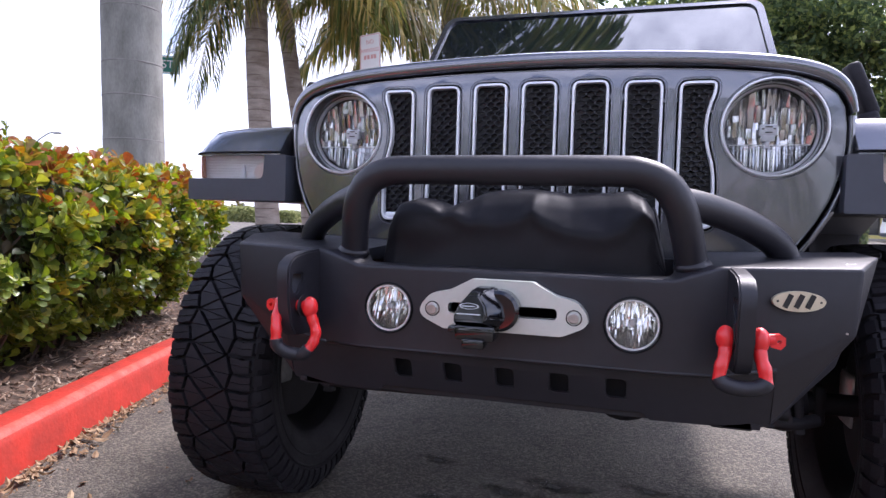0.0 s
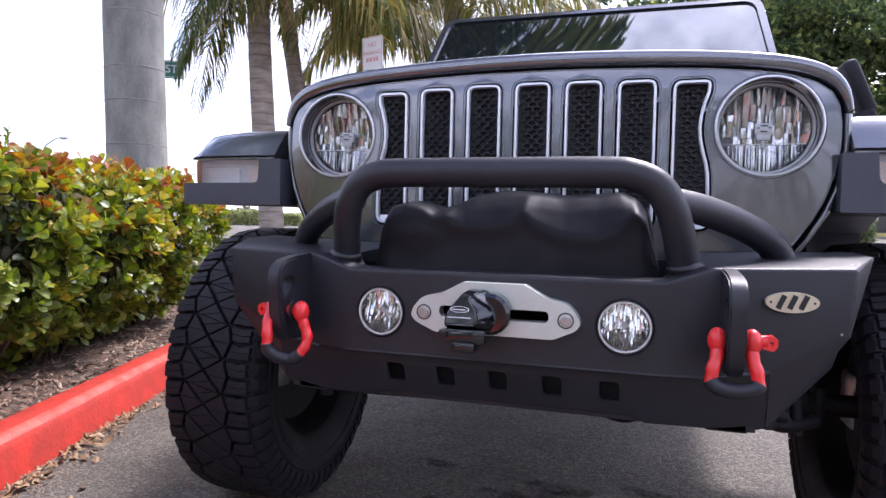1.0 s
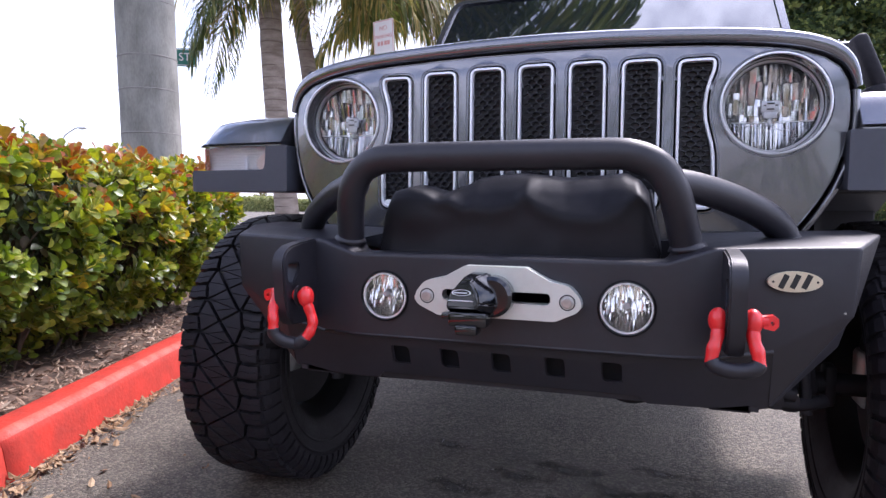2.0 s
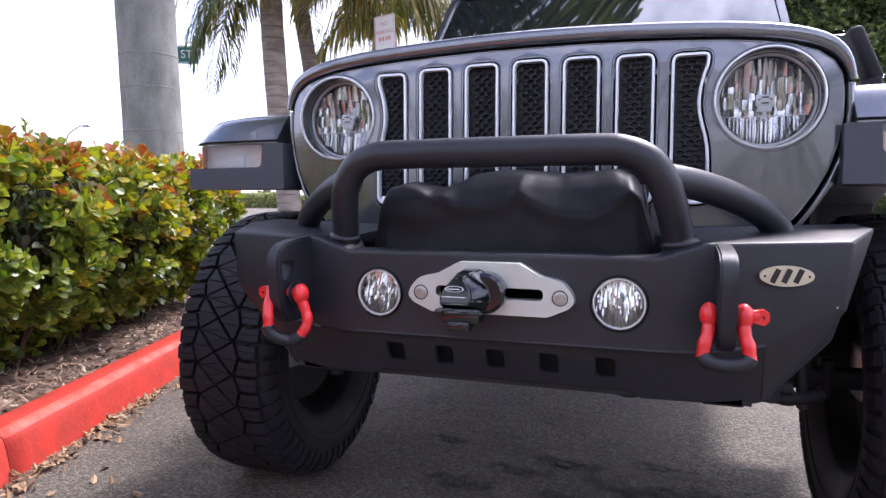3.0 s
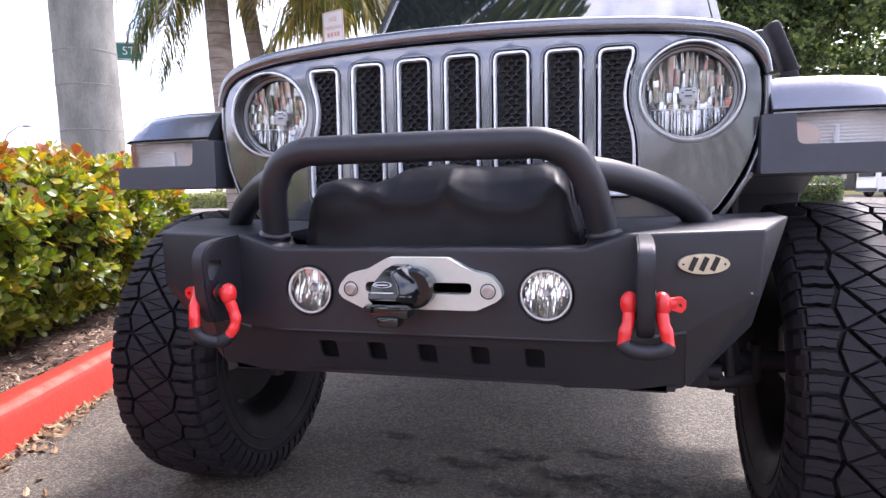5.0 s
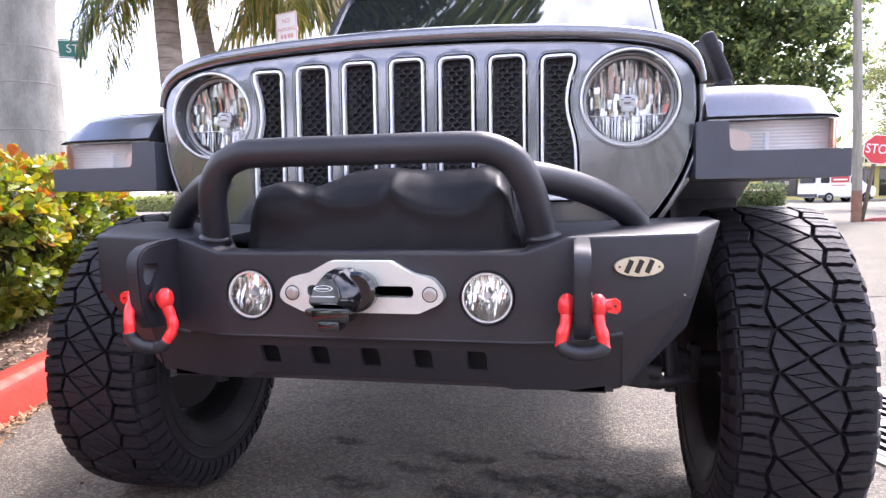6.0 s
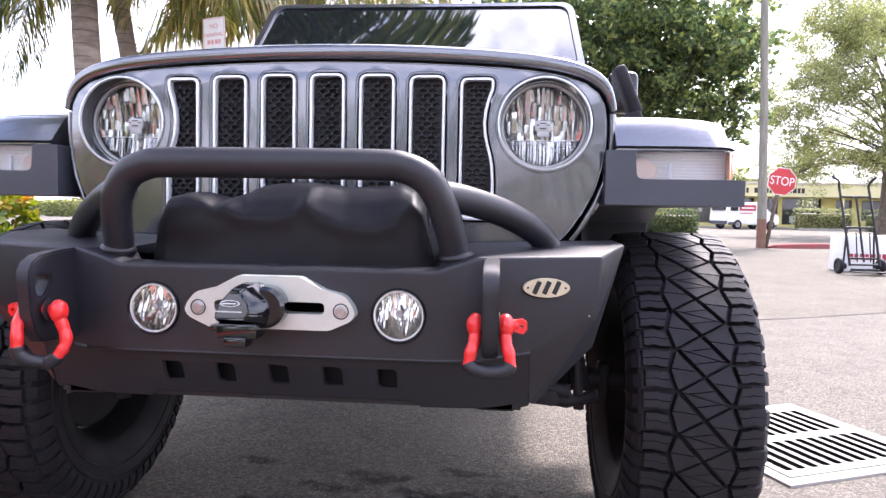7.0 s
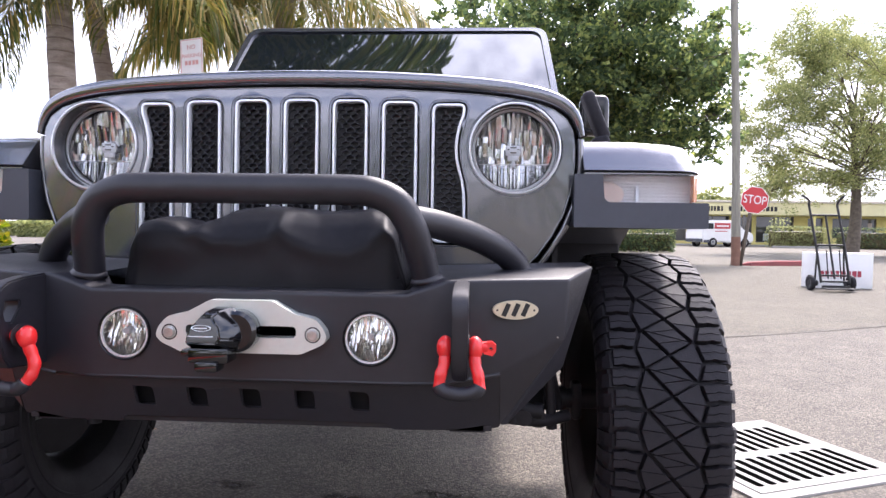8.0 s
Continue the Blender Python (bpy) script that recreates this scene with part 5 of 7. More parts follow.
# shackle tabs, shackles with pins
for s in (-1, 1):
    bm = bmesh.new()
    side = [(.03, .640), (.012, .806), (-.050, .802), (-.085, .797), (-.104, .787), (-.113, .772), (-.113, .750), (-.108, .70), (-.099, .668), (-.084, .650)]
    eye = [(-.094, .764), (-.062, .762), (-.062, .752), (-.080, .728), (-.093, .730), (-.098, .745)]
    plate(bm, [Vector(p) for p in side], [round_poly([(y, z, .003) for y, z in eye], 3)], .371, .3965)
    for v in bm.verts:
        v.co = Vector((s * v.co.y, v.co.x, v.co.z))
    bmesh.ops.recalc_face_normals(bm, faces=bm.faces[:])
    es = [e for e in bm.edges if len(e.link_faces) == 2 and e.calc_face_angle(0) > 0.8]
    bmesh.ops.bevel(bm, geom=es, offset=0.003, segments=2, affect='EDGES', clamp_overlap=True)
    part("shackle_tab", bm, M_BLACK, bumper, "thick black steel recovery tab", smooth=True, angle=35)
    sh = new("shackle")
    sh.parent = suv
    tagged(sh, "red painted recovery shackle")
    bm = bmesh.new()
    cx = .3838 if s > 0 else -.3745
    bow = [(cx - .024, -.078, .712), (cx - .0235, -.082, .694), (cx - .0255, -.088, .676), (cx - .0305, -.093, .660), (cx - .0325, -.096, .640)]
    bow2 = [(cx + .024, -.078, .712), (cx + .0235, -.082, .694), (cx + .0255, -.088, .676), (cx + .0305, -.093, .660), (cx + .0325, -.096, .640)]
    if s < 0:                                       # this one hangs askew, with its inner leg lower
        bow = [(cx - .029, -.083, .708), (cx - .0275, -.095, .694), (cx - .0235, -.108, .678), (cx - .0195, -.114, .662), (cx - .0190, -.115, .645)]
        bow2 = [(cx + .029, -.080, .712), (cx + .031, -.080, .692), (cx + .0370, -.078, .673), (cx + .0425, -.080, .656), (cx + .0395, -.084, .640), (cx + .0320, -.088, .628)]
    for bw in (bow, bow2):
        pts = smooth_path(bw, 5)
        tube(bm, pts, [.0098 + .0005 * math.sin(k) for k in range(len(pts))], 14)
        bmesh.ops.create_icosphere(bm, subdivisions=3, radius=1.0, matrix=pose(bw[0][0], -.079, .703) @ Matrix.Diagonal((.0142, .0165, .0200, 1)))
    part("bow", bm, M_REDP, sh, "bright red shackle bow", smooth=True, angle=50)
    bm = bmesh.new()
    loop = [(cx - .0325, -.096, .645), (cx - .029, -.098, .639), (cx - .017, -.099, .634), (cx, -.099, .632), (cx + .017, -.099, .634), (cx + .029, -.098, .639), (cx + .0325, -.096, .645)]
    if s < 0:
        loop = [(cx - .0190, -.115, .648), (cx - .0170, -.114, .636), (cx - .006, -.107, .624), (cx + .010, -.092, .617), (cx + .024, -.091, .619), (cx + .033, -.089, .629)]
    tube(bm, smooth_path(loop, 6), 0.0118, 14)
    part("isolator", bm, M_BLACK, sh, "black rubber isolator on the bow", smooth=True)
    bm = bmesh.new()
    cylinder(bm, (cx - s * .036, -.078, .705), (cx + s * .044, -.078, .705), 0.0095, seg=16)
    pinh = [Vector((cx + s * x, z)) for x, z in ((.038, .695), (.052, .692), (.058, .699), (.058, .710), (.051, .715), (.038, .713))]
    if s < 0:
        pinh = list(reversed(pinh))
    hole = [Vector((cx + s * .0495 + .003 * math.cos(q), .7035 + .003 * math.sin(q))) for q in (2 * math.pi * k / 10 for k in range(10))]
    plate(bm, pinh, [hole], -.085, -.071)
    part("pin", bm, M_REDP, sh, "red screw pin with eye", smooth=True, angle=40)
    for o in (-1, 1):
        bm = bmesh.new()
        cylinder(bm, (cx + o * .0128, -.078, .705), (cx + o * .0148, -.078, .705), 0.0195, seg=22)
        part("washer", bm, M_DARK, sh, "thin black washer")

# fairlead with bolts and hook stopper
fair = new("hawse_fairlead")
fair.parent = suv
tagged(fair, "brushed aluminium hawse fairlead")
fo = [(-.152, .712, .013), (-.150, .694, .013), (-.106, .674, .005), (.106, .674, .005), (.150, .694, .013), (.152, .712, .013), (.131, .7365, .010), (.096, .7440, .005), (.055, .7660, .003), (-.055, .7660, .003), (-.096, .7440, .005), (-.131, .7365, .010)]
bm = bmesh.new()
slot_f = round_poly([(-.098, .702, .0095), (.098, .702, .0095), (.098, .7225, .0095), (-.098, .7225, .0095)], 6)
plate(bm, round_poly(fo, 5), [slot_f], -.024, 0.002)
es = [e for e in bm.edges if len(e.link_faces) == 2 and e.calc_face_angle(0) > 0.8 and e.verts[0].co.y < -.02 and e.verts[1].co.y < -.02]
bmesh.ops.bevel(bm, geom=es, offset=0.0035, segments=2, affect='EDGES', clamp_overlap=True)
part("fairlead_plate", bm, M_ALU, fair, smooth=True, angle=35)
# black plate stands for the shade inside the fairlead slot
bm = bmesh.new()
box(bm, -.11, .11, .02, .03, .685, .74)
part("slot_shadow_plate", bm, M_HOLESHADE, fair, "black plate for the shade in the fairlead opening")
for x in (-.127, .127):
    bm = bmesh.new()
    lathe(bm, [(.0118, -.0235), (.0114, -.0245), (.0105, -.0225)], 28, centre=(x, 0, .7085))
    cylinder(bm, (x, -.029, .7085), (x, -.0235, .7085), 0.0085, seg=6)
    lathe(bm, [(.0098, -.0238), (.0098, -.0262), (.0088, -.0268), (.0001, -.0268)], 24, centre=(x, 0, .7085))
    part("bolt", bm, M_STEEL, fair, "zinc hex bolt")
    # flat dark ring painted in as the countersink's shade
    bm = bmesh.new()
    lathe(bm, [(.0140, -.0238), (.0139, -.0246), (.0121, -.0246), (.0120, -.0238)], 28, centre=(x, 0, .7085))
    part("bolt_recess", bm, M_DARK, fair, "dark ring for the shade of the bolt's countersink")
hook = new("winch_hook_stopper")
hook.parent = suv
tagged(hook, "glossy black faceted hook stopper")
bm = bmesh.new()
HV = [[(-.040, -.030, .756), (-.008, -.030, .756), (.020, -.030, .728), (.026, -.030, .700), (.012, -.030, .682), (-.078, -.030, .682), (-.082, -.030, .694), (-.066, -.030, .732)],
      [(-.043, -.066, .752), (-.020, -.066, .752), (.000, -.066, .728), (.006, -.066, .704), (-.004, -.066, .690), (-.072, -.066, .690), (-.076, -.066, .696), (-.064, -.066, .728)],
      [(-.046, -.082, .744), (-.028, -.082, .744), (-.016, -.084, .726), (-.012, -.086, .708), (-.018, -.088, .700), (-.068, -.088, .700), (-.070, -.086, .706), (-.062, -.084, .726)]]
g = [[bm.verts.new(p) for p in ring] for ring in HV]
for a, b in zip(g, g[1:]):
    for k in range(8):
        bm.faces.new((a[k], a[(k + 1) % 8], b[(k + 1) % 8], b[k]))
bm.faces.new(list(reversed(g[0])))
bm.faces.new(g[-1])
bmesh.ops.recalc_face_normals(bm, faces=bm.faces[:])
bmesh.ops.bevel(bm, geom=bm.edges[:], offset=0.0025, segments=2, affect='EDGES', clamp_overlap=True)
box(bm, -.070, .000, -.080, -.036, .665, .692, 0.006)
box(bm, -.056, -.016, -.086, -.050, .652, .670, 0.005)
box(bm, -.084, -.060, -.074, -.036, .676, .688, 0.004)
part("stopper_body", bm, M_HOOK, hook, "glossy black faceted body", smooth=True, angle=25)
bm = bmesh.new()
lathe(bm, [(.001, -.052), (.030, -.052), (.036, -.046), (.037, -.026), (.034, -.020)], 32, centre=(.0, 0, .715))
part("rubber_boss", bm, M_HOOK, hook, "round black rubber boss", smooth=True, angle=40)
bm = bmesh.new()
lathe(bm, [(.0105, 0.0), (.0105, -.001), (.0092, -.001), (.0092, 0.0)], 28)
bmesh.ops.transform(bm, matrix=pose(-.0425, -.0862, .726, -12, 0, 0) @ Matrix.Diagonal((1.6, 1, 0.5, 1)), verts=bm.verts[:])
for z, w in ((.7125, .021), (.726, .011)):
    box(bm, -.0435 - w, -.0435 + w, -.0885, -.0868, z - .0007, z + .0007)
part("printed_mark", bm, M_WHITEINK, hook, "pale oval mark and unreadable print")

# fog lights
for x in (-.221, .2235):
    fog = new("fog_light")
    fog.parent = suv
    fog.matrix_basis = pose(x, 0, .7005)
    tagged(fog, "round clear fog light set in the bumper")
    bm = bmesh.new()
    lathe(bm, [(.0485, .002), (.0485, -.004), (.0465, -.0065), (.0445, -.004), (.0438, .004)], 48)
    part("bezel", bm, M_GLOSS, fog, "black rim", smooth=True, angle=50)
    bm = bmesh.new()
    lathe(bm, [(.0442, -.001), (.0435, -.0035), (.0412, -.0035), (.0405, .001)], 48)
    part("bright_ring", bm, M_SATIN, fog, "bright inner ring", smooth=True, angle=50)
    bm = bmesh.new()
    rr = random.Random(5)
    for k in range(32):
        x0, x1 = -.042 + .084 / 32 * k, -.042 + .084 / 32 * (k + 1)
        xm = (x0 + x1) / 2
        zm = math.sqrt(max(0, .042 ** 2 - xm * xm))
        cuts = sorted([-zm, max(-zm, min(zm, rr.uniform(-.02, -.005))), max(-zm, min(zm, rr.uniform(.005, .02))), zm])
        for a, b in zip(cuts, cuts[1:]):
            if b - a < 1e-4:
                continue
            t = rr.uniform(-.0003, .0003)
            lean = rr.uniform(.38, .78) if rr.random() < .8 else rr.uniform(.0, .3)
            n = 3
            cv = [(bm.verts.new((x0, .008 + .010 * (1 - min(1, (xm * xm + z * z) / .042 ** 2)) + t + lean * (z - (a + b) / 2), z)), bm.verts.new((x1, .008 + .010 * (1 - min(1, (xm * xm + z * z) / .042 ** 2)) - t + lean * (z - (a + b) / 2), z))) for z in (a + (b - a) * j / n for j in range(n + 1))]
            for j in range(n):
                bm.faces.new((cv[j][0], cv[j][1], cv[j + 1][1], cv[j + 1][0]))
    lathe(bm, [(.0425, .003), (.0425, .03), (.001, .032)], 32)
    part("reflector", bm, M_FOGCHROME, fog, "fluted chrome reflector")
    bm = bmesh.new()
    cylinder(bm, (0, .004, .003), (0, .024, .003), .0055, .008, 18)
    part("bulb_cap", bm, M_BULB, fog)
    bm = bmesh.new()
    lathe(bm, [(.0425, .001), (.034, -.003), (.018, -.0055), (.0005, -.0065)], 40)
    ob = part("lens", bm, M_LENS, fog, "clear lens", smooth=True)
    ob.visible_shadow = False

# oval badge on the wing
BM_ = Matrix.Translation((.4765, .0135, .7555)) @ pose(0, 0, 0, 0, 0, 7.8)
bm = bmesh.new()
lathe(bm, [(.0005, -.0055), (.0395, -.0055), (.0405, -.0045), (.0405, .002)], 40)
bmesh.ops.transform(bm, matrix=BM_ @ Matrix.Diagonal((1, 1, .41, 1)), verts=bm.verts[:])
part("badge", bm, M_BADGE, bumper, "oval brushed gold badge", smooth=True, angle=40)
bm = bmesh.new()
def slash(pts, w=.0022):
    for a, b in zip(pts, pts[1:]):
        a, b = Vector((a[0], 0, a[1])), Vector((b[0], 0, b[1]))
        d = (b - a).normalized().cross(Vector((0, 1, 0))) * w / 2
        e = (b - a).normalized() * w * .35
        q = [a - d - e, a + d - e, b + d + e, b - d + e]
        f = [bm.verts.new((p.x, -.0064, p.z)) for p in q]
        bm.faces.new(f)
for x in (-.017, .0, .017):
    slash([(x - .0035, -.0075), (x + .0035, .0085)], .0085)
for x in (-.0325, .0325):
    bm.faces.new([bm.verts.new((x + .002 * math.cos(q), -.0064, .002 * math.sin(q))) for q in (2 * math.pi * k / 10 for k in range(10))])
bmesh.ops.transform(bm, matrix=BM_, verts=bm.verts[:])
part("badge_mark", bm, M_INK, bumper, "black slanted strokes on the badge")
bm = bmesh.new()
cylinder(bm, (.5535, .0295, .706), (.5535, .034, .706), .0018, seg=12)
part("side_screw", bm, M_STEEL, bumper)
# soft winch cover
bm = bmesh.new()
NX, NV = 96, 48
def cover_top(x):
    p = [(-.266, .80), (-.252, .872), (-.235, .898), (-.205, .9045), (-.175, .900), (-.142, .8905), (-.11, .903), (-.066, .9205), (0, .927), (.06, .9225), (.107, .919), (.16, .921), (.205, .9255), (.232, .914), (.252, .892), (.268, .83), (.276, .79)]
    for (a, za), (b, zb) in zip(p, p[1:]):
        if a <= x <= b:
            t = (x - a) / (b - a)
            return za + (zb - za) * (t * t * (3 - 2 * t) * .5 + t * .5)
    return .79
rows = []
for i in range(NX + 1):
    x = -.266 + .542 * i / NX
    zt = cover_top(x)
    row = []
    for j in range(NV + 1):
        v = j / NV
        endk = min(1, min(x + .266, .276 - x) / .03)
        yf, yb = .078 - .012 * endk, .275 + .01 * endk
        tl = np.interp(x, [-.27, -.20, -.148, -.112, -.085, -.03, .010, .034, .058, .11, .17, .205, .235, .28], [1.1, 1.05, .95, .80, .62, .55, .60, .74, .62, .50, .46, .55, .85, 1.1])
        back = .052 * max(0.0, 1 - tl) ** .5
        if v < .45:
            t = v / .45
            k1 = max(0.0, (t - tl) / max(.02, 1 - tl)) if tl < .98 else 0.0
            y = yf + .006 * t + back * (k1 * k1 / (k1 + .12) * 1.12 if k1 > 0 else 0) + .010 * max(0, t - .85) / .15
            z = .772 + (zt - .772) * (t ** .92)
        elif v < .62:
            t = (v - .45) / .17
            y0 = yf + .016 + back
            y = y0 + (yb - .045 - y0) * t
            z = zt + .010 * math.sin(math.pi * t)
        else:
            t = (v - .62) / .38
            y = yb - .045 + .045 * t
            z = zt - (zt - .772) * t
        # sagging folds on the front and soft creases
        fold = 0.0
        if v < .5:
            t = v / .45
            fold += .0035 * math.exp(-((t - tl) / .13) ** 2)
            fold += .010 * math.exp(-((x + .185) / .05) ** 2 - ((t - .62) / .25) ** 2)
        fold += .0035 * fbm(x * 9, v * 3.2, 2.0, 2)
        row.append(bm.verts.new((x + .002 * fbm(x * 20, v * 9), y - fold * endk, z + .0025 * fbm(x * 16 + 4, v * 6))))
    rows.append(row)
for a, b in zip(rows, rows[1:]):
    for k in range(NV):
        bm.faces.new((a[k], b[k], b[k + 1], a[k + 1])).smooth = True
for r_ in (rows[0], list(reversed(rows[-1]))):
    bm.faces.new(r_)
bmesh.ops.recalc_face_normals(bm, faces=bm.faces[:])
cover = part("winch_cover", bm, M_VINYL, suv, "soft black vinyl winch cover with sagging folds", smooth=True, angle=60)
bm = bmesh.new()
tube(bm, smooth_path([(.262, .075, .80), (.262, .105, .86), (.256, .135, .893), (.254, .20, .898), (.262, .25, .85)], 6), 0.0035, 8)
part("piping", bm, M_VINYL, cover, "raised black piping at the end")


# ---- hedge ----
def leaves(name, n, place, size, material, seedv, ratio=0.62, cup=0.18):
    """Many small cupped oval leaves in one mesh. place gives a point and the way the leaf faces."""
    r = random.Random(seedv)
    shape = [(0, 0), (.22, .34), (.55, .5), (.85, .36), (1, 0), (.85, -.36), (.55, -.5), (.22, -.34)]
    V, F = [], []
    for _ in range(n):
        got = place(r)
        if got is None:
            continue
        p, nrm = got
        L = r.uniform(*size)
        z = (nrm + Vector((r.gauss(0, .45), r.gauss(0, .45), r.gauss(0, .45)))).normalized()
        up = Vector((r.gauss(0, .6), r.gauss(0, .6), 1.0))
        x = (up - z * up.dot(z)).normalized()
        y = z.cross(x)
        b = len(V)
        for a, c in shape:
            V.append(p + x * (a * L) + y * (c * L * ratio) + z * (abs(c) * cup * L - (a - .3) ** 2 * .25 * L))
        V.append(p + x * (.5 * L))
        for k in range(8):
            F.append((b + k, b + (k + 1) % 8, b + 8))
    me = bpy.data.meshes.new(name)
    me.from_pydata([tuple(v) for v in V], [], F)
    me.materials.append(material)
    me.polygons.foreach_set("use_smooth", [True] * len(me.polygons))
    return me


def hedge_front(z):
    p = [(0.12, .68), (0.2, .56), (0.3, .40), (0.42, .28), (0.6, .18), (0.8, .12), (0.95, .11), (1.05, .16), (1.12, .30)]
    for (a, wa), (b, wb) in zip(p, p[1:]):
        if a <= z <= b:
            return wa + (wb - wa) * (z - a) / (b - a)
    return p[-1][1]


def shoot_mesh(n, seedv):
    """Rosettes of rounded leaves at the tips of shoots; the tops carry more orange and red."""
    r = random.Random(seedv)
    shape = [(0, 0), (.28, .15), (.55, .28), (.80, .33), (.95, .20), (1, 0), (.95, -.20), (.80, -.33), (.55, -.28), (.28, -.15)]
    V, F, I = [], [], []
    for _ in range(n):
        s = -1.8 + 4.25 * r.random() ** 1.12
        top = 1.07 - .55 * max(0, s - 2.05) + 0.05 * fbm(s * 1.9, 3) + .03 * fbm(s * 6, 1)
        side = r.random()
        if side < .13:                              # far side and both ends
            z = r.uniform(.2, top)
            if side < .09:
                w, axis = 1.12 + abs(r.gauss(0, .03)), KN * .8 + Vector((0, 0, .5))
            else:
                s = r.choice((-2.0, 2.42)) + r.gauss(0, .03)
                w, axis = r.uniform(hedge_front(z), 1.1), KD * (.8 if s > 0 else -.8) + Vector((0, 0, .5))
        elif side < .45:
            w = r.uniform(.15, 1.1)
            z = top - .35 * max(0, (.3 - w)) + r.gauss(0, .03) + (.08 * r.random() if r.random() < .08 else 0)
            axis = Vector((0, 0, 1)) - KN * .25
        else:
            z = r.uniform(.22, top)
            w = hedge_front(z) + .07 * fbm(s * 2.6, z * 3.0, 5) + .06 * fbm(s * 7, z * 7, 2) + abs(r.gauss(0, .05))
            axis = -KN * .75 + Vector((0, 0, .65))
            if fbm(s * 3.4, z * 4.2, 9.0) < -.12 and r.random() < .85:
                continue
        axis = (axis + Vector((r.gauss(0, .35), r.gauss(0, .35), r.gauss(0, .3)))).normalized()
        tip = kerb_at(s, w, z)
        q = (z - .75) / .4 + r.gauss(0, .45) + .5 * fbm(s * 2, z * 2, 7)
        mi = 2 if q > .85 else 1 if q > .22 else 0
        ox = axis.orthogonal().normalized()
        turn = r.uniform(0, 6.28)
        m = r.randint(6, 9)
        scale = r.uniform(.85, 1.15)
        for k in range(m):
            lift = k / m
            a = turn + 2.4 * k
            d = ox.copy()
            d.rotate(Matrix.Rotation(a, 3, axis))
            x = (d * (1.0 - .45 * lift) + axis * (.35 + .75 * lift) + Vector((r.gauss(0, .2), r.gauss(0, .2), r.gauss(.12, .2)))).normalized()
            nrm = (axis - x * axis.dot(x)).normalized()
            nrm.rotate(Matrix.Rotation(r.gauss(0, .45), 3, x))
            y = nrm.cross(x)
            L = r.uniform(.044, .070) * scale * (1.0 - .25 * lift)
            p = tip - axis * (.045 * (1 - lift)) + d * .006
            b = len(V)
            wide = r.uniform(.92, 1.15)
            for u, c in shape:
                V.append(tuple(p + x * (u * L) + y * (c * L * wide) + nrm * (abs(c) * .28 * L - (u - .3) ** 2 * .16 * L)))
            V.append(tuple(p + x * (.58 * L) - nrm * (.012 * L)))
            mk = mi if r.random() < .8 else max(0, mi - 1)
            for f in range(10):
                F.append((b + f, b + (f + 1) % 10, b + 10))
                I.append(mk)
    me = bpy.data.meshes.new("leaves")
    me.from_pydata(V, [], F)
    for m in (M_LEAF, M_LEAFY, M_LEAFO):
        me.materials.append(m)
    me.polygons.foreach_set("material_index", I)
    me.polygons.foreach_set("use_smooth", [True] * len(me.polygons))
    return me


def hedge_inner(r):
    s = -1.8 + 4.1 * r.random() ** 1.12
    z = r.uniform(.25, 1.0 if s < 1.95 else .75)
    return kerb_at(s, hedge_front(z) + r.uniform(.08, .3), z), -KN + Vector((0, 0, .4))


hedge = thing("hedge", "clipped hedge of rounded green, yellow and red-tipped leaves", "hedge", kind="")
ob = new("leaves", shoot_mesh(3900, 31))
ob.parent = hedge
tagged(ob, "glossy rounded green leaves with orange and red tips", kind="stuff")
# these leaves carry the hedge's inner shade in their colour
ob = new("inner_leaves", leaves("inner_leaves", 6000, hedge_inner, (0.04, 0.065), M_LEAFSHADE, 32))
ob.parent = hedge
tagged(ob, "inner leaves coloured dark for the shade inside the hedge", kind="stuff")
bm = bmesh.new()
r = random.Random(33)
for k in range(200):
    s = -1.8 + 4.05 * r.random() ** 1.1
    a = kerb_at(s, r.uniform(.5, .8), .12)
    z = r.uniform(.5, 1.05 if s < 1.9 else .8)
    b = kerb_at(s + r.gauss(0, .08), hedge_front(z) + r.uniform(.06, .2), z)
    tube(bm, [a, a.lerp(b, .5) + Vector((r.gauss(0, .03), r.gauss(0, .03), .05)), b], [.008, .006, .003], 5, caps=False)
# a stray shoot above the top
sh = kerb_at(1.5, .93, 1.05)
tube(bm, [sh, sh + Vector((-.01, .01, .12)), sh + Vector((.005, 0, .26))], [.003, .0025, .002], 5, caps=False)
part("twig_growth", bm, M_TWIG, hedge, "thin brown twigs", kind="stuff")
me = leaves("shoot_leaves", 16, lambda q: (sh + Vector((0, 0, .02 + .24 * q.random())), Vector((q.gauss(0, 1), q.gauss(0, 1), .4))), (.03, .04), M_LEAF, 35)
ob = new("shoot_leaves", me)
ob.parent = hedge
# core sheet whose dark colour stands for shade between the leaves
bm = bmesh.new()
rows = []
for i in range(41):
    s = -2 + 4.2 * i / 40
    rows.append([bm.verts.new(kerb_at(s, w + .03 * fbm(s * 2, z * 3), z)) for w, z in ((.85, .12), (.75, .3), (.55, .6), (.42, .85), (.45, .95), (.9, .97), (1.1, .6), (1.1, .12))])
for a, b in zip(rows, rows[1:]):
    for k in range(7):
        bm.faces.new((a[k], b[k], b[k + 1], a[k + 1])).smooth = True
part("inner_growth", bm, M_LEAFSHADE, hedge, "core sheet coloured dark for the shade inside the hedge")


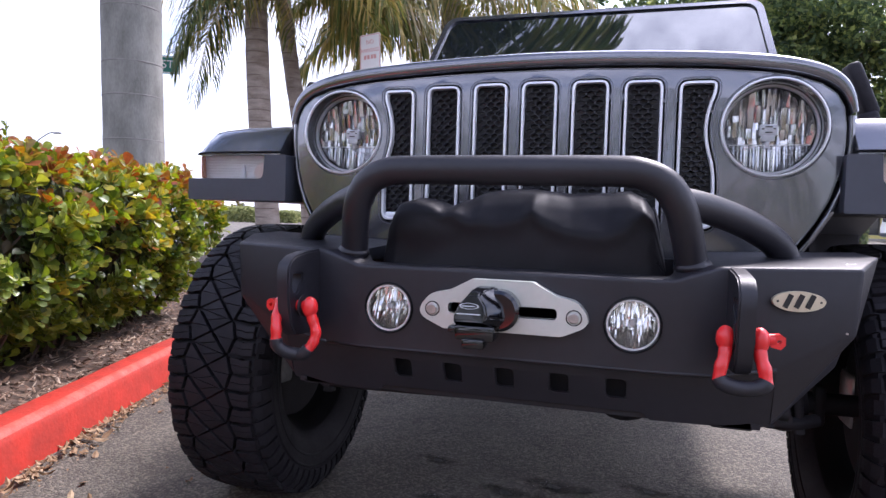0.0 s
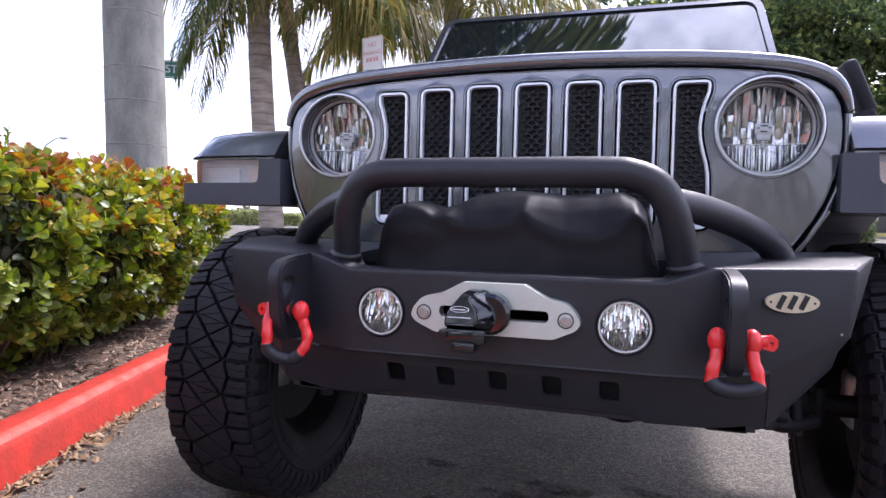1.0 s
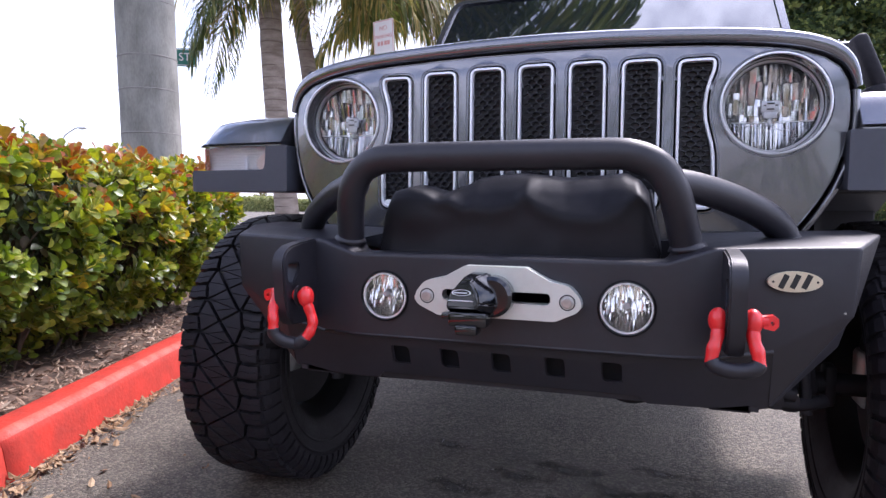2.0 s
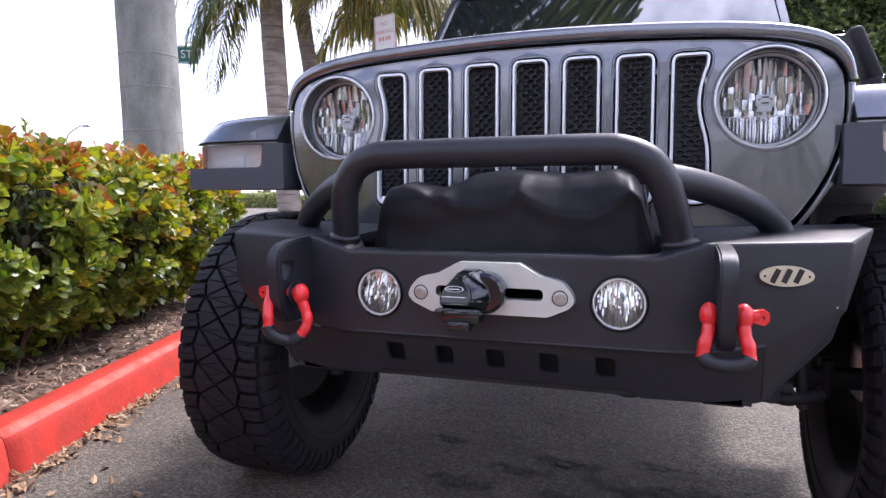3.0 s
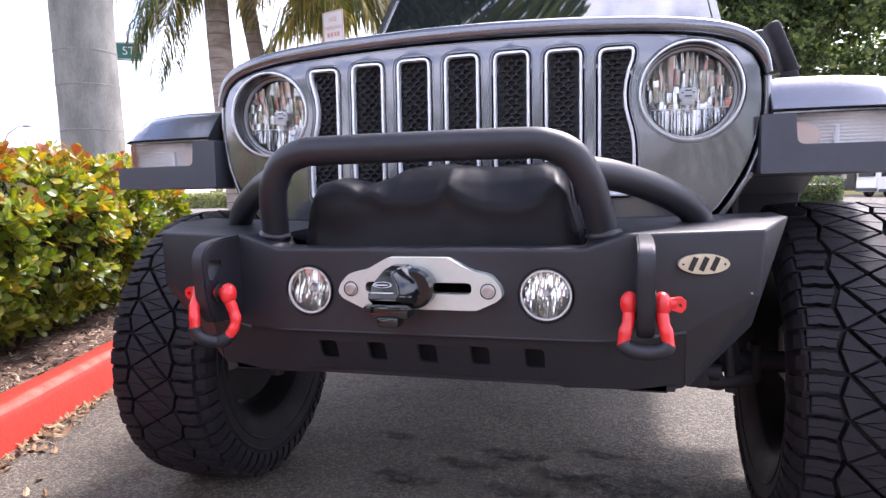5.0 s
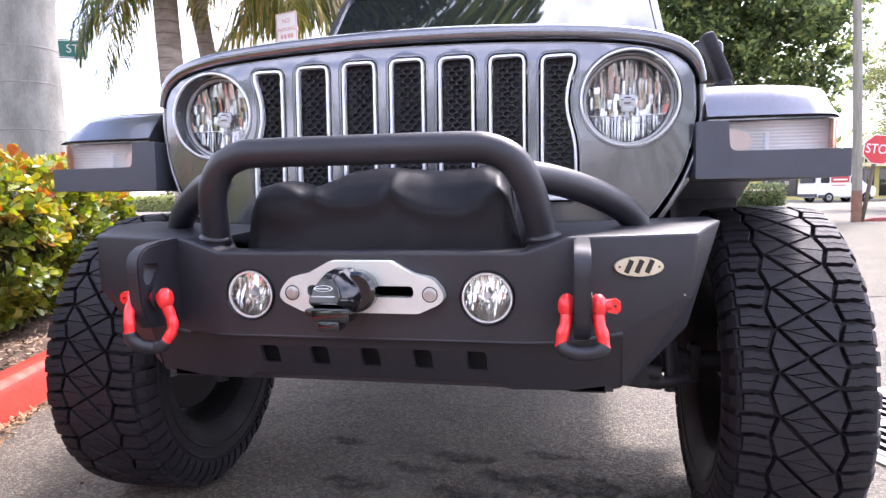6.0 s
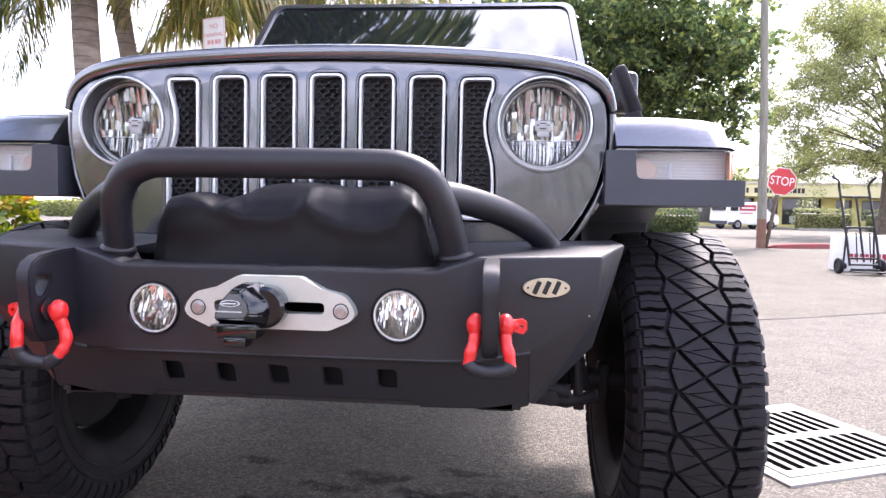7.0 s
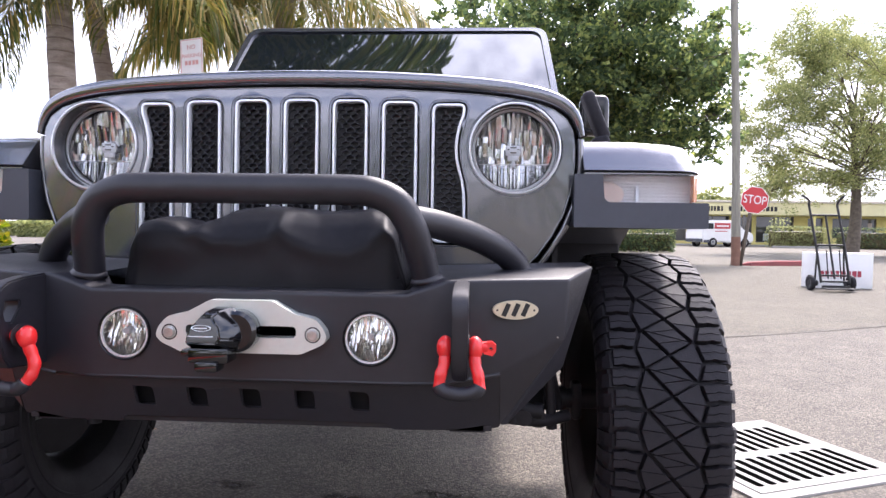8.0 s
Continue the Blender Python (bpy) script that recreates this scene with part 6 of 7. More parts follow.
# ---- palms ----
def trunk_mesh(pts, radii, rings, material, ringmat=None, seg=28, ripple=0.0):
    bm = bmesh.new()
    path = smooth_path(pts, 10)
    n = len(path)
    rad = [np.interp(k / (n - 1), np.linspace(0, 1, len(radii)), radii) * (1 + ripple * fbm(k * .7, 2.0)) for k in range(n)]
    tube(bm, path, rad, seg)
    for v in bm.verts:
        v.co.x += .006 * fbm(v.co.x * 5, v.co.y * 5, v.co.z * 3)
    if rings:
        z = 0.3
        L = path[-1].z
        rr = random.Random(int(path[0].x * 100))
        while z < L - .2:
            k = min(range(n), key=lambda q: abs(path[q].z - z))
            ring = []
            k2 = min(k + 1, n - 1)
            p = path[k]
            tilt = rr.uniform(-.03, .03)
            lathe(bm, [(rad[k] * .985, -.012), (rad[k] * 1.012, -.006), (rad[k] * 1.016, .002), (rad[k] * .985, .010)], seg, axis="z", centre=(p.x, p.y, p.z), mi=1)
            z += rr.uniform(*rings)
    return bm


def crown_mesh(centre, fronds, seedv, leaf=0.5, width=0.022):
    """Fronds: (azimuth, rise, length, droop). Leaflets hang from an arched stalk."""
    r = random.Random(seedv)
    V, F, I = [], [], []
    c = Vector(centre)
    for az, rise, L, droop in fronds:
        d = Vector((math.cos(az), math.sin(az), 0))
        side = Vector((-math.sin(az), math.cos(az), 0))
        n = 46
        pts = []
        for k in range(n + 1):
            t = k / n
            pts.append(c + d * (L * (t * math.cos(rise) * (1 - .25 * droop * t))) + Vector((0, 0, L * (math.sin(rise) * t - droop * t * t * .75))) + side * (.12 * L * math.sin(t * 2 + az * 3) * t))
        for k in range(n):
            w = .022 * (1 - k / n) + .004
            b = len(V)
            s2 = side * w
            u2 = Vector((0, 0, w))
            V += [pts[k] - s2, pts[k] + s2, pts[k + 1] + s2 * .95, pts[k + 1] - s2 * .95, pts[k] + u2, pts[k + 1] + u2]
            F += [(b, b + 1, b + 2, b + 3), (b, b + 3, b + 5, b + 4), (b + 1, b + 4, b + 5, b + 2)]
            I += [0, 0, 0]
            if k < 5:
                continue
            t = k / n
            ll = leaf * L / 3.0 * (math.sin(math.pi * min(1, t * .93 + .05)) ** .6) * r.uniform(.8, 1.15) + .08
            tang = (pts[k + 1] - pts[k]).normalized()
            for sg in (-1, 1):
                for rep in (0, 1):
                    p = pts[k].lerp(pts[k + 1], rep * .5 + r.random() * .3)
                    out = (side * sg * r.uniform(.5, 1.0) + tang * r.uniform(.5, .9) + Vector((0, 0, r.uniform(-.5, .25)))).normalized()
                    q1 = p + out * ll * .5
                    q2 = q1 + (out * .55 + Vector((0, 0, -.95))).normalized() * ll * .55
                    wv = out.cross(Vector((0, 0, 1))).normalized() * width * r.uniform(.7, 1.2)
                    wv = (wv + Vector((0, 0, r.uniform(-.012, .012)))) * .5
                    b = len(V)
                    V += [p - wv * .5, p + wv * .5, q1 + wv, q1 - wv, q2]
                    F += [(b, b + 1, b + 2, b + 3), (b + 3, b + 2, b + 4)]
                    I += [1, 1]
    me = bpy.data.meshes.new("crown")
    me.from_pydata([tuple(v) for v in V], [], F)
    me.polygons.foreach_set("material_index", I)
    return me


def palm(label, pts, radii, rings, bark, ringm, fronds, centre, leafmat, seedv, leaf=.5, width=.022, ripple=0.0, shaft=None):
    t = thing("palm_tree", label, "palm", group="palms behind the hedge" if centre[1] < 20 else "")
    bm = trunk_mesh(pts, radii, rings, bark, ripple=ripple)
    part("trunk", bm, [bark, ringm], t, smooth=True, angle=70)
    if shaft:
        bm = bmesh.new()
        tube(bm, smooth_path(shaft[0], 6), shaft[1], 20)
        part("crownshaft", bm, M_FRONDG, t, "smooth green crownshaft", smooth=True)
    me = crown_mesh(centre, fronds, seedv, leaf, width)
    me.materials.append(M_RACHIS)
    me.materials.append(leafmat)
    ob = new("crown", me)
    ob.parent = t
    tagged(ob, "arching feathery palm fronds")
    return t


def ring_fronds(n, seedv, L, rise, droop):
    r = random.Random(seedv)
    return [(2 * math.pi * k / n + r.uniform(-.2, .2), r.uniform(*rise), L * r.uniform(.85, 1.1), r.uniform(*droop)) for k in range(n)]


palm("royal palm with smooth ringed grey trunk behind the hedge", [(-3.78, 3.3, .1), (-3.80, 3.3, 1.0), (-3.835, 3.3, 2.2), (-3.87, 3.3, 4.0), (-3.89, 3.3, 7.2)], [.27, .235, .232, .224, .20], (.30, .52), M_PALMBARK, M_PALMRING,
     ring_fronds(36, 41, 4.5, (-.1, 1.1), (.2, .9)), (-3.9, 3.3, 8.6), M_FRONDG, 42, .95, .046, shaft=([(-3.89, 3.3, 7.1), (-3.895, 3.3, 7.8), (-3.9, 3.3, 8.6)], [.20] * 5 + [.17] * 4 + [.12] * 4))
palm("coconut palm with slender ringed brown trunk", [(-4.42, 6.4, .1), (-4.47, 6.4, .8), (-4.61, 6.4, 2.2), (-4.68, 6.4, 3.6), (-4.66, 6.4, 4.15)], [.19, .155, .15, .145, .12], (.10, .19), M_COCOBARK, M_COCORING,
     ring_fronds(10, 43, 3.2, (.3, 1.2), (.35, .9)) + [(3.14, -.2, 1.60, 1.15), (3.5, -.1, 1.5, 1.15), (2.85, -.1, 1.55, 1.05), (3.3, .1, 1.7, 1.0), (4.5, .0, 1.5, .95)], (-4.66, 6.4, 4.1), M_FRONDG, 44, .95, .017, ripple=.04)
palm("leaning coconut palm with fibrous brown trunk", [(-4.15, 7.2, .1), (-4.33, 7.2, 1.5), (-4.60, 7.2, 2.9), (-4.76, 7.2, 3.9), (-4.80, 7.2, 4.4)], [.18, .13, .11, .115, .11], (.14, .22), M_COCOBARK, M_COCORING,
     ring_fronds(12, 45, 3.1, (.1, 1.1), (.5, 1.1)) + [(-.5, .35, 3.0, .85), (0.0, .3, 2.6, .95), (-1.0, .25, 2.6, .9), (.4, .3, 2.8, .85), (-.2, .0, 1.9, 1.0), (-1.5, .1, 2.2, 1.0), (-.8, -.1, 1.7, .9), (.1, -.2, 1.9, .8), (-.35, .2, 2.3, .9)], (-4.80, 7.2, 4.3), M_FROND, 46, 1.05, .026, ripple=.05)
palm("coconut palm with dense hanging yellow-green fronds", [(-3.0, 10.4, .1), (-3.05, 10.4, 2.0), (-3.15, 10.4, 4.0), (-3.2, 10.4, 5.3)], [.26, .22, .2, .18], (.14, .22), M_COCOBARK, M_COCORING,
     ring_fronds(18, 47, 3.6, (-.2, 1.1), (.55, 1.2)) + [(3.5, 0, 3.4, .75), (4.0, .05, 3.2, .8), (4.6, 0, 3.3, .8), (2.9, .1, 3.3, .8), (5.3, .05, 2.9, .75), (3.2, .3, 3.4, .9), (4.3, .35, 3.2, .95), (3.8, -.3, 2.4, .8), (5.0, -.2, 2.4, .8)], (-3.2, 10.4, 5.3), M_FROND, 48, 1.1, .032, ripple=.04)


# ---- broad-leaved trees ----
def tree(label, base, height, trunk_r, clumps, leafmat, n, leaf, seedv, bark=M_BARK, category="tree"):
    """Clumps: (x, y, z, radius). Limbs run to the clumps; leaves fill each clump unevenly."""
    t = thing("tree", label, category, group="distant trees" if "distant" in label else "")
    r = random.Random(seedv)
    b = Vector(base)
    fork = b + Vector((r.gauss(0, .1), r.gauss(0, .1), height))
    bm = bmesh.new()
    tube(bm, smooth_path([b, b.lerp(fork, .5) + Vector((r.gauss(0, .08), 0, 0)), fork], 5), [trunk_r * (1.25 - .5 * k / 10) for k in range(11)], 14)
    crown_top = fork + Vector((r.gauss(0, .2), 0, (max(c[2] for c in clumps) - fork.z) * .8))
    tube(bm, smooth_path([fork - Vector((0, 0, .1)), fork.lerp(crown_top, .5) + Vector((r.gauss(0, .2), 0, 0)), crown_top], 5), [trunk_r * .7 * (1 - .09 * k) for k in range(11)], 10)
    for x, y, z, rad in clumps:
        c = Vector((x, y, z))
        start = fork + Vector((0, 0, max(0, z - fork.z) * r.uniform(.25, .55)))
        m = start.lerp(c, .5) + Vector((r.gauss(0, .25), r.gauss(0, .25), r.uniform(-.1, .3)))
        tube(bm, smooth_path([start - Vector((0, 0, .15)), m, c], 4), [trunk_r * .17 * (1 - .88 * k / 8) + .006 for k in range(9)], 8)
        for _ in range(5):
            e = c + Vector((r.gauss(0, 1), r.gauss(0, 1), r.gauss(0, .7))) * rad * .7
            tube(bm, [c, c.lerp(e, .5) + Vector((0, 0, .1)), e], [.018, .012, .005], 5, caps=False)
    part("trunk", bm, bark, t, smooth=True, angle=60)
    V, F = [], []
    tot = sum(c[3] ** 2 for c in clumps)
    for x, y, z, rad in clumps:
        c = Vector((x, y, z))
        subs = [c + Vector((r.gauss(0, .55), r.gauss(0, .55), r.gauss(0, .42))) * rad for _ in range(int(16 + 8 * rad))]
        for _ in range(int(n * rad * rad / tot)):
            s_ = subs[int(r.random() * len(subs))]
            p = s_ + Vector((r.gauss(0, 1), r.gauss(0, 1), r.gauss(0, .75))) * rad * .15
            L = r.uniform(*leaf)
            z_ = Vector((r.gauss(0, 1), r.gauss(0, 1), r.gauss(.7, .8))).normalized()
            x_ = z_.orthogonal().normalized()
            x_.rotate(Matrix.Rotation(r.uniform(0, 6.28), 3, z_))
            y_ = z_.cross(x_)
            k = len(V)
            V += [p - x_ * L * .5, p - y_ * L * .27 + z_ * L * .06, p + x_ * L * .5, p + y_ * L * .27 + z_ * L * .06]
            F += [(k, k + 1, k + 2), (k, k + 2, k + 3)]
    me = bpy.data.meshes.new("crown")
    me.from_pydata([tuple(v) for v in V], [], F)
    me.materials.append(leafmat)
    ob = new("crown", me)
    ob.parent = t
    tagged(ob, "loose crown of small leaves", kind="stuff")
    return t


r = random.Random(61)
cl = []
for k in range(34):
    x = r.uniform(1.2, 7.2)
    z = r.uniform(4.3, 10.5) if x < 6 else r.uniform(3.8, 9.0)
    cl.append((x, 20 + r.uniform(-1.8, 2.5), z, r.uniform(.9, 1.45)))
cl += [(6.4, 19.6, 3.6, .8), (7.0, 19.4, 4.2, .7), (5.2, 20, 3.7, .9), (3.9, 20.5, 3.6, .9), (2.4, 20, 4.0, 1.0), (-.2, 20.5, 8.0, .9), (.6, 20.5, 6.9, .9), (.3, 21, 9.2, 1.1), (7.7, 19.6, 4.6, .6), (7.4, 19.6, 3.6, .5), (7.6, 20, 5.4, .7), (7.9, 20, 6.3, .7), (7.9, 20, 7.5, .8)]
tree("large dark green shade tree with dense drooping crown", (4.1, 21, 0), 3.0, .34, cl, M_DARKLEAF, 54000, (.13, .25), 62)
r = random.Random(71)
cl = []
for k in range(46):
    a, q = r.uniform(0, 6.28), r.random() ** .5
    z = r.uniform(3.6, 10.8)
    spread = 5.0 * (1 - ((z - 6) / 7.5) ** 2)
    cl.append((17.8 + spread * q * math.cos(a) - .6, 30 + spread * .7 * q * math.sin(a), z, r.uniform(.9, 1.4)))
cl += [(13.6, 29, 2.9, .8), (14.6, 29.2, 3.3, .9), (16.2, 29, 3.2, .9), (13.3, 29.5, 4.3, .8), (19.5, 29, 3.2, 1.0)]
tree("airy pale green tree with thin scattered leaves", (17.75, 30, 0), 3.4, .24, cl, M_OAKLEAF, 112000, (.07, .14), 72)


def far_bush(x, y, w, h, n, seedv, material, label, name="shrub", d=.9, leaf=(.08, .16)):
    t = thing(name, label, "shrub", group="distant bushes" if "distant" in label else "hedge blocks by the lot")
    rr = random.Random(seedv)
    bm = bmesh.new()
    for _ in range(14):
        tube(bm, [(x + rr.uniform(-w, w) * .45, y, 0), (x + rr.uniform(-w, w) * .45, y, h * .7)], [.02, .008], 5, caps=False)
    # solid core, coloured dark to stand for shade behind the leaves
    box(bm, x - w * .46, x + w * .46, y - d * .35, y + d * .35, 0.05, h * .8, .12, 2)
    part("stem_growth", bm, M_LEAFSHADE, t, kind="stuff")
    V, F = [], []
    for _ in range(n):
        px_, pz = rr.uniform(-.5, .5) * w, rr.uniform(.03, 1.0)
        f = rr.random()
        q = Vector((x + px_, y - d * .45 + .10 * fbm(px_ * 3, pz * 4), h * pz)) if f < .6 else Vector((x + px_, y + rr.uniform(-.45, .45) * d, h * (1 + .05 * fbm(px_ * 3, 1)))) if f < .85 else Vector((x + (.5 if rr.random() < .5 else -.5) * w, y + rr.uniform(-.45, .45) * d, h * pz))
        q += Vector((rr.gauss(0, .05), rr.gauss(0, .05), rr.gauss(0, .04)))
        L = rr.uniform(*leaf)
        a = Vector((rr.gauss(0, 1), rr.gauss(0, 1), rr.gauss(0, 1))).normalized()
        b_ = a.orthogonal().normalized()
        k = len(V)
        V += [q - a * L * .5, q - b_ * L * .3, q + a * L * .5, q + b_ * L * .3]
        F += [(k, k + 1, k + 2), (k, k + 2, k + 3)]
    me = bpy.data.meshes.new("foliage")
    me.from_pydata([tuple(v) for v in V], [], F)
    me.materials.append(material)
    ob = new("foliage", me)
    ob.parent = t
    tagged(ob, kind="stuff")
    return t


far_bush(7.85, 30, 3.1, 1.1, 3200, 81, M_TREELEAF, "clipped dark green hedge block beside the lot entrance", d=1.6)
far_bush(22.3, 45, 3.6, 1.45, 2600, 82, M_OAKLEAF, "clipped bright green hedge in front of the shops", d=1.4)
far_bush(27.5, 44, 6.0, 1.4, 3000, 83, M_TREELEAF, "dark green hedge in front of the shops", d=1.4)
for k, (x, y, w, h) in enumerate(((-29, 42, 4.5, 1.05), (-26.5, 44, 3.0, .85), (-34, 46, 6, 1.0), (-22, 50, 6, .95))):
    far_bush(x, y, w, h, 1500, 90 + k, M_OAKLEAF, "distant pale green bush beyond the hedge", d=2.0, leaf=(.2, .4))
palm("distant small palm beyond the hedge", [(-30.5, 44, 0), (-30.4, 44, .5), (-30.3, 44, 1.0)], [.13, .10, .09], None, M_COCOBARK, M_COCORING, ring_fronds(14, 95, 1.0, (.2, 1.2), (.3, .9)), (-30.3, 44, 1.0), M_FROND, 96, .6, .05)

# ---- signs and pole ----
pole = thing("utility_pole", "weathered wooden utility pole with reddish base", "pole")
bm = bmesh.new()
tube(bm, smooth_path([(7.688, 17.7, .80), (7.60, 17.7, 4.0), (7.40, 17.7, 9.0)], 6), [.122 - .002 * k for k in range(13)], 18)
part("shaft", bm, M_WOODPOLE, pole, "grey weathered pole shaft", smooth=True, angle=60)
bm = bmesh.new()
tube(bm, [(7.70, 17.7, -.02), (7.698, 17.7, .25), (7.686, 17.7, .82)], [.135, .13, .124], 18)
part("painted_base", bm, M_POLEBASE, pole, "reddish brown painted base", smooth=True, angle=60)

stop = thing("stop_sign", "tilted red octagonal stop sign on a leaning dark post", "sign")
SX, SY, SZ = 8.12, 17.55, 1.865
bm = bmesh.new()
plate(bm, [Vector((SX + .405 * math.cos(a), SZ + .405 * math.sin(a))) for a in (math.pi / 8 - .12 + math.pi / 4 * k for k in range(8))], [], SY, SY + .006)
part("border", bm, M_SIGNW, stop, "white border of the sign")
bm = bmesh.new()
plate(bm, [Vector((SX + .385 * math.cos(a), SZ + .385 * math.sin(a))) for a in (math.pi / 8 - .12 + math.pi / 4 * k for k in range(8))], [], SY - .004, SY - .001)
part("face", bm, M_STOP, stop, "red sign face")
bm = text_bm("STOP", .34)
bmesh.ops.transform(bm, matrix=pose(SX, SY - .007, SZ, 0, 7, 0) @ Matrix.Diagonal((.80, 1, 1, 1)), verts=bm.verts[:])
part("lettering", bm, M_SIGNW, stop, "white word STOP")
bm = bmesh.new()
tube(bm, [(SX - .32, SY + .08, 0), (SX - .02, SY + .065, SZ + .1)], .05, 10)
part("post", bm, M_BARK, stop, "dark brown leaning wooden post", smooth=True)

bm = bmesh.new()
prof = [(0, 0), (.02, .13), (.05, .15), (.28, .15), (.30, 0)]
pts = [Vector((7.85, 17.75, 0)), Vector((8.1, 17.6, 0)), Vector((8.9, 17.75, 0)), Vector((9.9, 18.1, 0)), Vector((10.8, 18.6, 0))]
rows = []
for k, p in enumerate(pts):
    d = (pts[min(k + 1, 4)] - pts[max(k - 1, 0)]).normalized()
    nn = Vector((-d.y, d.x, 0))
    h_ = (.25, .75, 1, 1, 1)[k]                       # the kerb tapers off beside the pole
    rows.append([bm.verts.new(p + nn * w + Vector((0, 0, z * h_))) for w, z in prof])
for a, b in zip(rows, rows[1:]):
    for k in range(4):
        bm.faces.new((a[k], b[k], b[k + 1], a[k + 1]))
bm.faces.new(list(reversed(rows[0])))
bm.faces.new(rows[-1])
bmesh.ops.recalc_face_normals(bm, faces=bm.faces[:])
solid("kerb", bm, M_KERBOLD, "faded red-painted kerb at the foot of the pole", "kerb", kind="structure")

np_ = thing("no_parking_sign", "white no parking sign with red letters on a post", "sign", pose(-3.0, 6.3, 2.86, 0, -2, -14))
bm = bmesh.new()
plate(bm, round_poly([(-.155, -.23, .02), (.155, -.23, .02), (.155, .23, .02), (-.155, .23, .02)], 4), [], 0, .004)
part("sheet", bm, M_SIGNW, np_)
bm = bmesh.new()
o = round_poly([(-.148, -.223, .02), (.148, -.223, .02), (.148, .223, .02), (-.148, .223, .02)], 4)
plate(bm, o, [inset_poly(o, .008)], -.0025, -.0005)
part("red_border", bm, M_SIGNP, np_, "thin faded red border line")
for w, z, sz in (("NO", .13, .075), ("PARKING", .03, .064)):
    bm = text_bm(w, sz, .001)
    bmesh.ops.transform(bm, matrix=Matrix.Translation((0, -.0035, z)), verts=bm.verts[:])
    part("lettering", bm, M_SIGNP, np_, "faded red capital letters")
bm = bmesh.new()
for a in (-.075, -.025, .03, .075):
    box(bm, a - .018, a + .018, -.003, -.001, -.075, -.025)
part("print_bars", bm, M_SIGNP, np_, "faded red unreadable print", kind="stuff")
bm = bmesh.new()
cylinder(bm, (0, .03, -2.8), (0, .03, .2), .025, seg=10)
part("post", bm, M_GALV, np_, "galvanised post")

st = thing("street_sign", "green street name plate with white letters on a post", "sign", pose(-6.86, 7.05, 3.06, 0, 1.5, 22))
bm = bmesh.new()
plate(bm, round_poly([(-.62, -.135, .02), (.38, -.135, .02), (.38, .135, .02), (-.62, .135, .02)], 4), [], 0, .02)
part("plate", bm, M_SIGNG, st)
bm = bmesh.new()
o = round_poly([(-.608, -.123, .02), (.368, -.123, .02), (.368, .123, .02), (-.608, .123, .02)], 4)
plate(bm, o, [inset_poly(o, .012)], -.003, -.0005)
part("white_border", bm, M_SIGNW, st)
bm = text_bm("ST", .17, .001)
bmesh.ops.transform(bm, matrix=Matrix.Translation((.20, -.003, 0)), verts=bm.verts[:])
part("lettering", bm, M_SIGNW, st, "white letters ST")
bm = bmesh.new()
cylinder(bm, (-.12, .04, -3.06), (-.12, .04, .16), .035, seg=10)
part("post", bm, M_GALV, st, "galvanised post")

# distant street lamp, its pole rising behind the hedge
lamp = thing("street_lamp", "thin grey street lamp with a curved arm beyond the hedge", "street lamp", pose(-47.0, 40, 0))
bm = bmesh.new()
tube(bm, [(0, 0, 0), (0, 0, 3), (.02, 0, 5.78)], [.09, .075, .06], 10)
part("pole", bm, M_GALV, lamp, smooth=True, angle=50)
bm = bmesh.new()
tube(bm, smooth_path([(.02, 0, 5.70), (.28, 0, 6.12), (.70, 0, 6.38), (1.5, 0, 6.72), (2.1, 0, 6.79)], 5), .05, 8)
part("arm", bm, M_GALV, lamp, "curved lamp arm", smooth=True, angle=50)
bm = bmesh.new()
box(bm, 1.95, 2.60, -.14, .14, 6.62, 6.80, .05, 3)
part("lamp_head", bm, M_GALV, lamp, "grey lamp head", smooth=True, angle=50)

# ---- hand truck and carton ----
ht = thing("hand_truck", "black two-wheeled hand truck standing in the car park", "hand truck", pose(6.09, 9.5, 0))
bm = bmesh.new()
for s in (-1, 1):
    tube(bm, smooth_path([(s * .22, -.02, .14), (s * .22 - .03, .0, .65), (s * .22 - .07, .04, 1.2), (s * .22 - .08, .06, 1.38), (s * .225 - .115 + .03 * (s > 0), -.02, 1.46), (s * .23 - .24 + .18 * (s > 0), -.10, 1.52)], 5), .019, 10)
for z, y in ((.16, -.012), (.26, -.01), (.74, 0), (1.22, .045)):
    tube(bm, [(-.22 - .055 * z, y, z), (.22 - .055 * z, y, z)], .016, 8)
tube(bm, [(0, -.005, .2), (-.06, .045, 1.22)], .017, 8)
tube(bm, [(-.10, -.005, .2), (-.10, .0, .66)], .010, 8)
tube(bm, [(.10, -.005, .2), (.10, .0, .66)], .010, 8)
for s in (-1, 1):
    tube(bm, [(s * .2 - .03, .0, .74), (s * .23, .16, .13)], .014, 8)
for v in bm.verts:
    v.co.x -= .085 * v.co.z
part("frame", bm, M_TROLLEY, ht, "black tubular frame", smooth=True, angle=50)
bm = bmesh.new()
box(bm, -.24, .24, -.24, -.02, .05, .062, .003)
box(bm, -.22, .22, -.025, -.015, .05, .10, .003)
part("toe_plate", bm, M_TROLLEY, ht, "black toe plate")
for s in (-1, 1):
    bm = bmesh.new()
    lathe(bm, [(.05, -.03), (.10, -.035), (.125, -.022), (.128, 0), (.125, .022), (.10, .035), (.05, .03)], 28, axis="x", centre=(s * .315, .14, .128), closed=True)
    cylinder(bm, (s * .22, .14, .128), (s * .345, .14, .128), .05, seg=16)
    part("wheel", bm, M_RUBBER, ht, "black rubber wheel")

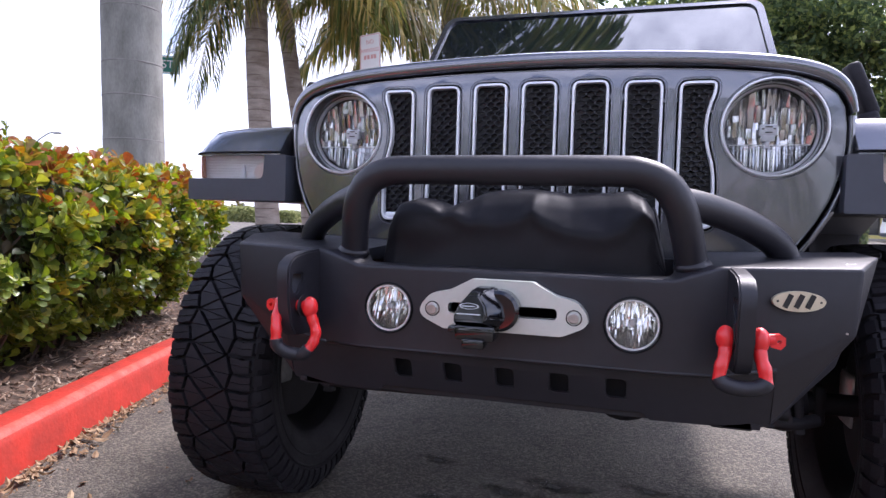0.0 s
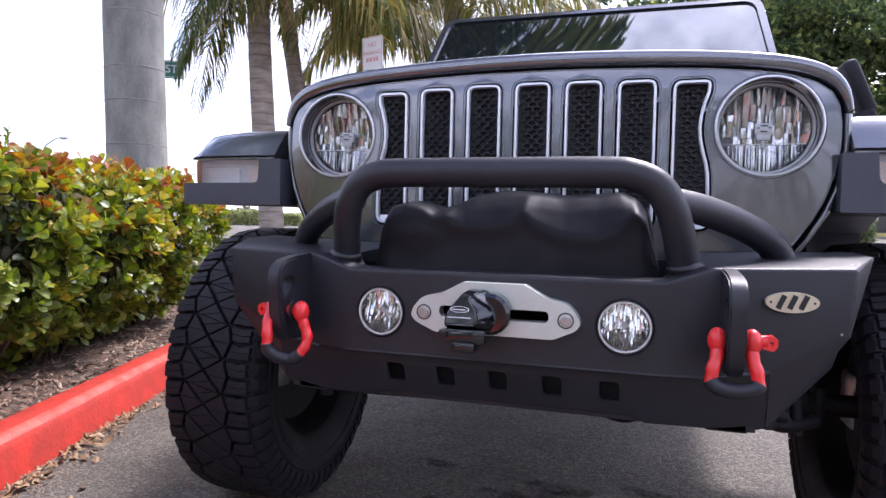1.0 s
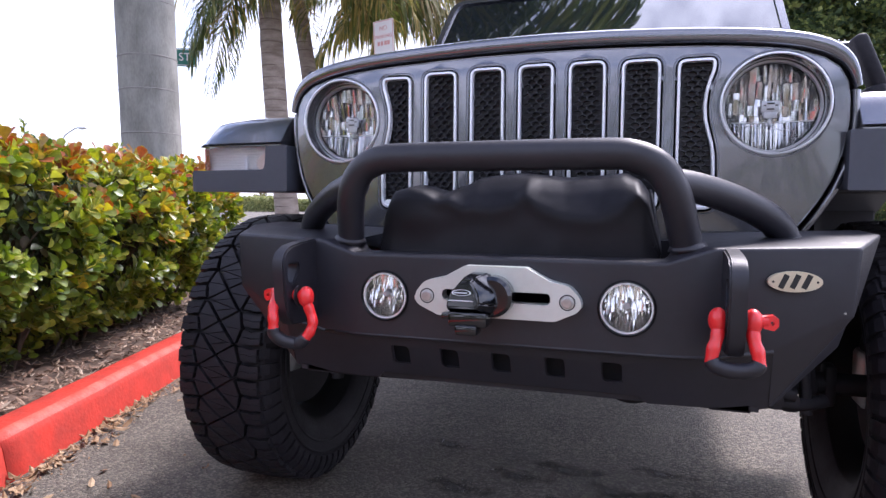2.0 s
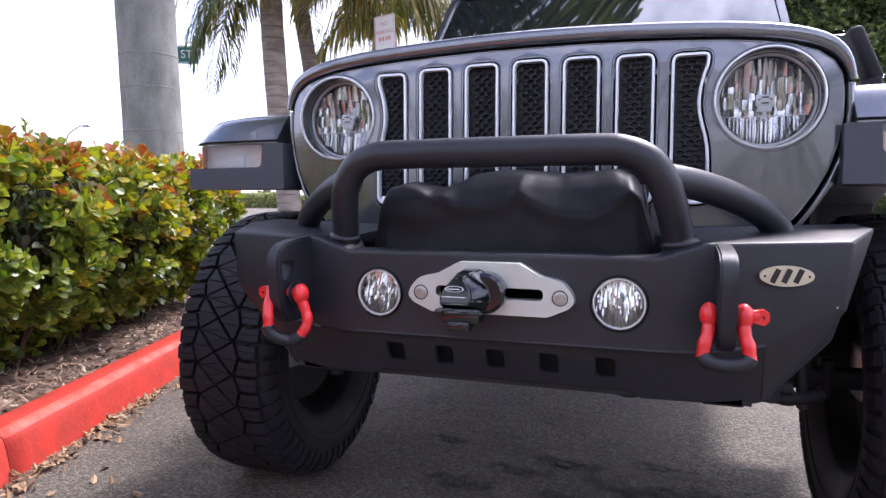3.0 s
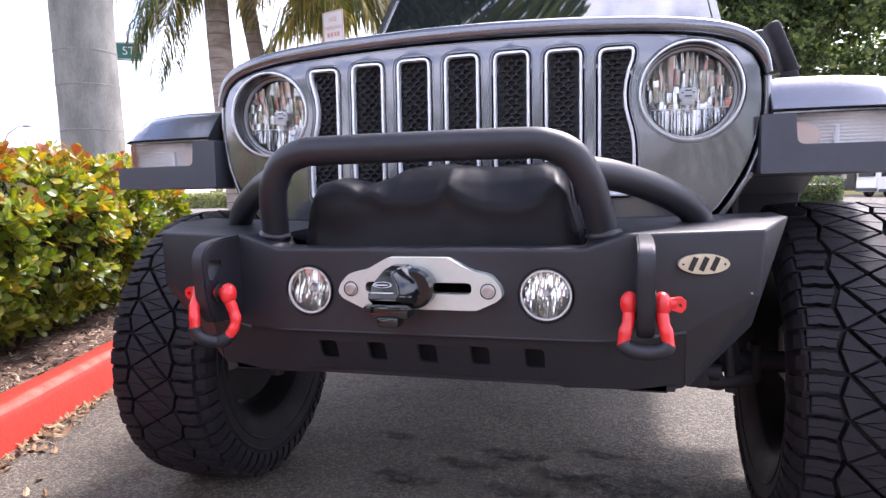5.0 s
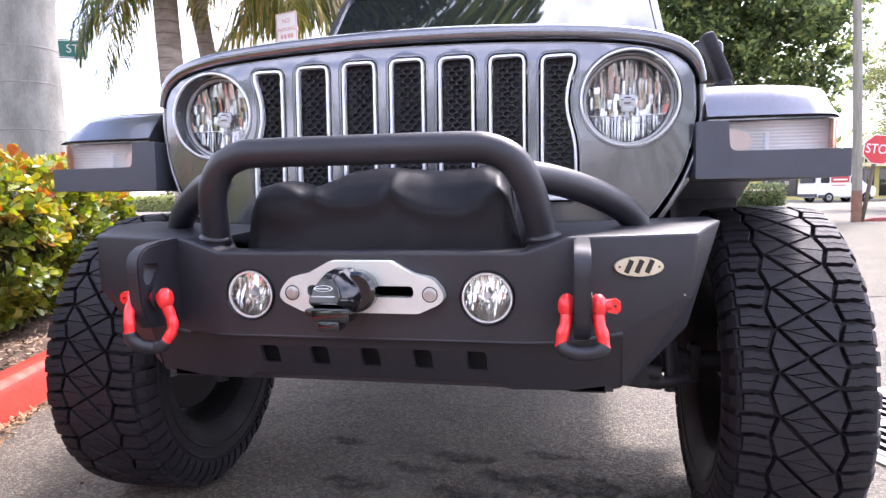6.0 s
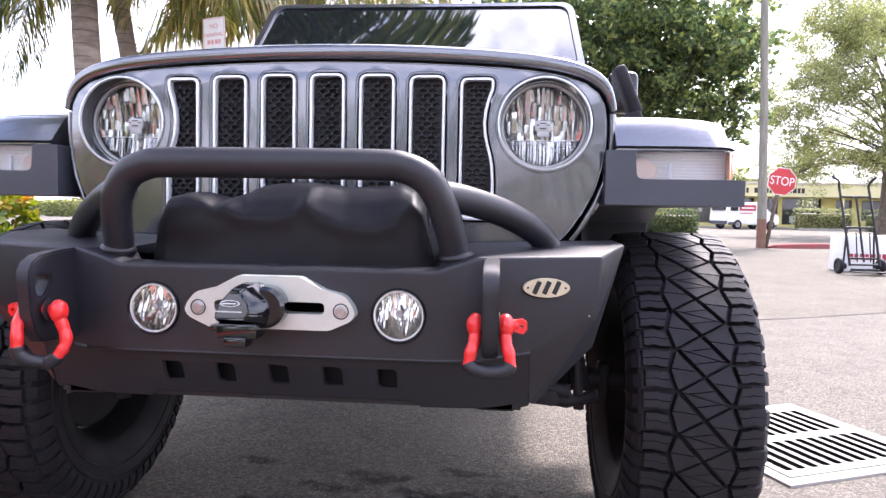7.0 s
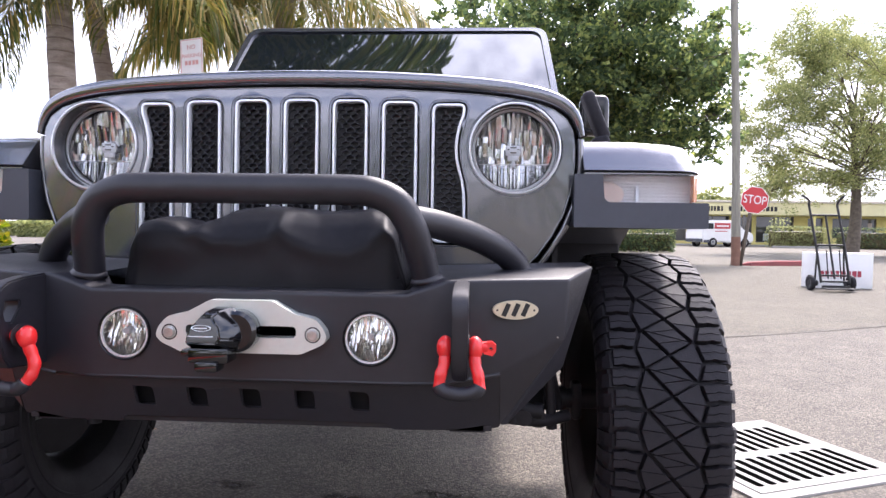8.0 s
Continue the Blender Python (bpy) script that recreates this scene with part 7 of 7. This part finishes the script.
carton = thing("carton", "long white carton with red print lying on the ground", "box", pose(6.53, 10.3, 0))
bm = bmesh.new()
box(bm, -.49, .49, -.2, .2, 0.006, .605, .006, 2)
part("box_body", bm, M_CARTON, carton, smooth=True, angle=40)
bm = bmesh.new()
for k, w in enumerate((.07, .06, .075, .05, .07, .065, .07, .06)):
    x = -.38 + k * .088
    box(bm, x, x + w, -.205, -.202, .20, .20 + .10)
part("print_bars", bm, M_CARTONINK, carton, "bold red unreadable print")
bm = bmesh.new()
box(bm, -.49, .49, -.02, .02, .6055, .607)
part("tape", bm, M_BADGE, carton, "strip of packing tape")

# ---- van ----
van = thing("van", "white delivery van with dark windows and red side panel", "van", pose(17.1, 45.0, 0, 0, 0, 20) @ Matrix.Diagonal((1.0, 1.06, .98, 1)))
prof = [(-2.1, .38), (-2.12, .9), (-2.05, 1.25), (-1.98, 1.72), (-1.85, 1.86), (.3, 1.88), (.75, 1.80), (1.35, 1.22), (2.0, 1.02), (2.15, .85), (2.15, .40), (1.9, .32), (-2.0, .32)]
bm = bmesh.new()
plate(bm, [Vector(p) for p in prof], [], -.85, .85)
es = [e for e in bm.edges if len(e.link_faces) == 2 and e.calc_face_angle(0) > .9]
bmesh.ops.bevel(bm, geom=es, offset=.07, segments=3, affect='EDGES')
part("body", bm, M_VAN, van, "white painted body", smooth=True, angle=40)
for nm, x0, x1, z0, z1, mt, lb in (("side_window", -1.85, -1.25, 1.26, 1.66, M_VGLASS, "dark window"), ("side_panel", -1.15, .15, 1.28, 1.68, M_VRED, "dark red printed panel"), ("door_window", .25, .80, 1.25, 1.66, M_VGLASS, "dark window"), ("lettering", -1.0, 0, 1.42, 1.52, M_SIGNW, "pale unreadable print"), ("print_line", -1.1, -.1, 1.08, 1.14, M_VRED, "dark print"), ("bumper", -2.0, -1.2, .30, .50, M_PLASTIC, "grey lower bumper")):
    bm = bmesh.new()
    d = .872 if nm not in ("lettering",) else .878
    box(bm, x0, x1, -d, -.85, z0, z1, .008)
    part(nm, bm, mt, van, lb)
bm = bmesh.new()
box(bm, -2.135, -2.02, -.62, .62, 1.28, 1.64, .02)
part("rear_window", bm, M_VGLASS, van, "dark rear window")
bm = bmesh.new()
box(bm, -2.16, -2.05, -.80, .80, .36, .58, .03)
part("rear_bumper", bm, M_PLASTIC, van, "grey rear bumper")
for x in (-1.25, 1.4):
    for y in (-.78, .78):
        w = new("wheel")
        w.parent = van
        bm = bmesh.new()
        lathe(bm, [(.18, -.1), (.29, -.11), (.325, -.08), (.325, .08), (.29, .11), (.18, .1)], 28, axis="y", centre=(x, y, .325))
        part("tyre", bm, M_RUBBER, w, smooth=True, angle=50)
        bm = bmesh.new()
        lathe(bm, [(.185, -.09), (.16, -.10), (.05, -.085), (.001, -.09)], 20, axis="y", centre=(x, y, .325))
        part("rim", bm, M_GALV, w, smooth=True)

# ---- shops ----
shop = thing("shop_building", "low yellow shop building with cream fascia and glass fronts", "building", pose(17.0, 50, 0, 0, 0, -2))
bm = bmesh.new()
wins = [(-3.0, -.6, .35, 2.3), (0.2, 2.6, .35, 2.3), (3.3, 4.3, .02, 2.25), (4.6, 7.4, .3, 2.3), (8.4, 9.5, .02, 2.2), (10.2, 13.4, .7, 2.2), (14.4, 17.6, .7, 2.2), (18.6, 21.5, .7, 2.2)]
plate(bm, [Vector(p) for p in ((-9, 0), (24, 0), (24, 3.0), (-9, 3.0))], [[Vector(p) for p in ((a, z0), (b, z0), (b, z1), (a, z1))] for a, b, z0, z1 in wins], 0, .25)
box(bm, -9, 24, .25, 9, 0, 3.0)
part("wall", bm, M_WALLY, shop, "yellow stucco wall")
for a, b, z0, z1 in wins:
    w = new("window")
    w.parent = shop
    bm = bmesh.new()
    box(bm, a, b, .16, .18, z0, z1)
    part("pane", bm, M_SHOPG, w, "dark shop glass")
    bm = bmesh.new()
    for q in (a, b - .06, (a + b) / 2 - .03):
        box(bm, q, q + .06, .08, .15, z0, z1)
    for q in (z0, z1 - .06):
        box(bm, a + .06, b - .06, .085, .145, q, q + .06)
    part("frame", bm, M_SHOPF, w, "dark frame")
    rr = random.Random(int(a * 10) + 200)
    bm = bmesh.new()
    for _ in range(6):
        x = rr.uniform(a + .15, b - .5)
        z = z0 + rr.uniform(.05, .9)
        box(bm, x, x + rr.uniform(.15, .4), .150, .157, z, z + rr.uniform(.2, .6))
    part("display", bm, M_DISPLAY, w, "goods and posters behind the glass", kind="stuff")
bm = bmesh.new()
box(bm, -9.3, 24.3, -1.9, .1, 2.35, 3.25, .04)
part("fascia", bm, M_FASCIA, shop, "cream canopy fascia")
bm = bmesh.new()
box(bm, -9.4, 24.4, -2.0, 9.2, 3.25, 3.42, .03)
part("roof", bm, M_ROOFM, shop, "flat roof edge")
bm = bmesh.new()
rr = random.Random(7)
x = -.5
while x < 5.2:
    w = rr.uniform(.12, .3)
    if rr.random() < .85:
        box(bm, x, x + w, -1.93, -1.90, 2.62, 2.98)
    x += w + .09
part("sign_bars", bm, M_INK, shop, "dark unreadable sign letters", kind="stuff")
for x in (-6, -3.4, 3.0, 8.0, 13.9, 18.1, 23):
    bm = bmesh.new()
    box(bm, x, x + .16, -1.8, -1.64, 0, 2.35, .01)
    part("post", bm, M_WALLY if x > 4 else M_SHOPF, shop, "canopy post")
solid("pavement", (lambda b: (box(b, 8, 60, 47.5, 50, 0, .12, .02), b)[1])(bmesh.new()), M_CONC, "pale concrete walkway in front of the shops", "pavement", kind="structure")
solid("kerb", (lambda b: (box(b, 20.3, 40, 44.0, 44.2, 0, .15, .02), b)[1])(bmesh.new()), M_CONC, "pale concrete kerb before the shop hedge", "kerb", kind="structure")

# distant tree line that closes the view
for k in range(22):
    a = radians(-78 + 7.4 * k)
    rr = random.Random(300 + k)
    if -50 < math.degrees(a) < -8:
        continue
    R = rr.uniform(75, 105)
    x, y = R * math.sin(a), R * math.cos(a)
    h = rr.uniform(3.5, 6.5)
    tree("distant green tree beyond the car park", (x, y, 0), h * .4, .3, [(x + rr.gauss(0, 2.5), y + rr.gauss(0, 1.5), h * rr.uniform(.45, .95), rr.uniform(1.5, 2.4)) for _ in range(7)], M_TREELEAF if k % 2 else M_OAKLEAF, 1300, (.5, .9), 400 + k)

tree("distant green tree beyond the shops", (31, 82, 0), 2.4, .3, [(28.2, 82, 4.6, 1.5), (30.4, 82, 5.2, 1.8), (33.0, 82, 4.8, 1.8), (35.5, 83, 5.3, 1.9)], M_OAKLEAF, 2600, (.35, .7), 460)

# unseen building, trees and hedge, added to shape reflections in lamps and paint
back = thing("plain_building", "unseen pale building added across the road for reflections", "building", pose(0, -42, 0))
bm = bmesh.new()
wn_ = [(-20 + 4.2 * k, -20 + 4.2 * k + 2.2, .9, 2.4) for k in range(10)]
plate(bm, [Vector(p) for p in ((-24, 0), (24, 0), (24, 4.2), (-24, 4.2))], [[Vector(p) for p in ((a, z0), (b, z0), (b, z1), (a, z1))] for a, b, z0, z1 in wn_], -.3, 0)
part("wall", bm, M_CONC, back, "pale wall")
# dark box stands for the shade inside the rooms
bm = bmesh.new()
box(bm, -24, 24, -6, -.32, 0, 4.3)
part("interior", bm, M_DARK, back, "dark box for the shade behind the window holes")
for k, (x, y, h) in enumerate(((-9, -13, 7.0), (-2.5, -17, 6.5), (3.5, -21, 8.0), (8.5, -15, 6.0), (15, -19, 8.0))):
    rr = random.Random(500 + k)
    tree("unseen tree added behind the view and mirrored in the lamps", (x, y, 0), h * .35, .22, [(x + rr.gauss(0, 1.3), y + rr.gauss(0, 1.0), h * rr.uniform(.42, .95), rr.uniform(.9, 1.4)) for _ in range(9)], M_TREELEAF, 5000, (.22, .4), 520 + k)
# added out of view so low paint reflections stay even
far_bush(0, -11.5, 46, 1.15, 7500, 600, M_TREELEAF, "unseen green hedge added to shape reflections in the paint", d=1.6, leaf=(.12, .24))
